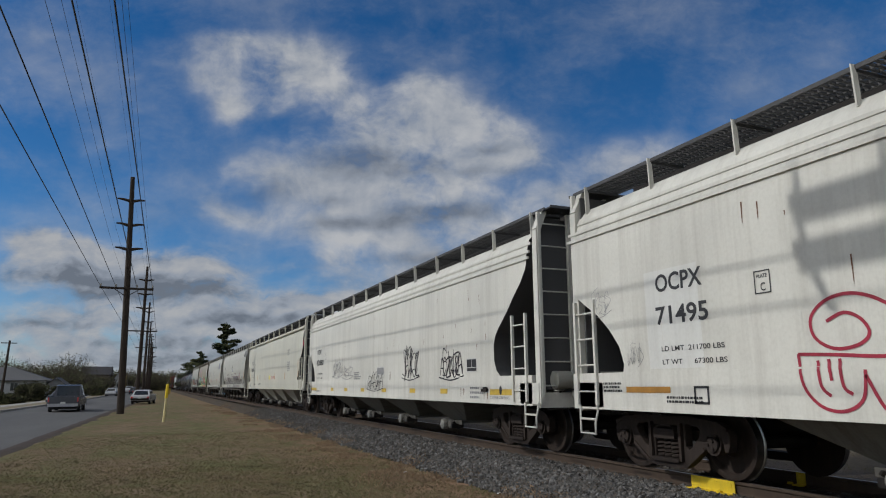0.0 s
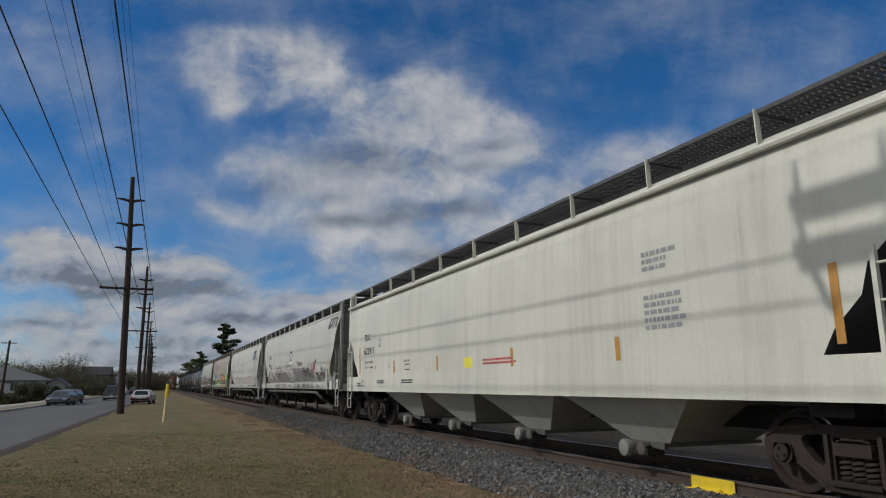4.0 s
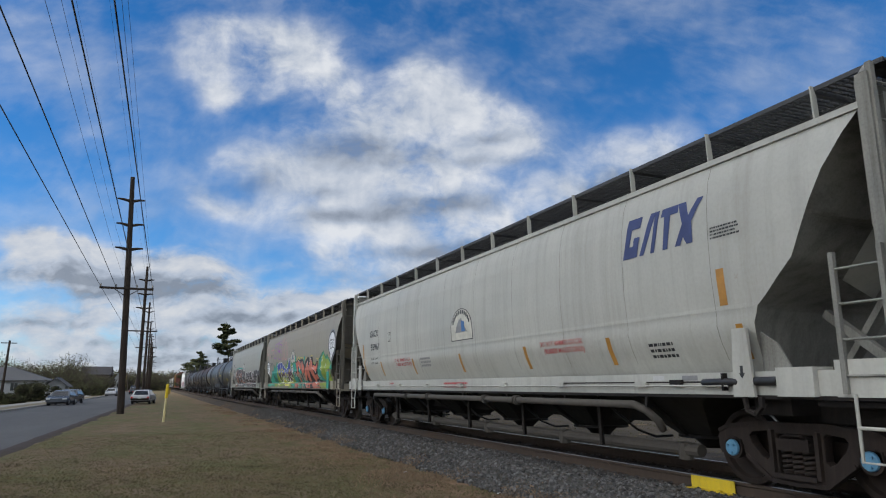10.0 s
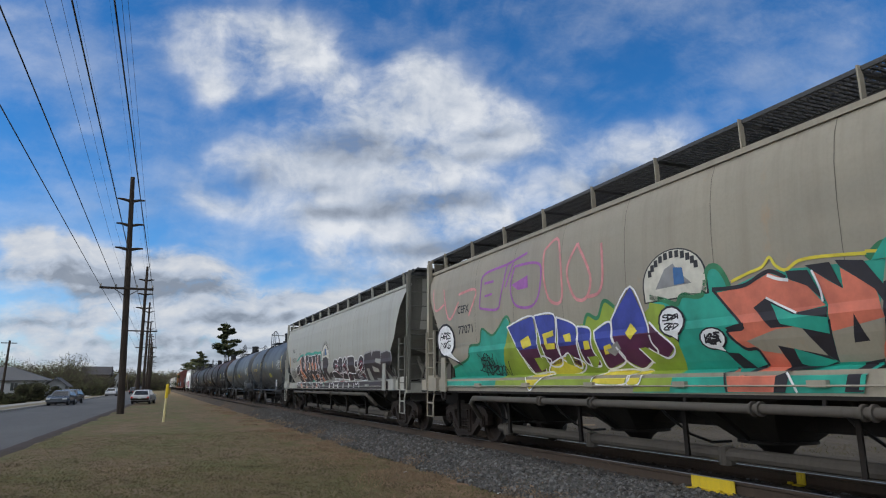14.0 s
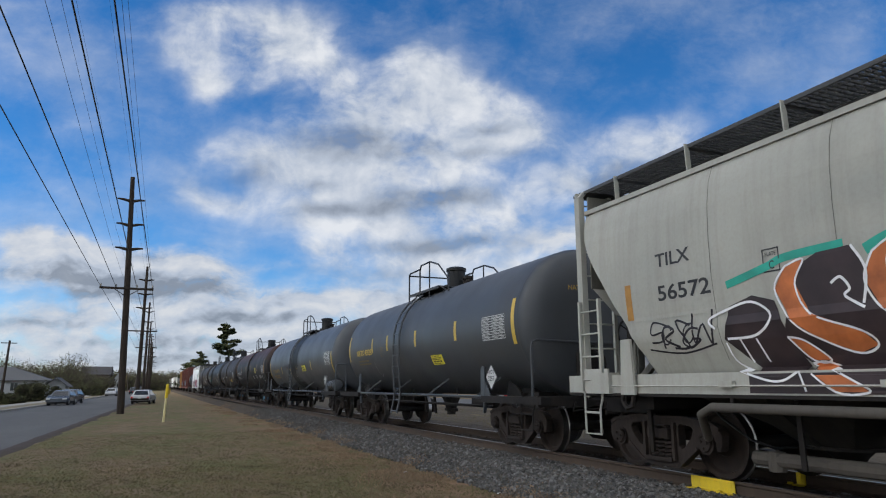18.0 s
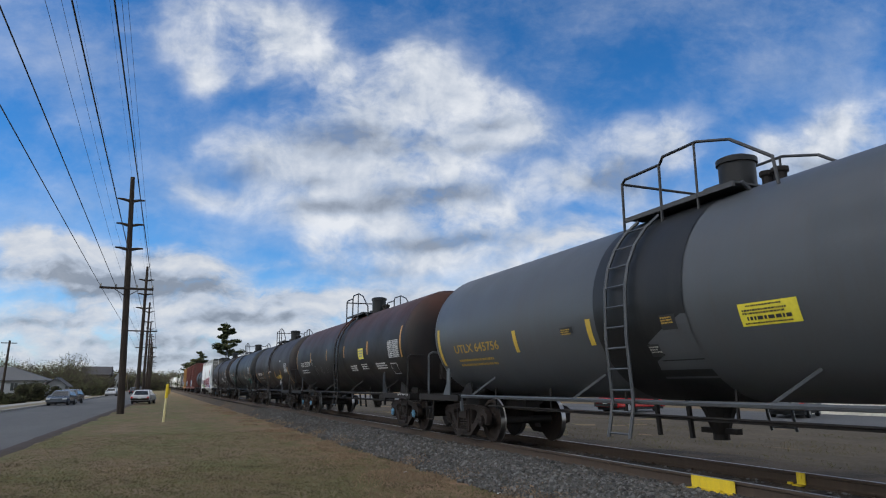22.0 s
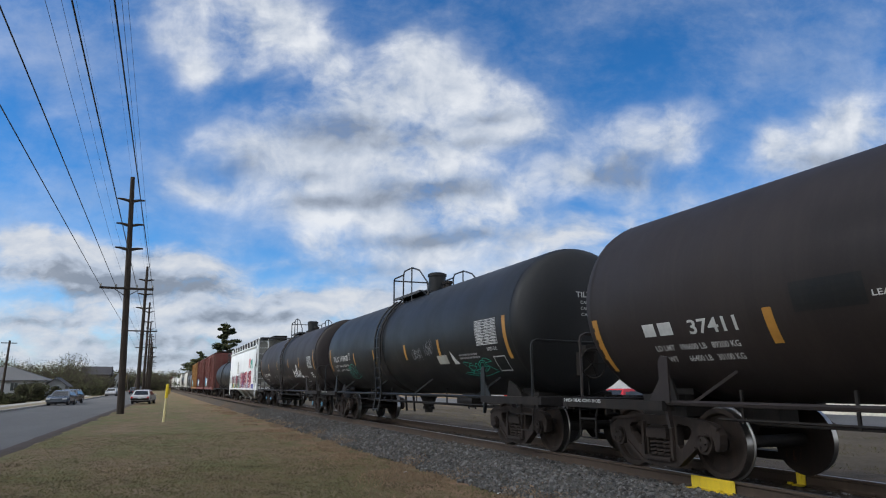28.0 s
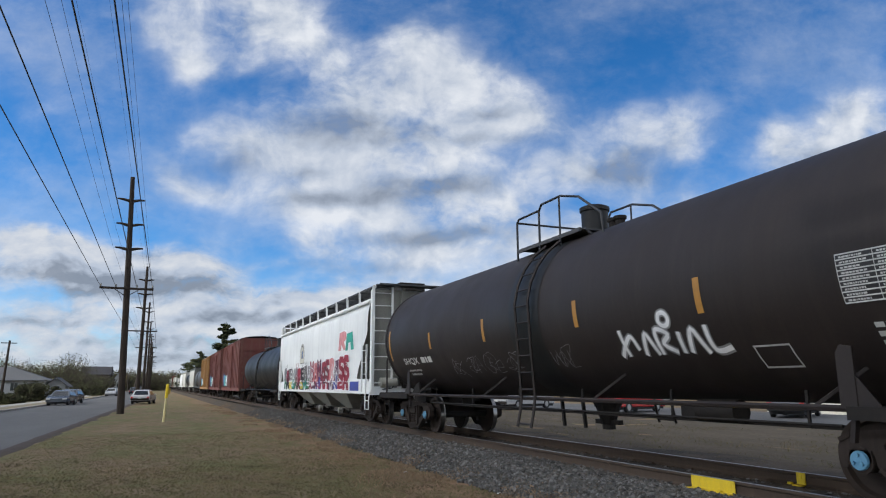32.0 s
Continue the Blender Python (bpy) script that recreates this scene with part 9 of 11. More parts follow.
stroke(car, [(-3.7, 1.49), (-3.63, 1.43), (-3.5, 1.38), (-3.35, 1.35), (-3.19, 1.35), (-3.07, 1.39), (-3.01, 1.44), (-3.03, 1.52), (-3.1, 1.59), (-3.23, 1.64), (-3.39, 1.66), (-3.53, 1.65), (-3.65, 1.62), (-3.71, 1.56), (-3.7, 1.49)], 0.028, "spraywhite", sl, 0.0125, "graffiti_outline")
polymark(car, [(-2.55, 1.69), (-2.99, 1.63), (-3, 1.44), (-2.25, 1.46)], "spraydark", sl, 0.0105, "graffiti_letter")
stroke(car, [(-2.55, 1.69), (-2.99, 1.63), (-3, 1.44), (-2.25, 1.46), (-2.55, 1.69)], 0.028, "spraywhite", sl, 0.0125, "graffiti_outline")
stroke(car, [(-2.29, 1.96), (-2.32, 1.7), (-2.4, 1.54)], 0.025, "spraywhite", sl, 0.014, "graffiti_line")
stroke(car, [(-3.15, 2.17), (-2.72, 1.95)], 0.025, "spraywhite", sl, 0.014, "graffiti_line")
stroke(car, [(-3.15, 2.06), (-3.17, 1.73)], 0.025, "spraywhite", sl, 0.014, "graffiti_line")
stroke(car, [(-2.79, 1.87), (-2.88, 1.71), (-3.15, 1.69)], 0.025, "spraywhite", sl, 0.014, "graffiti_line")
stroke(car, [(-1.45, 1.99), (-1.72, 1.99), (-1.69, 1.82), (-1.44, 1.79)], 0.025, "spraywhite", sl, 0.014, "graffiti_line")
stroke(car, [(-4.49, 1.62), (-4.55, 1.43)], 0.025, "spraywhite", sl, 0.014, "graffiti_line")
stroke(car, [(-4.6, 1.7), (-4.65, 1.43)], 0.025, "spraywhite", sl, 0.014, "graffiti_line")
stroke(car, [(-4.72, 1.7), (-4.77, 1.42)], 0.025, "spraywhite", sl, 0.014, "graffiti_line")
stroke(car, [(-4.73, 1.82), (-5.17, 1.95), (-5.13, 1.78), (-4.86, 1.73)], 0.025, "spraywhite", sl, 0.014, "graffiti_line")
stroke(car, [(-1.59, 1.74), (-1.67, 1.95), (-2, 1.87)], 0.035, "sprayred", sl, 0.016, "graffiti_line")
stroke(car, [(-2.77, 1.75), (-2.83, 1.98), (-3.09, 1.84), (-3.16, 1.66)], 0.035, "sprayred", sl, 0.016, "graffiti_line")
stroke(car, [(-3.35, 1.58), (-3.22, 1.37), (-3.47, 1.34)], 0.035, "sprayred", sl, 0.016, "graffiti_line")
stroke(car, [(-2.24, 1.6), (-2.2, 1.39), (-2.37, 1.36)], 0.035, "sprayred", sl, 0.016, "graffiti_line")
stroke(car, [(-4.81, 1.69), (-4.92, 1.98), (-5.13, 1.98), (-5.17, 1.87), (-4.87, 1.75), (-4.87, 1.6), (-5.09, 1.49)], 0.035, "sprayred", sl, 0.016, "graffiti_line")
stroke(car, [(-1.65, 1.74), (-2.04, 1.63)], 0.035, "sprayred", sl, 0.016, "graffiti_line")
polymark(car, [(-0.96, 1.51), (-1.08, 1.51), (-0.87, 1.23), (-0.95, 1.14), (-0.7, 1.14), (-0.78, 1.23)], "spraywhite", sl, 0.012, "graffiti_fill")
polymark(car, [(-1.56, 1.49), (-1.66, 1.49), (-1.48, 1.23), (-1.55, 1.14), (-1.33, 1.14), (-1.4, 1.23)], "spraywhite", sl, 0.012, "graffiti_fill")
polymark(car, [(-2.21, 1.47), (-2.31, 1.47), (-2.16, 1.22), (-2.22, 1.14), (-2.02, 1.14), (-2.08, 1.22)], "spraywhite", sl, 0.012, "graffiti_fill")
polymark(car, [(-2.94, 1.45), (-3.02, 1.45), (-2.89, 1.22), (-2.94, 1.15), (-2.77, 1.15), (-2.83, 1.22)], "spraywhite", sl, 0.012, "graffiti_fill")
polymark(car, [(-3.64, 1.43), (-3.7, 1.43), (-3.6, 1.22), (-3.64, 1.15), (-3.49, 1.15), (-3.55, 1.22)], "spraywhite", sl, 0.012, "graffiti_fill")
polymark(car, [(-4.31, 1.41), (-4.37, 1.41), (-4.28, 1.22), (-4.32, 1.15), (-4.19, 1.15), (-4.24, 1.22)], "spraywhite", sl, 0.012, "graffiti_fill")
polymark(car, [(-4.94, 1.4), (-4.99, 1.39), (-4.92, 1.22), (-4.95, 1.16), (-4.84, 1.16), (-4.88, 1.22)], "spraywhite", sl, 0.012, "graffiti_fill")
stroke(car, [(-4.49, 1.42), (-4.47, 1.3), (-4.63, 1.26), (-4.83, 1.32), (-4.92, 1.42)], 0.03, "spraywhite", sl, 0.0125, "graffiti_line")
stroke(car, [(-1.11, 1.5), (-1.06, 1.32), (-1.27, 1.31), (-1.51, 1.48)], 0.03, "spraywhite", sl, 0.0125, "graffiti_line")
wild(car, -5.2, -8.1, 1.38, 2.2, "spraydark", "spraygrey", sf, 3, 43, grow=0.05)


def tank_marks(made, mark, num, lab, stripes, panel_z, mat="whitemark", marky=None, shade=0.22, stripe_mat="yellowmark", split=True, w=0.13):
    car, sf, _ = made
    for y, z0, z1 in stripes:
        patch(car, y + w / 2, y - w / 2, z0, z1, stripe_mat, sf, name="reflector", label="yellow reflector strip", nz=8)
    y0, z0, L2 = marky
    write(car, (mark + " " + num).strip(), y0, z0, shade, mat, sf, length=L2, fat=0.008)
    if num in ("190900", "37411"):
        if num == "37411":
            y0, L2 = y0 + 0.8, L2 * 2
        write(car, "LD LMT   196600 LB   89200 KG", y0 - 0.04, z0 - 0.19, 0.075, mat, sf, length=L2 * 0.92)
        write(car, "LT WT       66400 LB   30100 KG", y0 - 0.04, z0 - 0.34, 0.075, mat, sf, length=L2 * 0.9)
    else:
        bars(car, y0 - 0.08, z0 - 0.19, L2 * 0.85, 0.045, "fadedyellow" if mat == "yellowmark" else mat, sf, 2, 2.2)
    if panel_z:
        data_panel(car, *panel_z, sf)
    return car, sf


def notice(car, y0, y1, z0, z1, surf):
    """Print of a notice plate, too small to read."""
    h, f = z1 - z0, (lambda z: surf(z) + 0.004)
    bars(car, y0 - 0.12, z1 - 0.16 * h, (y0 - y1) * 0.7, h * 0.07, "blackmark", f, 1)
    bars(car, y0 - 0.05, z1 - 0.36 * h, (y0 - y1) * 0.9, h * 0.08, "blackmark", f, 2)
    bars(car, y0 - 0.10, z1 - 0.76 * h, (y0 - y1) * 0.75, h * 0.16, "blackmark", f, 1)
    bars(car, y0 - 0.05, z1 - 0.92 * h, (y0 - y1) * 0.9, h * 0.06, "blackmark", f, 1)


def head_write(made, text, x0, z0, height, length, mat, gap, fat=0.006):
    """A word on the tank head that leads; it reads towards +x."""
    car, sf, uc = made
    vs, fs = letters(text, 0.0, fat)
    ht, hd, R, zc = HEADS[car.name]
    w = max(v[0] for v in vs)
    pts = []
    for v in vs:
        x, z = x0 + v[0] * length / w, z0 + v[1] * height
        r = min(0.999, math.hypot(x, z - zc) / R)
        a = math.asin(r ** (1 / 0.7))
        pts.append((x, -(ht - hd + hd * math.cos(a) ** 0.8) - 0.006, z))
    part("lettering", MB().add(pts, fs), M[mat], car)


def placard(car, y, z, s, words, m_back, m_front, m_text, surf, x=None):
    """A diamond hazard sign."""
    f = (lambda q: x) if x else surf
    polymark(car, [(y, z - s), (y - s, z), (y, z + s), (y + s, z)], m_back, f, 0.02, "placard", "diamond hazard placard")
    polymark(car, [(y, z - s * 0.9), (y - s * 0.9, z), (y, z + s * 0.9), (y + s * 0.9, z)], m_front, f, 0.023, "placard_face")
    for wd, dz, h in words:
        write(car, wd, y + s * 0.55, z + dz, h, m_text, f, length=s * 1.1, off=0.027)


car, sf = tank_marks(Hc, "NATX", "40028", "", [(6.03, 2.02, 2.87), (3.34, 2.22, 2.67), (1.84, 2.22, 2.67), (-0.55, 2.22, 2.64), (-3.18, 2.22, 2.66), (-5.94, 1.99, 2.87)], (-4.59, -5.6, 2.13, 2.60), "yellowmark", (5.11, 2.17, 1.67), 0.19)
frame_box(car, 2.52, 2.28, 2.08, 2.35, 0.014, "fadedyellow", sf)
bars(car, 2.46, 2.27, 0.13, 0.025, "fadedyellow", sf, 1)
write(car, "C", 2.44, 2.13, 0.1, "fadedyellow", sf, length=0.08)
stroke(car, [(3.29, 1.94), (3.33, 1.82), (3.26, 1.74), (3.31, 1.64), (3.24, 1.58), (3.23, 1.48), (3.1, 1.53), (2.97, 1.57)], 0.02, "greymark", sf, name="chalk_scrawl")
patch(car, -1.47, -2.19, 1.72, 1.95, "yellowsign", sf, name="sign", label="yellow notice plate")
notice(car, -1.47, -2.19, 1.72, 1.95, sf)
placard(car, -5.05, 1.38, 0.26, (("HOT", 0.06, 0.08), ("3257", -0.08, 0.1)), "blackmark", "whitemark", "blackmark", sf, 1.46)
car, sf = tank_marks(I, "UTLX", "645756", "", [(7.6, 1.67, 2.52), (3.86, 1.83, 2.24), (1.4, 1.83, 2.24), (-3.65, 1.91, 2.32), (-7.6, 1.68, 2.54)], (-6.39, -7.35, 2.06, 2.54), "ylettering", (6.78, 1.93, 2.2), 0.18)
patch(car, -1.64, -2.46, 1.88, 2.14, "yellowsign", sf, name="sign", label="yellow notice plate")
notice(car, -1.64, -2.46, 1.88, 2.14, sf)
part("air_reservoir", MB().tube([(-1.26, -7.08, 1.24), (-1.26, -7.12, 1.24), (-1.26, -7.98, 1.24), (-1.26, -8.02, 1.24)], [0.12, 0.21, 0.21, 0.12], 16), M["tankblue"], car, "", 40)
for y in (-7.3, -7.6, -7.85):
    part("reservoir_strap", MB().tube([(-1.26, y - 0.02, 1.24), (-1.26, y + 0.02, 1.24)], 0.222, 16), M["steel"], car, "", 40)
# torn lower corner of the dark jacket band, with old notices on it
polymark(car, [(-0.69, 2.13), (-0.29, 1.97), (0.12, 1.79), (-0.11, 1.62), (0.13, 1.54), (0.29, 1.2), (0.34, 1.05), (-0.8, 1.05), (-0.8, 2.12)], "tankblue", lambda z: sf(z) + 0.01, 0.006, "worn_patch", "bare grey corner of the jacket band")
for y0, y1, z0, z1, m_ in ((-0.28, -0.58, 1.94, 2.14, "ylettering"), (0.15, -0.08, 1.6, 1.77, "pale"), (2.22, 1.84, 2.06, 2.16, "ylettering")):
    patch(car, y0, y1, z0, z1, "black", sf, 0.02, "sign")
    bars(car, y0 - 0.02, z1 - 0.05, (y0 - y1) * 0.85, 0.02, m_, lambda z: sf(z) + 0.018, 3)
placard(car, -6.82, 1.44, 0.24, (("HOT", 0.06, 0.08), ("3257", -0.08, 0.1)), "blackmark", "whitemark", "blackmark", sf, 1.46)
car, sf = tank_marks(J, "TILX", "252379", "", [(7.61, 2.0, 2.88), (4.54, 2.21, 2.64), (1.5, 2.21, 2.63), (-1.27, 2.2, 2.62), (-4.24, 2.2, 2.62), (-7.5, 2.0, 2.87)], (-6.35, -7.3, 2.02, 2.5), "whitemark", (6.73, 2.07, 2.0), 0.2, "orangemark", w=0.11)
plate_c(car, 4.42, 2.1, 0.25, "whitemark", sf)
patch(car, -3.15, -3.74, 2.08, 2.43, "yellowsign", sf, name="sign", label="yellow notice plate")
bars(car, -3.25, 2.32, 0.42, 0.05, "greymark", lambda z: sf(z) + 0.004, 3)
for y, z, l_ in ((-1.9, 1.86, 0.9), (-3.3, 1.88, 0.8), (-4.9, 1.86, 1.1)):
    bars(car, y, z, l_, 0.04, "whitemark", sf, 3)
frame_box(car, -6.3, -6.85, 1.55, 1.86, 0.02, "whitemark", sf)
for k in range(4):
    tag(car, 3.9 - k, 3.4 - k, 1.7, 2.0, "greymark", sf, 0.008, 5, 60 + k)
write(car, "2 INCH HF COMP SHOES", -7.5, 0.955, 0.05, "whitemark", lambda z: 1.53, length=0.9)
car, sf = tank_marks(K, "", "37411", "", [(6.2, 1.42, 2.2), (2.95, 1.67, 2.07), (0.9, 1.67, 2.07), (-1.45, 1.65, 2.05), (-3.38, 1.65, 2.06), (-5.75, 1.38, 2.2)], (-4.76, -5.55, 1.93, 2.38), "whitemark", (4.25, 1.86, 0.82), 0.18, "orangemark")
bars(car, 5.12, 1.87, 0.7, 0.17, "whitemark", sf, 1)
bars(car, 1.2, 2.0, 1.6, 0.07, "whitemark", sf, 1)
patch(car, -1.7, -2.55, 1.62, 1.74, "ylettering", sf, name="sign", label="faded yellow notice")
patch(car, -2.6, -3.2, 1.56, 1.82, "yellowmark", sf, name="sign", label="yellow notice plate")
placard(car, -4.4, 1.4, 0.22, (), "blackmark", "whitemark", "blackmark", sf, 1.46)
patch(car, 2.6, 1.75, 1.98, 2.3, "tankblack", sf, 0.004, "repainted_patch")
write(car, "LEASED", 1.7, 2.05, 0.06, "whitemark", sf, length=0.4)
bars(car, -3.3, 2.5, 0.5, 0.08, "whitemark", sf, 1)
write(car, "2 INCH TREAD COND. SHOES", 7.0, 0.955, 0.05, "whitemark", lambda z: 1.53, length=1.0)
car, sf = tank_marks(Lc, "TILX", "190900", "", [(7.24, 1.76, 2.58), (3.9, 1.9, 2.3), (1.61, 1.9, 2.3), (-1.34, 1.9, 2.3), (-3.75, 1.9, 2.3), (-7.21, 1.73, 2.57)], (-5.88, -6.85, 2.05, 2.55), "whitemark", (6.75, 2.08, 2.05), 0.2, "orangemark")
plate_c(car, 4.6, 2.1, 0.24, "whitemark", sf)
write(car, "USED OIL", -6.3, 1.92, 0.07, "whitemark", sf, length=0.45)
polymark(car, [(-4.35, 2.0), (-4.4, 1.7), (-4.68, 1.7)], "whitemark", sf, 0.006, "stencil")
patch(car, -3.5, -4.1, 1.72, 1.92, "pale", sf, name="sign", label="weathered notice plate")
tag(car, 5.0, 3.9, 1.55, 1.95, "sprayteal", sf, 0.018, 9, 71)
tag(car, -4.8, -6.2, 1.5, 1.72, "sprayteal", sf, 0.018, 8, 72)
tag(car, -1.9, -2.5, 1.9, 2.15, "greymark", sf, 0.014, 6, 73)
tag(car, -2.8, -3.3, 1.95, 2.25, "greymark", sf, 0.014, 6, 74)
frame_box(car, -6.45, -6.95, 1.5, 1.8, 0.02, "whitemark", sf)
bars(car, -4.8, 1.86, 1.2, 0.04, "greymark", sf, 2)
write(car, "2 INCH TREAD COND. SHOES", 8.4, 0.955, 0.05, "whitemark", lambda z: 1.53, length=1.0)
car, sf = tank_marks(Mc, "SHQX", "", "", [(7.8, 1.9, 2.75), (4.7, 2.1, 2.5), (1.68, 2.1, 2.56), (-1.73, 2.13, 2.56), (-4.47, 2.09, 2.54), (-7.72, 1.9, 2.75)], (-6.4, -7.25, 2.0, 2.48), "whitemark", (6.9, 1.78, 1.1), 0.16, "orangemark", w=0.11)
bars(car, 5.6, 1.79, 0.6, 0.14, "whitemark", sf, 1)
frame_box(car, -5.04, -5.55, 1.4, 1.66, 0.02, "whitemark", sf)
bars(car, -6.6, 1.75, 0.6, 0.05, "whitemark", sf, 3)
for w_, m_, o_ in ((0.11, "greymark", 0.006), (0.06, "spraywhite", 0.009)):
    for pts in ([(-2.75, 2.0), (-2.78, 1.62)], [(-2.6, 1.62), (-2.95, 1.9), (-3.05, 1.7)], [(-3.15, 1.62), (-3.3, 1.92), (-3.42, 1.62)], [(-3.5, 1.62), (-3.52, 1.95), (-3.75, 1.88), (-3.6, 1.76), (-3.8, 1.64)], [(-3.92, 1.62), (-3.95, 1.9)], [(-4.05, 1.62), (-4.2, 1.92), (-4.35, 1.6)], [(-4.45, 1.95), (-4.47, 1.64), (-4.75, 1.66)]):
        stroke(car, pts, w_, m_, sf, o_, "graffiti_tag", "white sprayed tag")
    stroke(car, [(-3.75 + 0.1 * math.cos(k), 2.08 + 0.09 * math.sin(k)) for k in range(8)], w_, m_, sf, o_, "graffiti_tag")
for k in range(6):
    tag(car, 3.8 - k * 0.9, 3.2 - k * 0.9, 1.5, 1.8, "greymark", sf, 0.012, 5, 80 + k)

# marks on the tank heads
head_write(Hc, "NATX", -0.56, 3.0, 0.1, 0.35, "ylettering", 1.25)
head_write(I, "UTLX", -0.5, 2.9, 0.1, 0.45, "fadedyellow", 1.35)
head_write(J, "TILX 252379", -0.25, 2.86, 0.11, 0.95, "whitemark", 1.13)
for i in range(3):
    head_write(J, "CAPY", -0.18, 2.73 - 0.12 * i, 0.06, 0.2, "whitemark", 1.13, 0.0)
head_write(Lc, "TILX 190900", -0.25, 2.9, 0.11, 0.95, "whitemark", 1.48)
for i, tx in enumerate(("CAPY 30210 US GAL", "CAPY 25156 IMP GAL", "CAPY 114 357   L")):
    head_write(Lc, tx, -0.16, 2.77 - 0.12 * i, 0.06, 0.82, "whitemark", 1.48, 0.0)
head_write(Mc, "SHQX", -0.57, 2.72, 0.1, 0.42, "whitemark", 0.97)

# white hopper with the red and blue piece
car, sf, _ = N
for k, (ya, yb, za, zb, m_, e_) in enumerate(((6.6, 0.4, 1.05, 1.55, ["spraygreen", "sprayblack", "sprayyellow", "sprayteal"], "sprayblack"), (0.6, -6.0, 1.05, 1.6, ["sprayred", "sprayplum", "sprayblue", "sprayred"], "spraywhite"),
                                          (6.7, 0.2, 1.4, 2.05, ["spraygrey", "sprayred", "spraydark", "sprayash"], "spraywhite"), (0.3, -6.1, 1.35, 2.2, ["sprayred", "spraypink", "sprayplum", "sprayred"], "spraywhite"))):
    wild(car, ya, yb, za, zb, m_, e_, lambda z, k=k: sf(z) + 0.009 * (k // 2), 9, 91 + k)
for k in range(9):
    tag(car, 6.4 - 1.4 * k, 5.3 - 1.4 * k, 1.2, 2.0, ("sprayblack", "spraywhite", "sprayred")[k % 3], lambda z: sf(z) + 0.02, 0.045, 6, 310 + k)
patch(car, -6.2, -7.3, 1.05, 1.35, "sprayblue", sf, 0.008, "graffiti_fill")
badge(car, 2.2, 2.2, 1.0, 0.9, sf)
wild(car, -4.6, -6.6, 2.4, 3.1, ["spraypink", "sprayteal"], "spraywhite", sf, 2, 93)

# blue tag on the boxcar
for made in TRAIN:
    if made[0].name.startswith("boxcar") and made[2] < 215:
        car, sf, _ = made
        wild(car, 5.5, 1.9, 1.2, 2.3, ["emblemblue", "sprayteal", "spraywhite"], "sprayblack", lambda z: 1.58, 3, 95)
# ---------------------------------------------------------------- lawn blades, dry weeds, ballast stones
def tuft_mat(name, cols, grassy=True):
    m, n, l, b = nodes_of(name)
    g = n.new("ShaderNodeNewGeometry")
    c = ramp(n, l, g.outputs["Random Per Island"], [(i / (len(cols) - 1), c) for i, c in enumerate(cols)])
    co = n.new("ShaderNodeTexCoord").outputs["Object"]
    # green patches and darker matted ones
    if not grassy:
        l.new(c, b.inputs["Base Color"])
        b.inputs["Roughness"].default_value = 0.9
        return m
    c = mixc(n, l, ramp(n, l, noise_tex(n, l, co, 0.55, 5, 0.7, (1, 0.5, 1)), [(0.44, (0, 0, 0)), (0.6, (0.75, 0.75, 0.75))]), c, (0.105, 0.110, 0.046))
    c = mixc(n, l, ramp(n, l, noise_tex(n, l, co, 2.6, 5, 0.75, (1, 0.6, 1)), [(0.48, (0, 0, 0)), (0.64, (0.75, 0.75, 0.75))]), c, (0.052, 0.042, 0.025))
    l.new(c, b.inputs["Base Color"])
    b.inputs["Roughness"].default_value = 0.9
    b.inputs["Specular IOR Level"].default_value = 0.1
    return m


def blades(name, spots, mat, h, lean, label):
    """One upright bent blade for each spot (x, y, z)."""
    g = np.random.default_rng(3)
    n = len(spots)
    sp = np.array(spots)
    a = g.uniform(0, 2 * math.pi, n)
    hh = g.uniform(0.45, 1.0, n) * h
    w = g.uniform(0.003, 0.006, n)
    dx, dy = np.cos(a), np.sin(a)
    k = g.uniform(0.2, 1.0, n) * lean
    th = g.uniform(0, 2 * math.pi, n)
    v = np.empty((n, 4, 3))
    v[:, 0] = sp + np.stack([dx * w, dy * w, np.zeros(n) - 0.01], 1)
    v[:, 1] = sp - np.stack([dx * w, dy * w, np.zeros(n) + 0.01], 1)
    v[:, 2] = sp + np.stack([np.cos(th) * k * 0.5 - dx * w * 0.6, np.sin(th) * k * 0.5 - dy * w * 0.6, hh * 0.7], 1)
    v[:, 3] = sp + np.stack([np.cos(th) * k, np.sin(th) * k, hh], 1)
    me = bpy.data.meshes.new(name)
    i = np.arange(n) * 4
    me.from_pydata(v.reshape(-1, 3), [], np.stack([i, i + 1, i + 2, i + 3], 1).tolist())
    me.materials.append(mat)
    return tagged(new(name, me), label, "grass", kind="stuff")


M["blade"] = tuft_mat("dry_grass_blade", [tuple(k * 1.0 for k in c) for c in [(0.16, 0.119, 0.0684), (0.194, 0.146, 0.0856), (0.114, 0.123, 0.0513), (0.171, 0.129, 0.0752), (0.228, 0.177, 0.108)]])
M["weed"] = tuft_mat("russet_dead_weed", [(0.165, 0.105, 0.062), (0.23, 0.16, 0.096), (0.137, 0.096, 0.058), (0.30, 0.22, 0.135), (0.18, 0.103, 0.058)], False)
gr = np.random.default_rng(11)
sp = []
for y0, y1, cnt in ((8.5, 16, 52000), (16, 28, 26000), (28, 60, 8000)):
    xs_, ys_ = gr.uniform(-3.2, 5.7, cnt), y0 + (y1 - y0) * gr.uniform(0, 1, cnt) ** 1.3
    for x, y in zip(xs_, ys_):
        if -0.28 * y < x + 1.2 and x < 5.2 + 0.5 * noise.noise(Vector((0, y * 0.9, 2))):
            sp.append((x, y, lawn_height(x, y)))
blades("grass", sp, M["blade"], 0.028, 0.07, "short dry winter grass on the verge")
sp = []
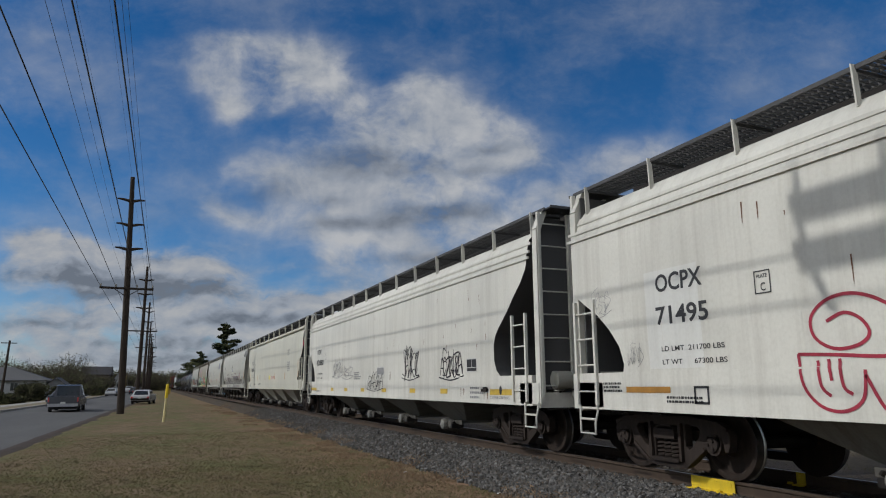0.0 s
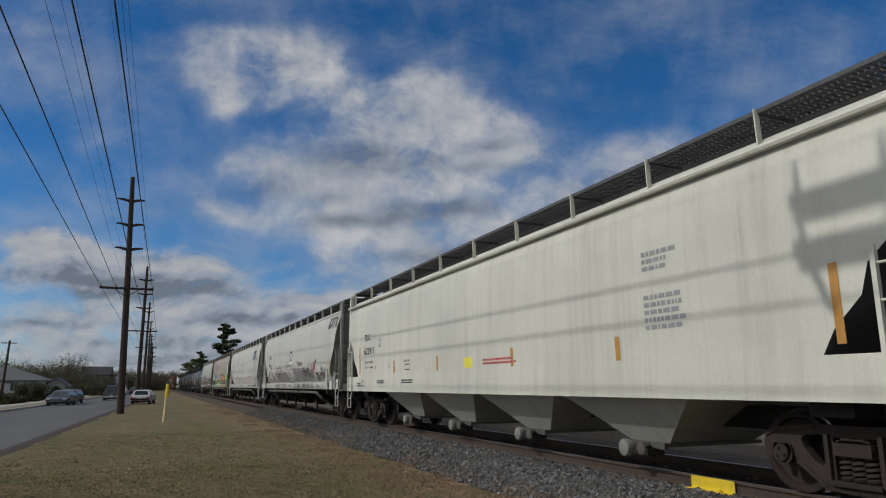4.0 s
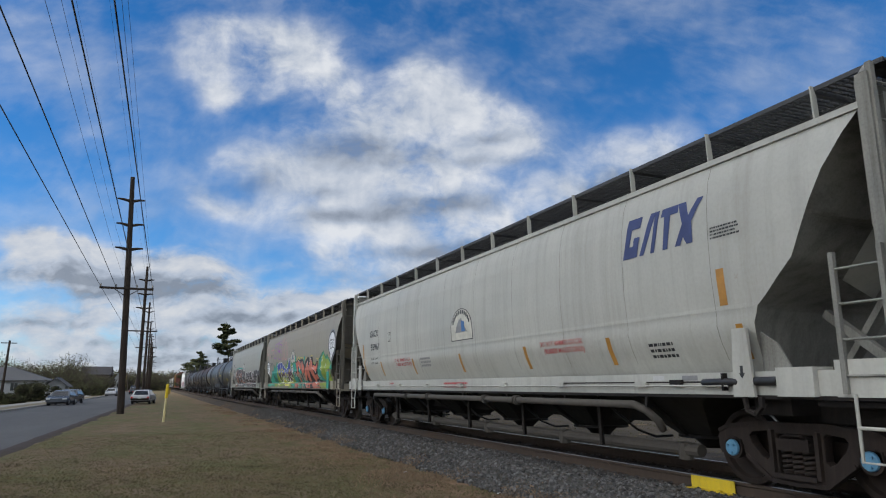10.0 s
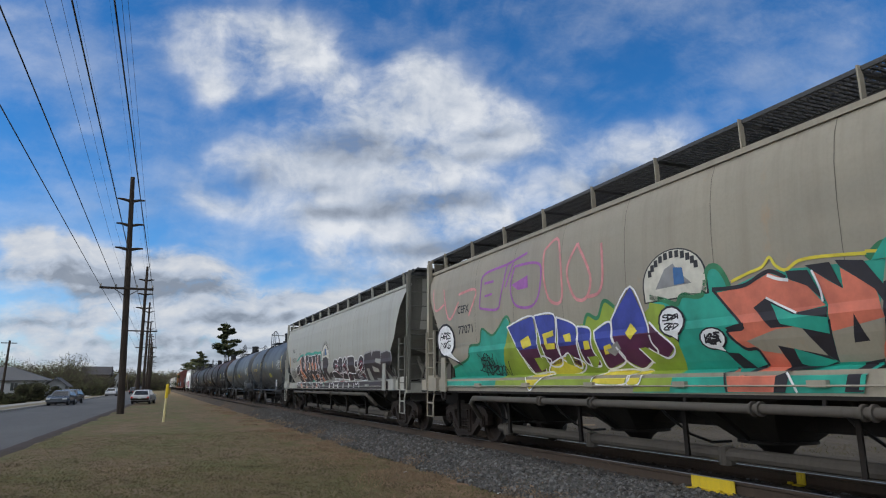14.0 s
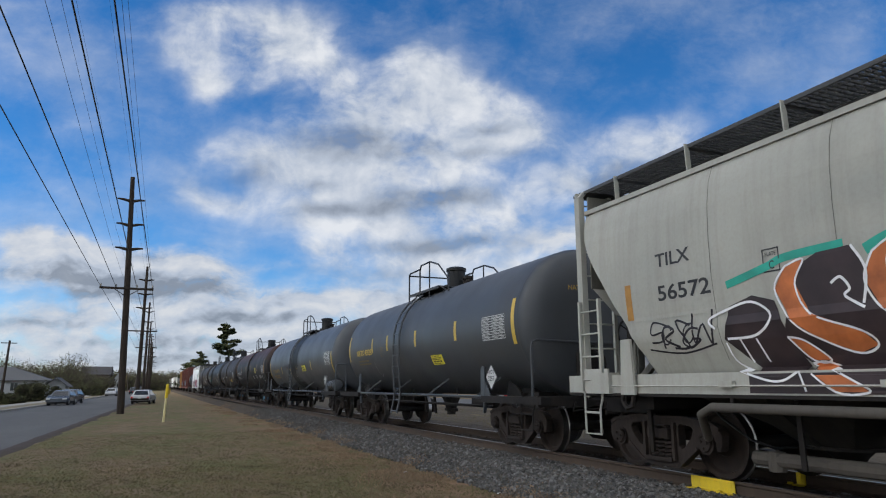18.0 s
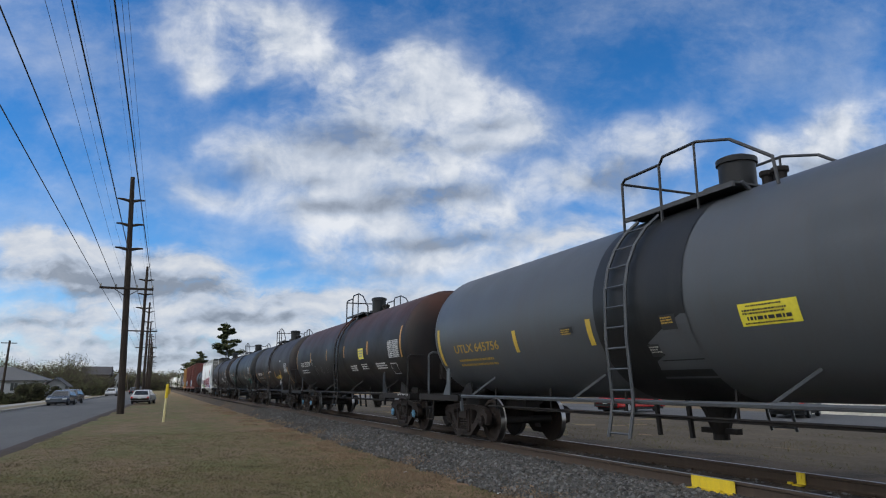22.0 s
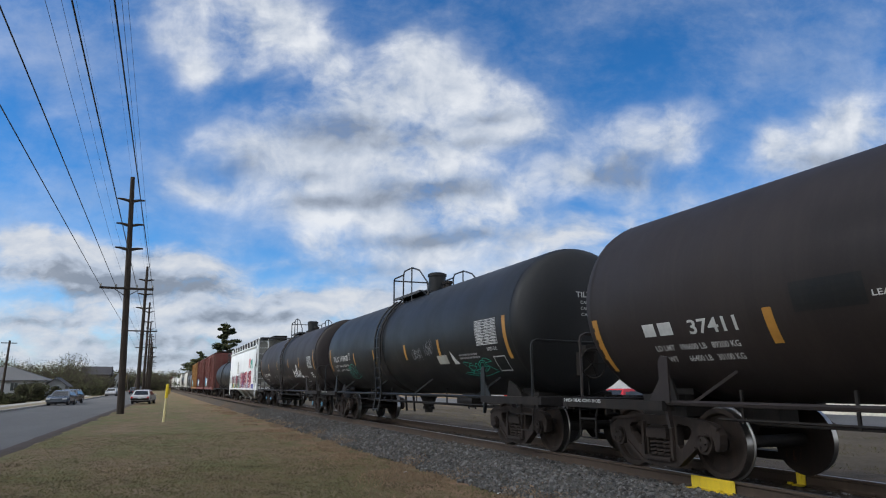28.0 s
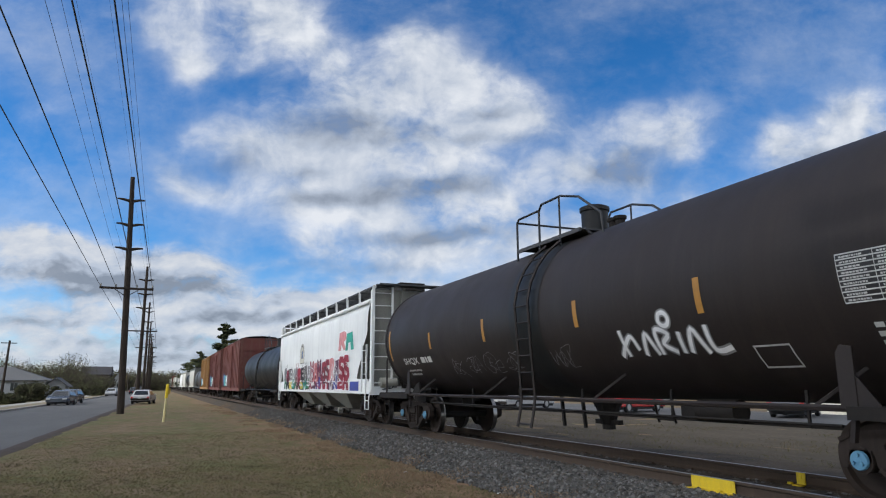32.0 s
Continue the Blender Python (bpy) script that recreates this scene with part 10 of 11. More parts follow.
for _ in range(42000):
    y = 8.5 + 60 * gr.random() ** 1.7
    x = 4.9 + gr.normal(0, 0.6)
    if noise.noise(Vector((x * 0.8, y * 0.6, 9))) > 0.08:
        sp.append((x, y, GZ + max(0, (x - 5.2) * 0.25)))
blades("dead_weeds", sp, M["weed"], 0.075, 0.09, "russet dead weeds along the ballast edge")


def stones(name, spots, mat, label):
    g = np.random.default_rng(5)
    cube = np.array([[-1, -1, -1], [1, -1, -1], [1, 1, -1], [-1, 1, -1], [-0.7, -0.7, 1], [0.7, -0.7, 1], [0.7, 0.7, 1], [-0.7, 0.7, 1]], float)
    fc = [(3, 2, 1, 0), (4, 5, 6, 7), (0, 1, 5, 4), (1, 2, 6, 5), (2, 3, 7, 6), (3, 0, 4, 7)]
    vs, fs = [], []
    n = len(spots)
    V = np.empty((n, 8, 3))
    for i, (x, y, z) in enumerate(spots):
        s = g.uniform(0.013, 0.032)
        p = cube * g.uniform(0.6, 1.2, 3) * s + g.normal(0, s * 0.18, (8, 3))
        q = Euler(g.uniform(0, 6.28, 3)).to_matrix()
        V[i] = p @ np.array(q) + (x, y, z)
    F = (np.arange(n)[:, None, None] * 8 + np.array(fc)[None]).reshape(-1, 4)
    me = bpy.data.meshes.new(name)
    me.from_pydata(V.reshape(-1, 3), [], F.tolist())
    me.materials.append(mat)
    return tagged(new(name, me), label, "ballast", kind="stuff")


M["stone"] = tuft_mat("crushed_stone", [(0.034, 0.032, 0.030), (0.076, 0.074, 0.070), (0.050, 0.046, 0.040), (0.155, 0.152, 0.146), (0.068, 0.055, 0.043), (0.042, 0.041, 0.039)], False)
sp = []
for y0, y1, cnt in ((6.5, 14, 15000), (14, 24, 9000), (24, 45, 5000)):
    for _ in range(cnt):
        y = y0 + (y1 - y0) * gr.random()
        x = 5.15 + abs(gr.normal(0, 1)) * 0.25 + 1.6 * gr.random()
        z = interp([(5.15, GZ), (5.5, GZ + 0.07), (6.0, -0.24), (6.35, -0.20), (9.1, -0.20)], x)
        sp.append((x, y, z + gr.uniform(0, 0.025)))
for _ in range(6000):
    sp.append((gr.uniform(7.1, 10.2), gr.uniform(4, 20), 0))
    x = sp[-1][0]
    sp[-1] = (x, sp[-1][1], interp([(9.1, -0.21), (9.5, -0.25), (10.3, GZ + 0.05)], x) + gr.uniform(-0.01, 0.02))
stones("ballast_stones", sp, M["stone"], "angular grey ballast stones")
sp = []
for _ in range(12000):
    y = 6 + 40 * gr.random() ** 1.4
    x = 12.2 + 9 * gr.random()
    if noise.noise(Vector((x * 0.5, y * 0.25, 14))) > -0.05:
        sp.append((x, y, GZ + 0.01))
blades("dry_tufts", sp, M["blade"], 0.08, 0.08, "sparse dry grass on the dirt beyond the track")
# scraps of litter on the ballast edge
for x, y in ((5.05, 9.9), (6.2, 9.1), (4.6, 13.0), (5.9, 11.5)):
    tagged(part("litter", MB().sheet([[(x, y, GZ + 0.06), (x + 0.05, y + 0.02, GZ + 0.08), (x + 0.09, y, GZ + 0.06)], [(x, y + 0.06, GZ + 0.065), (x + 0.05, y + 0.07, GZ + 0.07), (x + 0.09, y + 0.06, GZ + 0.06)]]), M["whitemark"]), "scrap of white litter on the ground", "litter")

# ---------------------------------------------------------------- trees
M["bark"] = paint("grey_brown_bark", (0.075, 0.06, 0.05), dirty=0.5, rough=0.95, scale=3)
M["twig"] = tuft_mat("bare_twigs", [(0.06, 0.047, 0.042), (0.085, 0.066, 0.058), (0.05, 0.04, 0.038)])
M["needle"] = tuft_mat("pine_needles", [(0.016, 0.026, 0.014), (0.028, 0.042, 0.02), (0.02, 0.03, 0.02), (0.04, 0.048, 0.022)])
M["shrubleaf"] = tuft_mat("dark_shrub_leaf", [(0.011, 0.013, 0.009), (0.02, 0.022, 0.013), (0.016, 0.014, 0.01)])


def clump(b, c, r, n, size, rg, flat=1.0):
    """Small leaf pieces about a point."""
    for _ in range(n):
        d = Vector((rg.gauss(0, 1), rg.gauss(0, 1), rg.gauss(0, 1) * flat))
        d = d.normalized() * r * rg.random() ** 0.4
        p = Vector(c) + Vector((d.x, d.y, d.z * flat))
        a = Vector((rg.gauss(0, 1), rg.gauss(0, 1), rg.gauss(0, 0.6))).normalized() * size * rg.uniform(0.6, 1.3)
        s = a.orthogonal().normalized() * size * 0.4
        b.add([p - a * 0.5 - s * 0.5, p + a * 0.6, p - a * 0.4 + s], [(0, 1, 2)])


def pine(name, x, y, h, label, seed, lean=0.0, z0=GZ, start=0.45, spread=0.22, gaps=0.25):
    rg = random.Random(seed)
    t = thing(name, label, "pine tree", pose(x, y, z0))
    part("trunk", MB().tube([(0, 0, -0.2), (lean * 0.3, 0, h * 0.4), (lean, 0, h * 0.97)], [h * 0.017, h * 0.012, h * 0.003], 7), M["bark"], t)
    cr = MB()
    for k in range(int(h * 2.2)):
        f = start + (1 - start) * (k + rg.random()) / (h * 2.2)
        if rg.random() < gaps:
            continue
        base = Vector((lean * f, 0, h * f))
        a = rg.uniform(0, 6.283)
        ln = h * spread * (1.15 - f) * rg.uniform(0.6, 1.5) + 0.3
        tip = base + Vector((math.cos(a) * ln, math.sin(a) * ln, ln * rg.uniform(-0.05, 0.4)))
        part("limb", MB().tube([base, tip], [h * 0.004, h * 0.0015], 4), M["bark"], t)
        for j in range(5):
            q = base.lerp(tip, 0.3 + 0.19 * j)
            clump(cr, q, ln * 0.3 + 0.2, 85, h * 0.03, rg, 0.55)
    clump(cr, (lean, 0, h * 0.98), h * 0.03, 30, h * 0.02, rg)
    part("crown", cr, M["needle"], t, "dark green needle clumps")
    return t


def bare_tree(x, y, h, seed, z0=GZ, label="bare winter tree with fine grey twigs"):
    rg = random.Random(seed)
    t = thing("bare_tree", label, "tree", pose(x, y, z0))
    limbs, tw = MB(), MB()

    def grow(p, d, ln, r, depth):
        q = p + d * ln
        (limbs if depth < 3 else tw).tube([p, p.lerp(q, 0.5) + Vector((rg.gauss(0, 1), rg.gauss(0, 1), 0)) * ln * 0.05, q], [r, r * 0.85, r * 0.7], 5 if depth < 3 else 3, False)
        if depth == 5:
            return
        for _ in range(3 if depth < 4 else 4):
            e = (d + Vector((rg.gauss(0, 0.5), rg.gauss(0, 0.5), rg.uniform(0, 0.35)))).normalized()
            grow(p.lerp(q, rg.uniform(0.55, 1.0)), e, ln * rg.uniform(0.55, 0.8), r * 0.55, depth + 1)
    grow(Vector((0, 0, -0.2)), Vector((0, 0, 1)), h * 0.3, h * 0.016, 0)
    part("trunk", limbs, M["bark"], t)
    part("crown", tw, M["twig"], t, "fine bare twigs")
    return t


pine("pine_tree", 14.6, 150, 14.8, "tall ragged pine tree with a thin crown", 4, -1.6, start=0.5, spread=0.2, gaps=0.35)
pine("pine_tree", 10.6, 190, 10.8, "dense dark pine tree", 9, 0.0, start=0.15, spread=0.36, gaps=0.0)
pine("pine_tree", 11.4, 205, 8.0, "dense dark pine tree", 10, 0.0, start=0.15, spread=0.4, gaps=0.0)
pine("pine_tree", 8.6, 196, 8.6, "dense dark pine tree", 11, 0.0, start=0.1, spread=0.42, gaps=0.0)
pine("pine_tree", 12.6, 188, 7.6, "dense dark pine tree", 12, 0.0, start=0.1, spread=0.42, gaps=0.0)
pine("pine_tree", 47, 37.5, 11.0, "green pine tree behind a house", 14, 0.3, start=0.2, spread=0.2, gaps=0.1)
pine("pine_tree", 55, 46, 12.0, "green pine tree behind a house", 15, 0.0, start=0.2, spread=0.22, gaps=0.1)
for x, y, h, s in ((-21, 138, 7.5, 21), (-25, 150, 8.5, 22), (-19, 160, 8.5, 23), (-17, 175, 7.5, 24), (-24, 215, 9.5, 25), (-19, 240, 9, 26), (-4.5, 190, 10, 27), (-7.5, 230, 10, 28), (2.5, 300, 9, 29), (8, 310, 10, 30),
                   (62, 43, 13, 31), (58, 36, 12, 32), (70, 52, 14, 33), (66, 34, 12, 34), (16.5, 260, 9, 35), (24, 210, 9, 36), (52, 30, 9, 37), (30, 140, 10, 38), (40, 110, 10, 39)):
    bare_tree(x, y, h, s)
# woods behind the houses: bare crowns with evergreens among them
M["darktwig"] = tuft_mat("dark_bare_twigs", [(0.030, 0.024, 0.022), (0.045, 0.034, 0.03), (0.024, 0.02, 0.02), (0.035, 0.036, 0.024)])
wl = MB()
rg = random.Random(12)
for k in range(190):
    y = rg.uniform(150, 212)
    x = -rg.uniform(9.5, 46) * y / 180
    h = rg.uniform(4.0, 8.6) * (1.0 + 0.3 * noise.noise(Vector((x * 0.25, y * 0.05, 3))))
    if -0.09 < x / y < -0.054:
        h *= 0.5
    for j in range(4):
        wl.tube([(x + rg.gauss(0, 0.5), y, GZ), (x + rg.gauss(0, 1.6), y + rg.gauss(0, 1), GZ + h * rg.uniform(0.75, 1.05))], [0.09, 0.02], 3, False)
    clump(wl, (x, y, GZ + h * 0.5), h * 0.5, 480, 0.30, rg, 0.95)
for k in range(110):
    # where the street ends
    y = rg.uniform(290, 345)
    x = rg.uniform(-17, 5.0)
    h = rg.uniform(5.5, 8.5)
    for j in range(4):
        wl.tube([(x + rg.gauss(0, 0.5), y, GZ), (x + rg.gauss(0, 1.6), y + rg.gauss(0, 1), GZ + h * rg.uniform(0.75, 1.05))], [0.1, 0.03], 3, False)
    clump(wl, (x, y, GZ + h * 0.5), h * 0.5, 260, 0.45, rg, 0.95)
tagged(part("woods_behind_houses", wl, M["darktwig"]), "dark bare woods with evergreens behind the houses", "woods", kind="stuff")
# far woods
wm = MB()
rg = random.Random(2)
for k in range(1100):
    a = rg.uniform(-0.75, 1.35) if k < 700 else rg.uniform(-0.3, 0.03)
    d = rg.uniform(380, 470)
    x, y = d * math.sin(a), d * math.cos(a)
    if -14 < x < 4 or x > 6:
        h = rg.uniform(7, 12) * (0.8 + 0.3 * noise.noise(Vector((a * 9, 0, 0))))
        for j in range(3):
            wm.tube([(x + rg.gauss(0, 1.5), y, GZ), (x + rg.gauss(0, 1.8), y, GZ + h * rg.uniform(0.7, 1))], [0.12, 0.04], 3, False)
        clump(wm, (x, y, GZ + h * 0.55), h * 0.5, 80, 1.0, rg, 0.9)
tagged(part("distant_woods", wm, M["twig"]), "grey brown bare woods along the horizon", "woods", kind="stuff")

# ---------------------------------------------------------------- houses
M["lightshingle"] = paint("pale_shingle", (0.082, 0.086, 0.092), dirty=0.4, rough=0.9, scale=2)
M["siding"] = paint("white_siding", (0.30, 0.31, 0.32), dirty=0.2, rough=0.7)
M["shingle"] = paint("grey_shingle", (0.15, 0.155, 0.165), dirty=0.5, rough=0.9, scale=2)
M["darkshingle"] = paint("dark_slate_shingle", (0.02, 0.021, 0.026), dirty=0.4, rough=0.9, scale=2)
M["darkwall"] = paint("dark_brown_wall", (0.07, 0.06, 0.058), dirty=0.4, rough=0.9)
M["pane"] = plain("dark_window_glass", (0.02, 0.025, 0.03), 0.08)


def house(label, x0, x1, y0, y1, hw_, hr, wall, roof, windows, door=None, z0=GZ, ridge="y", inset=1.5):
    """A gabled house; windows are (along x, sill height, width, height) on the wall that faces -y."""
    h = thing("house", label, "house", pose(0, 0, z0))
    part("wall", MB().box(((x0 + x1) / 2, (y0 + y1) / 2, hw_ / 2), (x1 - x0, y1 - y0, hw_)), M[wall], h)
    xm, ym = (x0 + x1) / 2, (y0 + y1) / 2
    b = MB()
    o = 0.5
    if ridge == "y":
        part("gable", MB().add([(x0, y0, hw_), (x1, y0, hw_), (xm, y0, hr), (x0, y1, hw_), (x1, y1, hw_), (xm, y1, hr)], [(0, 1, 2), (3, 5, 4), (0, 2, 5, 3), (1, 4, 5, 2)]), M[wall], h)
        for s, xe in ((-1, x0 - o), (1, x1 + o)):
            k = o * (hr - hw_) / (xm - x0)
            b = MB().add([(xe, y0 - o, hw_ - k), (xm, y0 - o, hr), (xm, y1 + o, hr), (xe, y1 + o, hw_ - k), (xe, y0 - o, hw_ - k + 0.15), (xm, y0 - o, hr + 0.15), (xm, y1 + o, hr + 0.15), (xe, y1 + o, hw_ - k + 0.15)], [(0, 1, 2, 3), (4, 7, 6, 5), (0, 4, 5, 1), (3, 2, 6, 7), (0, 3, 7, 4)])
            part("roof", b, M[roof], h, "shingled roof slope")
    else:
        k = o * (hr - hw_) / (ym - y0)
        for s, ye in ((-1, y0 - o), (1, y1 + o)):
            b = MB().add([(x0 - o, ye, hw_ - k), (x1 + o, ye, hw_ - k), (x1 - inset, ym, hr), (x0 + inset, ym, hr), (x0 - o, ye, hw_ - k + 0.15), (x1 + o, ye, hw_ - k + 0.15), (x1 - inset, ym, hr + 0.15), (x0 + inset, ym, hr + 0.15)], [(0, 1, 2, 3), (4, 7, 6, 5), (0, 4, 5, 1), (3, 2, 6, 7), (0, 3, 7, 4), (1, 5, 6, 2)])
            part("roof", b, M[roof], h, "shingled roof slope")
        for xe, xi in ((x0 - o, x0 + inset), (x1 + o, x1 - inset)):
            part("roof", MB().add([(xe, y0 - o, hw_ - k + 0.1), (xe, y1 + o, hw_ - k + 0.1), (xi, ym, hr + 0.1)], [(0, 1, 2)]), M[roof], h)
    for wx, wz, ww, wh in windows:
        w = part("window", MB().box((wx, y0 - 0.03, wz + wh / 2), (ww + 0.16, 0.08, wh + 0.16)), M["siding"], h)
        part("pane", MB().box((wx - ww / 4 - 0.01, y0 - 0.075, wz + wh / 2), (ww / 2 - 0.04, 0.03, wh)), M["pane"], w)
        part("pane", MB().box((wx + ww / 4 + 0.01, y0 - 0.075, wz + wh / 2), (ww / 2 - 0.04, 0.03, wh)), M["pane"], w)
    if door:
        part("door", MB().box((door, y0 - 0.04, 1.05), (0.95, 0.06, 2.1)), M["darkwall"], h)
    return h


hh = house("white sided bungalow with a low grey shingle roof", -38, -15.2, 118, 128, 2.75, 4.6, "siding", "lightshingle", [(-22.2, 1.2, 1.5, 1.2), (-19.0, 1.2, 0.9, 1.1), (-28, 1.2, 1.6, 1.2)], -16.8, ridge="x", inset=5.0)
part("chimney", MB().box((-27.5, 124, 4.9), (0.7, 0.7, 1.4)), M["concrete"], hh)
house("small white sided house wing with grey roof", -15.2, -12.6, 120.5, 126, 2.0, 3.0, "siding", "lightshingle", [(-13.8, 0.9, 0.8, 0.9)])
house("dark walled building with a broad slate grey roof", -20.2, -12.6, 228, 242, 5.2, 7.6, "darkwall", "darkshingle", [(-18.5, 1.2, 1.2, 1.3), (-16.2, 1.2, 1.2, 1.3), (-14.2, 1.2, 1.0, 1.3)], ridge="x", inset=-0.5)
house("pale house with a grey roof beyond the street", -12.4, -9.6, 255, 265, 4.4, 6.6, "siding", "shingle", [(-11, 1.4, 1.1, 1.2)])
house("low white house beyond the street", -8.4, -4.2, 330, 340, 3.6, 5.2, "siding", "shingle", [(-6.5, 1.2, 1.2, 1.2)])
house("single storey pale house with a grey hip roof", 104, 117, 60, 70, 2.9, 5.0, "siding", "shingle", [(107, 1.1, 1.4, 1.2), (112, 1.1, 1.4, 1.2)], ridge="x")
house("pale house among trees", 52, 66, 62, 74, 3.2, 6.0, "siding", "shingle", [(56, 1.1, 1.4, 1.2), (61, 1.1, 1.4, 1.2)], ridge="x")
tagged(part("low_wall", MB().box((35.2, 24, GZ + 0.3), (0.25, 16, 0.7)), M["emblemcream"]), "low buff masonry wall along the lane", "wall")

for x, y, rx, rz, sd in ((-13.9, 99, 1.3, 1.7, 51), (-14.9, 99.5, 1.0, 1.5, 52), (-16.6, 98, 1.5, 0.5, 53), (-18.4, 98, 1.6, 0.4, 54), (-20.3, 99, 1.6, 0.4, 55), (-12.9, 96, 1.6, 1.5, 41), (-14.6, 98, 1.5, 1.3, 42), (-11.8, 104, 0.9, 1.3, 43), (-15.8, 84, 1.6, 0.7, 44), (-14.2, 83, 1.5, 0.65, 45), (-13.0, 82.5, 1.0, 0.5, 46), (-17.3, 85, 1.5, 0.8, 47), (-9.8, 140, 1.4, 1.5, 48), (-11.6, 150, 1.6, 1.4, 49)):
    rg = random.Random(sd)
    s = thing("shrub", "dark clipped evergreen shrub in a front yard", "shrub", pose(x, y, GZ))
    b = MB()
    for _ in range(22):
        clump(b, (rg.uniform(-rx, rx) * 0.6, rg.uniform(-rx, rx) * 0.6, rz * rg.uniform(0.1, 1.2)), rx * 0.5, 110, 0.2, rg, 0.8)
    part("foliage", b, M["shrubleaf"], s)
    part("stem", MB().tube([(0, 0, -0.1), (0, 0, rz)], 0.06, 5), M["bark"], s)

lp = thing("utility_pole", "weathered wooden pole beside a house", "utility pole", pose(-16.0, 92, GZ))
part("pole", MB().tube([(0, 0, 0), (0.25, 0, 7.0)], [0.16, 0.11], 10), M["wood"], lp)
part("crossarm", MB().bar((-0.6, 0, 6.7), (1.0, 0, 6.7), 0.1, 0.1), M["wood"], lp)
sg = thing("road_sign", "yellow warning sign on a steel post", "road sign", pose(-2.25, 62, GZ))
part("sign_post", MB().tube([(0, 0, 0), (0, 0, 2.6)], 0.03, 6), M["steel"], sg)
part("sign_board", MB().box((0, -0.04, 2.12), (0.2, 0.02, 0.95)), M["ylettering"], sg)

# ---------------------------------------------------------------- vehicles
M["tyre"] = plain("tyre_rubber", (0.015, 0.015, 0.016), 0.85)
M["rim"] = plain("alloy_rim", (0.35, 0.35, 0.36), 0.35, 0.8)
M["redlamp"] = plain("red_tail_lamp", (0.35, 0.01, 0.01), 0.3)
M["glass"] = plain("tinted_glass", (0.012, 0.015, 0.018), 0.05)
for nm, c in (("carwhite", (0.36, 0.36, 0.36)), ("carsilver", (0.07, 0.078, 0.09)), ("cardark", (0.05, 0.052, 0.06)), ("carred", (0.42, 0.015, 0.015))):
    M[nm] = plain(nm + "_paint", c, 0.25, var=0.06)


def vehicle(name, label, category, x, y, rz, mat, L=4.6, W=1.78, Hh=1.45, pickup=False):
    """Nose towards +y of its own space."""
    v = thing(name, label, category, pose(x, y, GZ + 0.02, 0, 0, rz))
    hb = Hh * (0.60 if not pickup else 0.55)
    body = [(-L / 2, 0.35), (-L / 2 - 0.04, 0.62), (-L / 2 + 0.05, hb), (L / 2 - 1.1, hb), (L / 2 - 0.1, hb - 0.14), (L / 2, 0.6), (L / 2 - 0.02, 0.32)]
    nb_ = len(body)
    xs_b = [(-1, 0.90), (-0.93, 1.0), (0.93, 1.0), (1, 0.90)]
    bv = [(f * W / 2, y_ * (0.97 if abs(f) == 1 else 1), zc_ if abs(f) < 1 else 0.6 + (zc_ - 0.6) * 0.82) for f, _ in xs_b for y_, zc_ in body]
    bf = [tuple(range(nb_)), tuple(range(4 * nb_ - 1, 3 * nb_ - 1, -1))] + [(r * nb_ + i, (r + 1) * nb_ + i, (r + 1) * nb_ + (i + 1) % nb_, r * nb_ + (i + 1) % nb_) for r in range(3) for i in range(nb_)]
    part("body", MB().add(bv, bf), M[mat], v, "", 35)
    part("underbody", MB().box((0, 0, 0.3), (W * 0.9, L * 0.94, 0.22)), M["tyre"], v)
    if pickup:
        cab = [(-0.35, hb), (-0.25, Hh - 0.06), (0.1, Hh), (0.75, Hh - 0.02), (1.45, hb)]
        part("bed_wall", MB().box((-W / 2 + 0.06, -L / 4 - 0.2, hb + 0.03), (0.1, L / 2 - 0.5, 0.1)), M[mat], v)
        part("bed_wall", MB().box((W / 2 - 0.06, -L / 4 - 0.2, hb + 0.03), (0.1, L / 2 - 0.5, 0.1)), M[mat], v)
        part("tailgate", MB().box((0, -L / 2 - 0.045, hb - 0.25), (W * 0.86, 0.04, 0.5)), M[mat], v)
    else:
        cab = [(-L / 2 + 0.35, hb), (-L / 2 + 0.95, Hh - 0.03), (-0.3, Hh), (0.45, Hh - 0.05), (1.25, hb)]
    c = 0.78 if pickup else 0.70
    b = MB()
    n = len(cab)
    b.add([(-W / 2 * (c if z > hb else 0.97), y_, z) for y_, z in cab] + [(W / 2 * (c if z > hb else 0.97), y_, z) for y_, z in cab], [tuple(range(n)), tuple(range(2 * n - 1, n - 1, -1))] + [(i, i + n, (i + 1) % n + n, (i + 1) % n) for i in range(n)])
    part("cabin", b, M[mat], v)
    y0, y1 = cab[0][0], cab[1][0]
    rw = MB().add([(-W * 0.37, y0 + 0.12 * (y1 - y0) - 0.02, hb + 0.06), (W * 0.38, y0 + 0.12 * (y1 - y0) - 0.02, hb + 0.06), (W * (0.35 if pickup else 0.31), y1 - 0.1 * (y1 - y0) - 0.03, Hh - 0.1), (-W * (0.35 if pickup else 0.31), y1 - 0.1 * (y1 - y0) - 0.03, Hh - 0.1)], [(0, 1, 2, 3)])
    part("rear_window", rw, M["glass"], v)
    ya, yb = cab[-1][0], cab[-2][0]
    part("windscreen", MB().add([(-W * 0.38, ya - 0.1 + 0.03, hb + 0.06), (W * 0.38, ya - 0.1 + 0.03, hb + 0.06), (W * 0.31, yb + 0.1, Hh - 0.1), (-W * 0.31, yb + 0.1, Hh - 0.1)], [(0, 1, 2, 3)]), M["glass"], v)
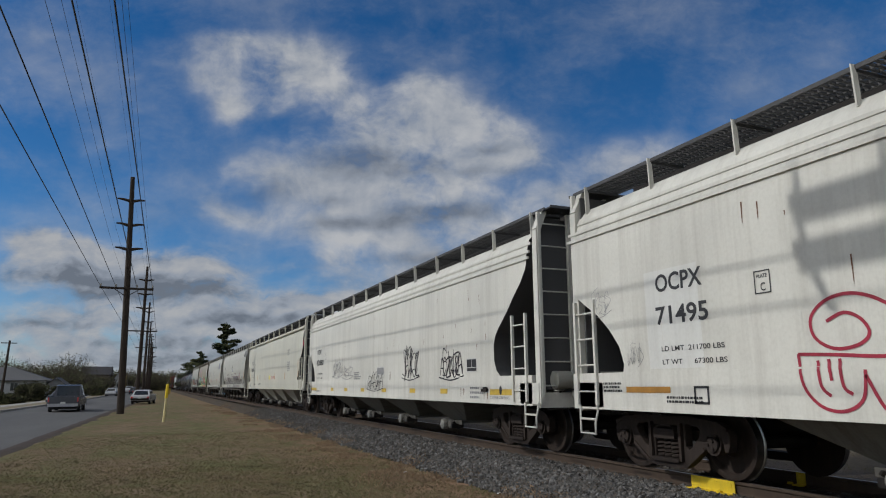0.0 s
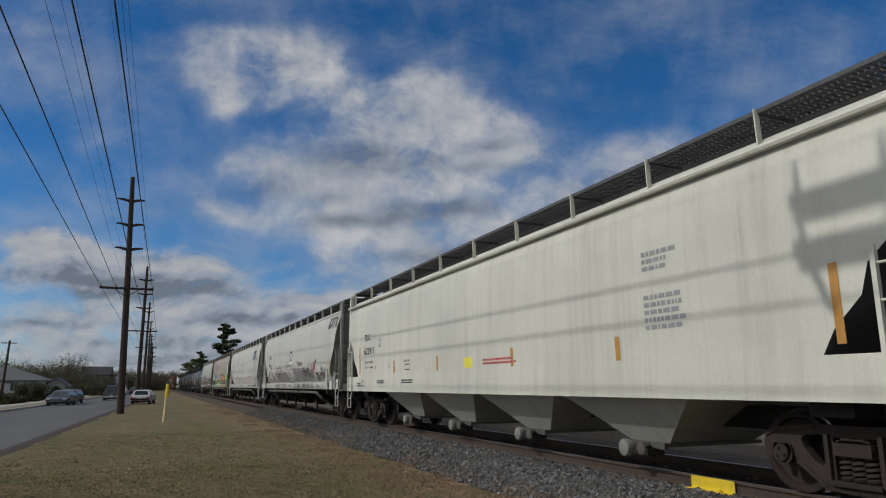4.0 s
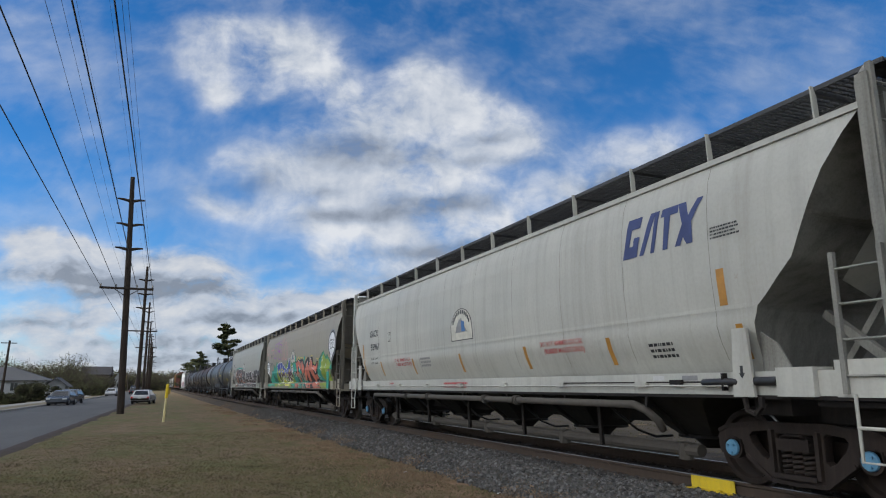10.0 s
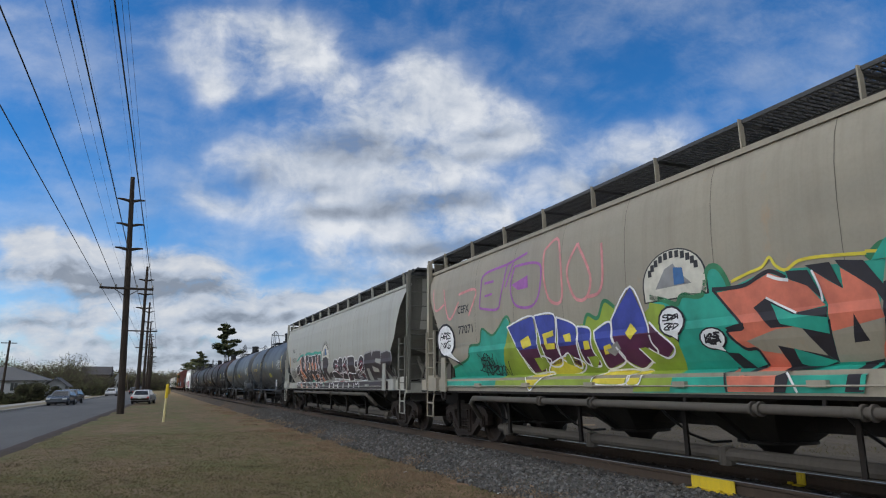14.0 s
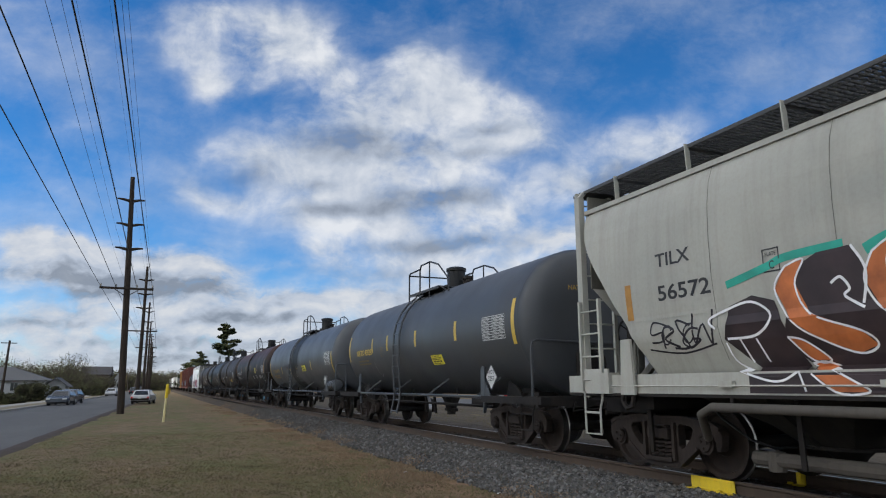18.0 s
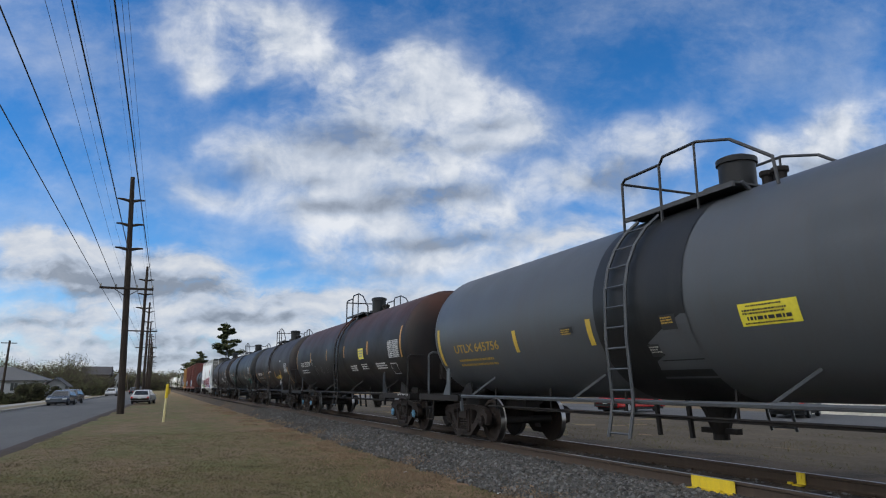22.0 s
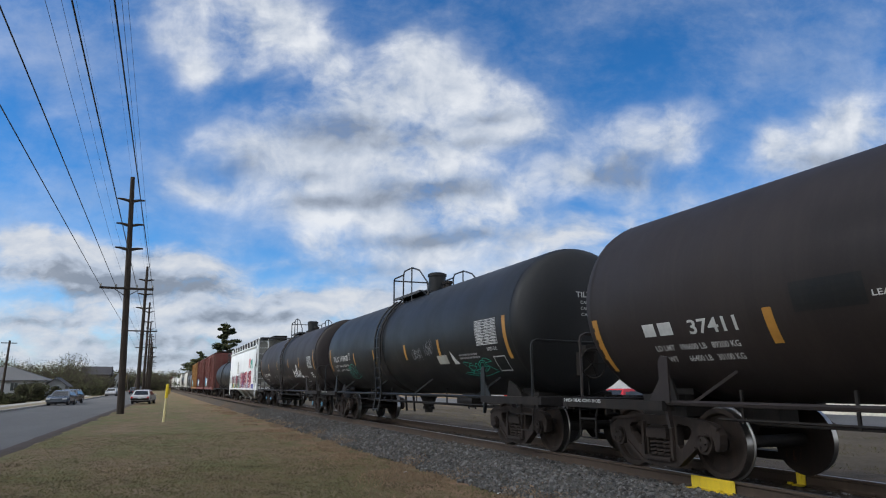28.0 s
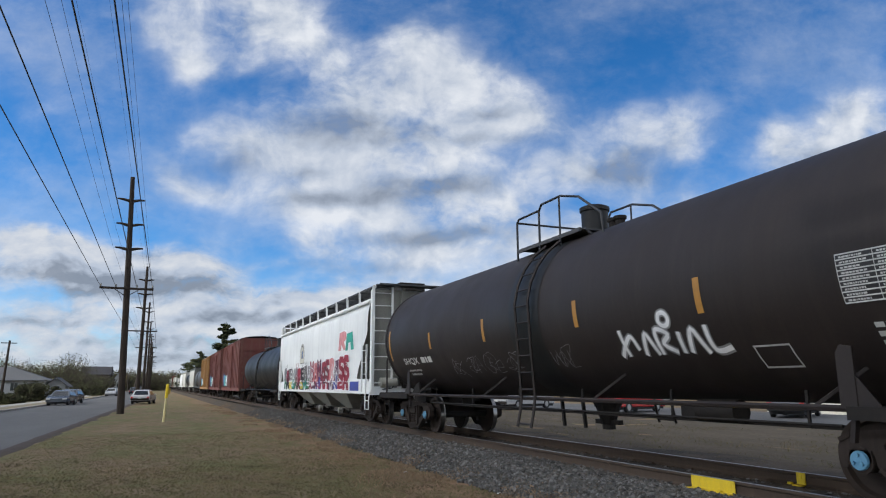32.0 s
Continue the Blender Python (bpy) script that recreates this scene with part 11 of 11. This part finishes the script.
    for sx in (-1, 1):
        part("side_window", MB().add([(sx * (W / 2 * 0.965 + 0.012), y0 + 0.35, hb + 0.05), (sx * (W / 2 * 0.965 + 0.012), ya - 0.35, hb + 0.05), (sx * (W / 2 * c + 0.03), yb - 0.05, Hh - 0.12), (sx * (W / 2 * c + 0.03), y1 + 0.12, Hh - 0.12)], [(0, 1, 2, 3)]), M["glass"], v)
        part("tail_lamp", MB().box((sx * W * 0.42, -L / 2 - 0.03, hb - 0.18), (0.2, 0.06, 0.3 if pickup else 0.16)), M["redlamp"], v)
        part("headlamp", MB().box((sx * W * 0.38, L / 2 - 0.02, 0.62), (0.32, 0.06, 0.14)), M["whitemark"], v)
        part("mirror", MB().box((sx * (W / 2 + 0.1), 0.75, hb + 0.06), (0.18, 0.08, 0.13)), M[mat], v)
        for yy in (-L * 0.29, L * 0.31):
            w = part("wheel", MB().lathe([(sx * (W / 2 - 0.2), 0.1), (sx * (W / 2 - 0.2), 0.31), (sx * (W / 2 - 0.15), 0.335), (sx * (W / 2 - 0.02), 0.335), (sx * (W / 2 + 0.01), 0.31), (sx * (W / 2 + 0.01), 0.2)], yy, 0.335, 18), M["tyre"], v)
            part("rim", MB().lathe([(sx * (W / 2 - 0.02), 0.2), (sx * (W / 2 + 0.02), 0.19), (sx * (W / 2 + 0.015), 0.04)], yy, 0.335, 14), M["rim"], w)
    part("rear_bumper", MB().box((0, -L / 2 - 0.06, 0.48), (W * 0.94, 0.12, 0.2)), M["steel"] if not pickup else M["rim"], v)
    part("number_plate", MB().box((0, -L / 2 - 0.125, 0.62), (0.3, 0.02, 0.15)), M["whitemark"], v)
    return v


vehicle("sedan", "white sedan parked half on the verge", "car", -0.9, 76, -8, "carwhite", 4.5, 1.75, 1.38)
vehicle("sedan", "blue grey sedan parked at the far kerb", "car", -8.0, 75, 174, "carsilver", 4.6, 1.78, 1.38)
vehicle("sedan", "white sedan parked along the street", "car", -7.1, 140, 178, "carwhite")
vehicle("sedan", "dark sedan parked behind a blue grey one", "car", -8.0, 82, 174, "cardark")
vehicle("sedan", "dark sedan parked far along the street", "car", -3.0, 150, 0, "cardark")
vehicle("sedan", "pale sedan parked far along the street", "car", -4.2, 170, 0, "carsilver")
vehicle("sedan", "red sedan parked beyond the tracks", "car", 27.5, 35.5, -75, "carred", 4.7)
vehicle("van", "white van parked beyond the tracks", "van", 24.5, 44, -70, "carwhite", 5.2, 1.95, 1.9)
vehicle("sedan", "silver sedan parked beyond the tracks", "car", 31, 26.5, -60, "carsilver", 4.6)
truck = vehicle("pickup_truck", "dark grey pickup truck driving away on the street", "pickup truck", -5.6, 56, 0, "cardark", 5.7, 1.95, 1.85, True)
truck2 = vehicle("pickup_truck", "white pickup truck turning off the street", "pickup truck", -6.0, 200, 180, "carwhite", 5.6, 1.95, 1.8, True)
MOVING = [
    (truck, [(t, pose(x, y, GZ + 0.02, 0, 0, a)) for t, x, y, a in ((0, -5.65, 56.5, 0), (1, -5.25, 66, -2), (2, -5.05, 76, -1), (3, -4.85, 86, -1), (4, -4.75, 97, 0), (6, -4.6, 122, 0), (9, -4.5, 168, 0), (13, -4.4, 225, 0), (17, -4.4, 255, 0), (20, -4.4, 260, 0), (32, -4.4, 260, 0))]),
    (truck2, [(t, pose(x, y, GZ + 0.02, 0, 0, a)) for t, x, y, a in ((0, -6.2, 205, 180), (4, -6.2, 160, 180), (7, -6.2, 120, 178), (8, -5.9, 109, 160), (8.4, -6.3, 106, 128), (8.8, -7.6, 104.5, 102), (9.2, -9.6, 104, 92), (9.8, -13.2, 104, 90), (11, -22, 104, 90), (14, -55, 104, 90), (32, -56, 104, 90))]),
]
# ---------------------------------------------------------------- clouds, far behind everything
CLOUD_D = 3000.0
_R = CAM_POSE.to_3x3()


def aim_at(px, py):
    """Direction for a place in the sky, one unit deep along the view."""
    return _R @ Vector(((px - 784) / 1200, (441 - py) / 1200, -1))


def cloud_mat(name, blobs, shade, scale, thr, stretch=(1, 1, 1), rag=1.0, haze=0.0, seed=0.0, bright=0.9, grey=0.3):
    """Heaps (blobs) with ragged edges, sunlit crowns and flat grey undersides (shade), as px, py, rx, ry, weight."""
    m = bpy.data.materials.new(name)
    m.use_nodes = True
    n, l = m.node_tree.nodes, m.node_tree.links
    n.clear()
    co = n.new("ShaderNodeTexCoord").outputs["Object"]
    sc = n.new("ShaderNodeVectorMath")
    sc.operation = "SCALE"
    sc.inputs[3].default_value = 1 / CLOUD_D
    l.new(co, sc.inputs[0])

    def warped(src, wscale, amount):
        wn = n.new("ShaderNodeTexNoise")
        wn.inputs["Scale"].default_value, wn.inputs["Detail"].default_value = wscale, 4
        l.new(src, wn.inputs["Vector"])
        ws = n.new("ShaderNodeVectorMath")
        ws.operation = "MULTIPLY_ADD"
        ws.inputs[1].default_value, ws.inputs[2].default_value = (amount, amount * 0.8, 0), (-amount / 2, -amount * 0.4, 0)
        l.new(wn.outputs["Color"], ws.inputs[0])
        wa = n.new("ShaderNodeVectorMath")
        l.new(src, wa.inputs[0])
        l.new(ws.outputs[0], wa.inputs[1])
        return wa.outputs[0]
    q = warped(sc.outputs[0], 9.0, 0.055)

    def heaps(rows):
        total = None
        for px, py, rx, ry, w in rows:
            s = n.new("ShaderNodeVectorMath")
            s.operation = "SUBTRACT"
            s.inputs[1].default_value = ((px - 784) / 1200, (441 - py) / 1200, 0)
            l.new(q, s.inputs[0])
            k = n.new("ShaderNodeVectorMath")
            k.operation = "MULTIPLY"
            k.inputs[1].default_value = (1200 / rx, 1200 / ry, 0)
            l.new(s.outputs[0], k.inputs[0])
            d = n.new("ShaderNodeVectorMath")
            d.operation = "DOT_PRODUCT"
            l.new(k.outputs[0], d.inputs[0])
            l.new(k.outputs[0], d.inputs[1])
            g = mathn(n, l, "MULTIPLY", mathn(n, l, "EXPONENT", mathn(n, l, "MULTIPLY", d.outputs["Value"], -0.8)), w)
            total = g if total is None else mathn(n, l, "ADD", total, g)
        return total
    total = mathn(n, l, "MINIMUM", heaps(blobs), 1.7)
    dark = heaps(shade)

    def fbm(offset, sc_, rough, st):
        mp = n.new("ShaderNodeMapping")
        mp.inputs["Scale"].default_value = st
        mp.inputs["Location"].default_value = (offset[0], offset[1], seed)
        l.new(q, mp.inputs[0])
        t = n.new("ShaderNodeTexNoise")
        t.inputs["Scale"].default_value, t.inputs["Detail"].default_value, t.inputs["Roughness"].default_value = sc_, 9, rough
        l.new(mp.outputs[0], t.inputs["Vector"])
        return t.outputs["Fac"]
    f1, f2 = fbm((0, 0), scale, 0.56, stretch), fbm((0.012, -0.02), scale, 0.56, stretch)
    strand = fbm((3.1, 1.7), 11.0, 0.62, (1.0, 1.5, 1.0))
    ragged = mathn(n, l, "ADD", mathn(n, l, "MULTIPLY", mathn(n, l, "SUBTRACT", f1, 0.5), 4.0 * rag), mathn(n, l, "MULTIPLY", mathn(n, l, "SUBTRACT", strand, 0.5), 1.6 * rag))
    dens = mathn(n, l, "ADD", total, mathn(n, l, "MULTIPLY", ragged, mathn(n, l, "ADD", mathn(n, l, "MULTIPLY", total, 0.6, clamp=True), 0.16)))
    mr = n.new("ShaderNodeMapRange")
    mr.interpolation_type = "SMOOTHSTEP"
    mr.inputs[1].default_value, mr.inputs[2].default_value = thr
    l.new(dens, mr.inputs[0])
    alpha = mr.outputs[0]
    if haze:
        # thin streaky veil between the heaps
        hz = noise_tex(n, l, q, 3.0, 8, 0.66, (1.3, 2.0, 1.0))
        hm = n.new("ShaderNodeMapRange")
        hm.interpolation_type = "SMOOTHSTEP"
        hm.inputs[1].default_value, hm.inputs[2].default_value, hm.inputs[4].default_value = 0.38, 0.80, haze
        l.new(hz, hm.inputs[0])
        inv = mathn(n, l, "SUBTRACT", 1.0, hm.outputs[0])
        alpha = mathn(n, l, "SUBTRACT", 1.0, mathn(n, l, "MULTIPLY", inv, mathn(n, l, "SUBTRACT", 1.0, alpha)))
    # crowns face the light, undersides turn grey
    lit = mathn(n, l, "MULTIPLY_ADD", mathn(n, l, "SUBTRACT", f1, f2), 2.6, 0.74)
    shelf = noise_tex(n, l, q, 4.5, 5, 0.55, (1.0, 3.0, 1.0))
    lit = mathn(n, l, "ADD", lit, mathn(n, l, "MULTIPLY", mathn(n, l, "SUBTRACT", shelf, 0.5), 1.0))
    val = mathn(n, l, "SUBTRACT", lit, mathn(n, l, "MULTIPLY", dark, mathn(n, l, "MULTIPLY_ADD", strand, 1.1, 0.7)), clamp=True)
    col = ramp(n, l, val, [(0.0, (grey * 0.88, grey * 0.97, grey * 1.12)), (0.5, (0.47, 0.505, 0.56)), (1.0, (bright, bright * 0.99, bright * 0.975))])
    em, tr, mx, out = n.new("ShaderNodeEmission"), n.new("ShaderNodeBsdfTransparent"), n.new("ShaderNodeMixShader"), n.new("ShaderNodeOutputMaterial")
    l.new(col, em.inputs[0])
    l.new(mathn(n, l, "MULTIPLY", alpha, 0.96), mx.inputs[0])
    l.new(tr.outputs[0], mx.inputs[1])
    l.new(em.outputs[0], mx.inputs[2])
    l.new(mx.outputs[0], out.inputs[0])
    return m


def cloud_sheet(name, mat, depth, label):
    k = CLOUD_D
    b = MB().add([(-0.92 * k, -0.24 * k, 0), (0.92 * k, -0.24 * k, 0), (0.92 * k, 0.6 * k, 0), (-0.92 * k, 0.6 * k, 0)], [(0, 1, 2, 3)])
    ob = part(name, b, mat)
    base = Matrix.Translation(EYE + aim_at(784, 441) * depth) @ _R.to_4x4()
    ob.matrix_basis = base
    return tagged(ob, label, "cloud", kind="structure"), base


HIGH = [(420, 75, 100, 42, 0.95), (515, 80, 85, 50, 1.0), (570, 115, 55, 40, 0.7), (375, 150, 36, 42, 0.75), (320, 95, 45, 28, 0.5), (470, 150, 80, 26, 0.6), (450, 25, 90, 20, 0.5), (290, 25, 60, 18, 0.35), (610, 150, 50, 34, 0.55), (250, 60, 50, 22, 0.3), (640, 200, 60, 30, 0.5), (360, 40, 60, 22, 0.5),
        (725, 115, 55, 40, 0.85), (765, 165, 95, 55, 1.0), (690, 215, 110, 60, 1.0), (560, 215, 80, 32, 0.7), (850, 185, 60, 40, 0.75), (920, 205, 60, 34, 0.9), (945, 245, 45, 26, 0.7), (870, 255, 60, 30, 0.6),
        (425, 275, 80, 30, 0.8), (345, 330, 36, 32, 0.7), (400, 360, 70, 20, 0.65), (520, 295, 95, 45, 0.8), (650, 310, 140, 55, 1.0), (800, 300, 100, 60, 1.0), (560, 380, 95, 28, 0.75), (700, 400, 150, 45, 1.0), (850, 390, 100, 55, 1.0),
        (610, 465, 90, 32, 0.8), (740, 470, 110, 32, 0.9), (930, 345, 45, 34, 0.55), (560, 440, 50, 20, 0.5), (900, 440, 80, 40, 0.7),
        (1110, 265, 85, 38, 1.0), (1060, 310, 70, 38, 0.9), (1185, 240, 50, 26, 0.75), (1000, 345, 36, 26, 0.5), (1190, 300, 50, 34, 0.7), (1110, 345, 90, 34, 0.7), (1410, 275, 80, 42, 1.1), (1510, 225, 85, 52, 1.2), (1335, 285, 34, 34, 0.8), (1440, 330, 120, 40, 1.0),
        (20, 15, 60, 26, 0.5), (150, 150, 60, 30, 0.28), (60, 230, 120, 50, 0.22), (240, 300, 60, 30, 0.25), (1000, 60, 160, 40, 0.16)]
HIGH_SHADE = [(620, 250, 110, 22, 0.45), (500, 190, 70, 14, 0.35), (440, 170, 70, 14, 0.3), (700, 280, 90, 16, 0.35), (640, 372, 120, 13, 0.6), (760, 352, 70, 12, 0.5), (830, 345, 60, 14, 0.45), (700, 440, 110, 12, 0.4), (430, 320, 60, 14, 0.3), (870, 275, 60, 12, 0.3),
              (600, 490, 120, 12, 0.45), (1090, 330, 90, 22, 0.5), (1130, 300, 60, 14, 0.25), (1430, 315, 110, 22, 0.5), (800, 430, 90, 10, 0.3), (560, 330, 60, 10, 0.25), (860, 230, 40, 10, 0.25)]
LOW_BANK = [(35, 412, 55, 26, 1.0), (95, 440, 60, 26, 0.9), (170, 455, 70, 28, 0.9), (270, 465, 75, 28, 0.95), (350, 485, 50, 24, 0.85), (60, 470, 120, 40, 0.9), (220, 505, 150, 34, 1.0), (400, 515, 60, 20, 0.6), (475, 535, 75, 18, 1.05), (550, 545, 30, 14, 0.8), (420, 560, 130, 28, 0.9),
            (120, 560, 200, 30, 0.85), (300, 590, 200, 24, 0.8), (60, 620, 120, 30, 0.75), (450, 615, 200, 30, 0.85), (250, 650, 400, 22, 0.9), (390, 430, 90, 12, 0.35), (480, 470, 90, 10, 0.3), (640, 530, 120, 40, 0.5), (1000, 480, 300, 90, 0.75), (1400, 460, 300, 120, 0.7), (900, 600, 500, 60, 0.8), (1400, 620, 400, 80, 0.8)]
LOW_SHADE = [(60, 490, 120, 14, 0.55), (240, 500, 110, 16, 0.7), (150, 520, 160, 12, 0.5), (330, 515, 60, 12, 0.5), (450, 565, 110, 12, 0.5), (90, 575, 140, 10, 0.4), (300, 610, 160, 10, 0.4), (130, 470, 60, 10, 0.3), (200, 640, 250, 12, 0.35)]
cloud_high, HIGH_BASE = cloud_sheet("backdrop_cloud", cloud_mat("cumulus", HIGH, HIGH_SHADE, 6.2, (0.02, 1.8), (1, 1.15, 1), 1.4, 0.34, 0.0, 0.76, 0.29), CLOUD_D, "broken white cumulus cloud drifting over blue sky")
cloud_low, LOW_BASE = cloud_sheet("backdrop_cloud_bank", cloud_mat("cloud_bank", LOW_BANK, LOW_SHADE, 10.0, (0.15, 1.25), (1, 2.0, 1), 1.0, 0.25, 3.7, 0.66, 0.27), CLOUD_D * 1.03, "low banded cloud bank above the horizon")


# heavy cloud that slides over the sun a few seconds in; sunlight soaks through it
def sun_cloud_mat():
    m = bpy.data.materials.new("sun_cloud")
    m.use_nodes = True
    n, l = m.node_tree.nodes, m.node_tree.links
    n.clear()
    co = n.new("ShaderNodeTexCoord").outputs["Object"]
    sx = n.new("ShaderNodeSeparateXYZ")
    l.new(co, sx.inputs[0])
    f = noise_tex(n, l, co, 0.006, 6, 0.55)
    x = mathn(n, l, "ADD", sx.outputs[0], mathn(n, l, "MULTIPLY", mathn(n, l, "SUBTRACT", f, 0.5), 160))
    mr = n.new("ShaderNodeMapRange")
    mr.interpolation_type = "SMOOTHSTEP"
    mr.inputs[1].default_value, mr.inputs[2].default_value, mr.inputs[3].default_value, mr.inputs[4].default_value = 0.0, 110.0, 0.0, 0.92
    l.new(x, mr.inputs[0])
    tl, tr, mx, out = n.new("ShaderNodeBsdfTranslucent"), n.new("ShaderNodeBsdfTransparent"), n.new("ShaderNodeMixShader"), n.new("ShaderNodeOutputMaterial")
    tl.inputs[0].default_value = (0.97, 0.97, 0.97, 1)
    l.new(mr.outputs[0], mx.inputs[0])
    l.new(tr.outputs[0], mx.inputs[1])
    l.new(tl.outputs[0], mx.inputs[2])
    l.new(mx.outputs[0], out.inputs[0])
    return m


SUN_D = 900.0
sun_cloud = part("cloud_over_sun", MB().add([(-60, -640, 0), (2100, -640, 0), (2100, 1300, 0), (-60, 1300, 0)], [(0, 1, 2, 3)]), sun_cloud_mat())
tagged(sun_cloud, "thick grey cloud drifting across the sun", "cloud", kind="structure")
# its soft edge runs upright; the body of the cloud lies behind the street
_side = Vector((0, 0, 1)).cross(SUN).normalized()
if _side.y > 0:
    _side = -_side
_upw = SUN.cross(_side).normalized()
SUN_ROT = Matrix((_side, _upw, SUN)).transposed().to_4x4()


def motions():
    times = [0, 2, 4, 6, 8, 10, 12, 14, 16, 18, 20, 22, 24, 26, 28, 30, 32]
    for car, surf, uc in TRAIN:
        walk(car, [(t, pose(XC, uc - travel(t), 0)) for t in times])
    # wheels roll while they are near
    for ax, car, yl in WHEELSETS:
        uc = car["u"]
        ts = [k / 15 for k in range(481) if -6 < uc + yl - travel(k / 15) < 26]
        if len(ts) < 2 or uc > 135:
            continue
        rows = []
        if ts[0] > 0:
            rows.append((0, pose(0, yl, WR)))
        base = travel(ts[0])
        for t in ts:
            a = -(travel(t) - base) / WR
            rows.append((t, Matrix.Translation((0, yl, WR)) @ Matrix.Rotation(-a, 4, "X")))
        if ts[-1] < 32:
            rows.append((32, rows[-1][1]))
        walk(ax, rows)
    # clouds come on slowly over the camera
    foe = aim_at(870, 684)
    for ob, base, rate, depth in ((cloud_high, HIGH_BASE, 0.14, CLOUD_D), (cloud_low, LOW_BASE, 0.03, CLOUD_D * 1.03)):
        rows = []
        for t in (0, 8, 16, 24, 32):
            s = 1 + rate * (t - 16) / 32
            rows.append((t, Matrix.Translation(foe * (depth / s - depth)) @ base))
        walk(ob, rows)
    for ob, rows in MOVING:
        walk(ob, rows)
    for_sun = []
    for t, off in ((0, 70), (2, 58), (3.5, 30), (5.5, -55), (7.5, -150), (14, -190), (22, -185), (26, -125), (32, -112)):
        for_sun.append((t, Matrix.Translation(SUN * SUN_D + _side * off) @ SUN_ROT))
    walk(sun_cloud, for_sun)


motions()
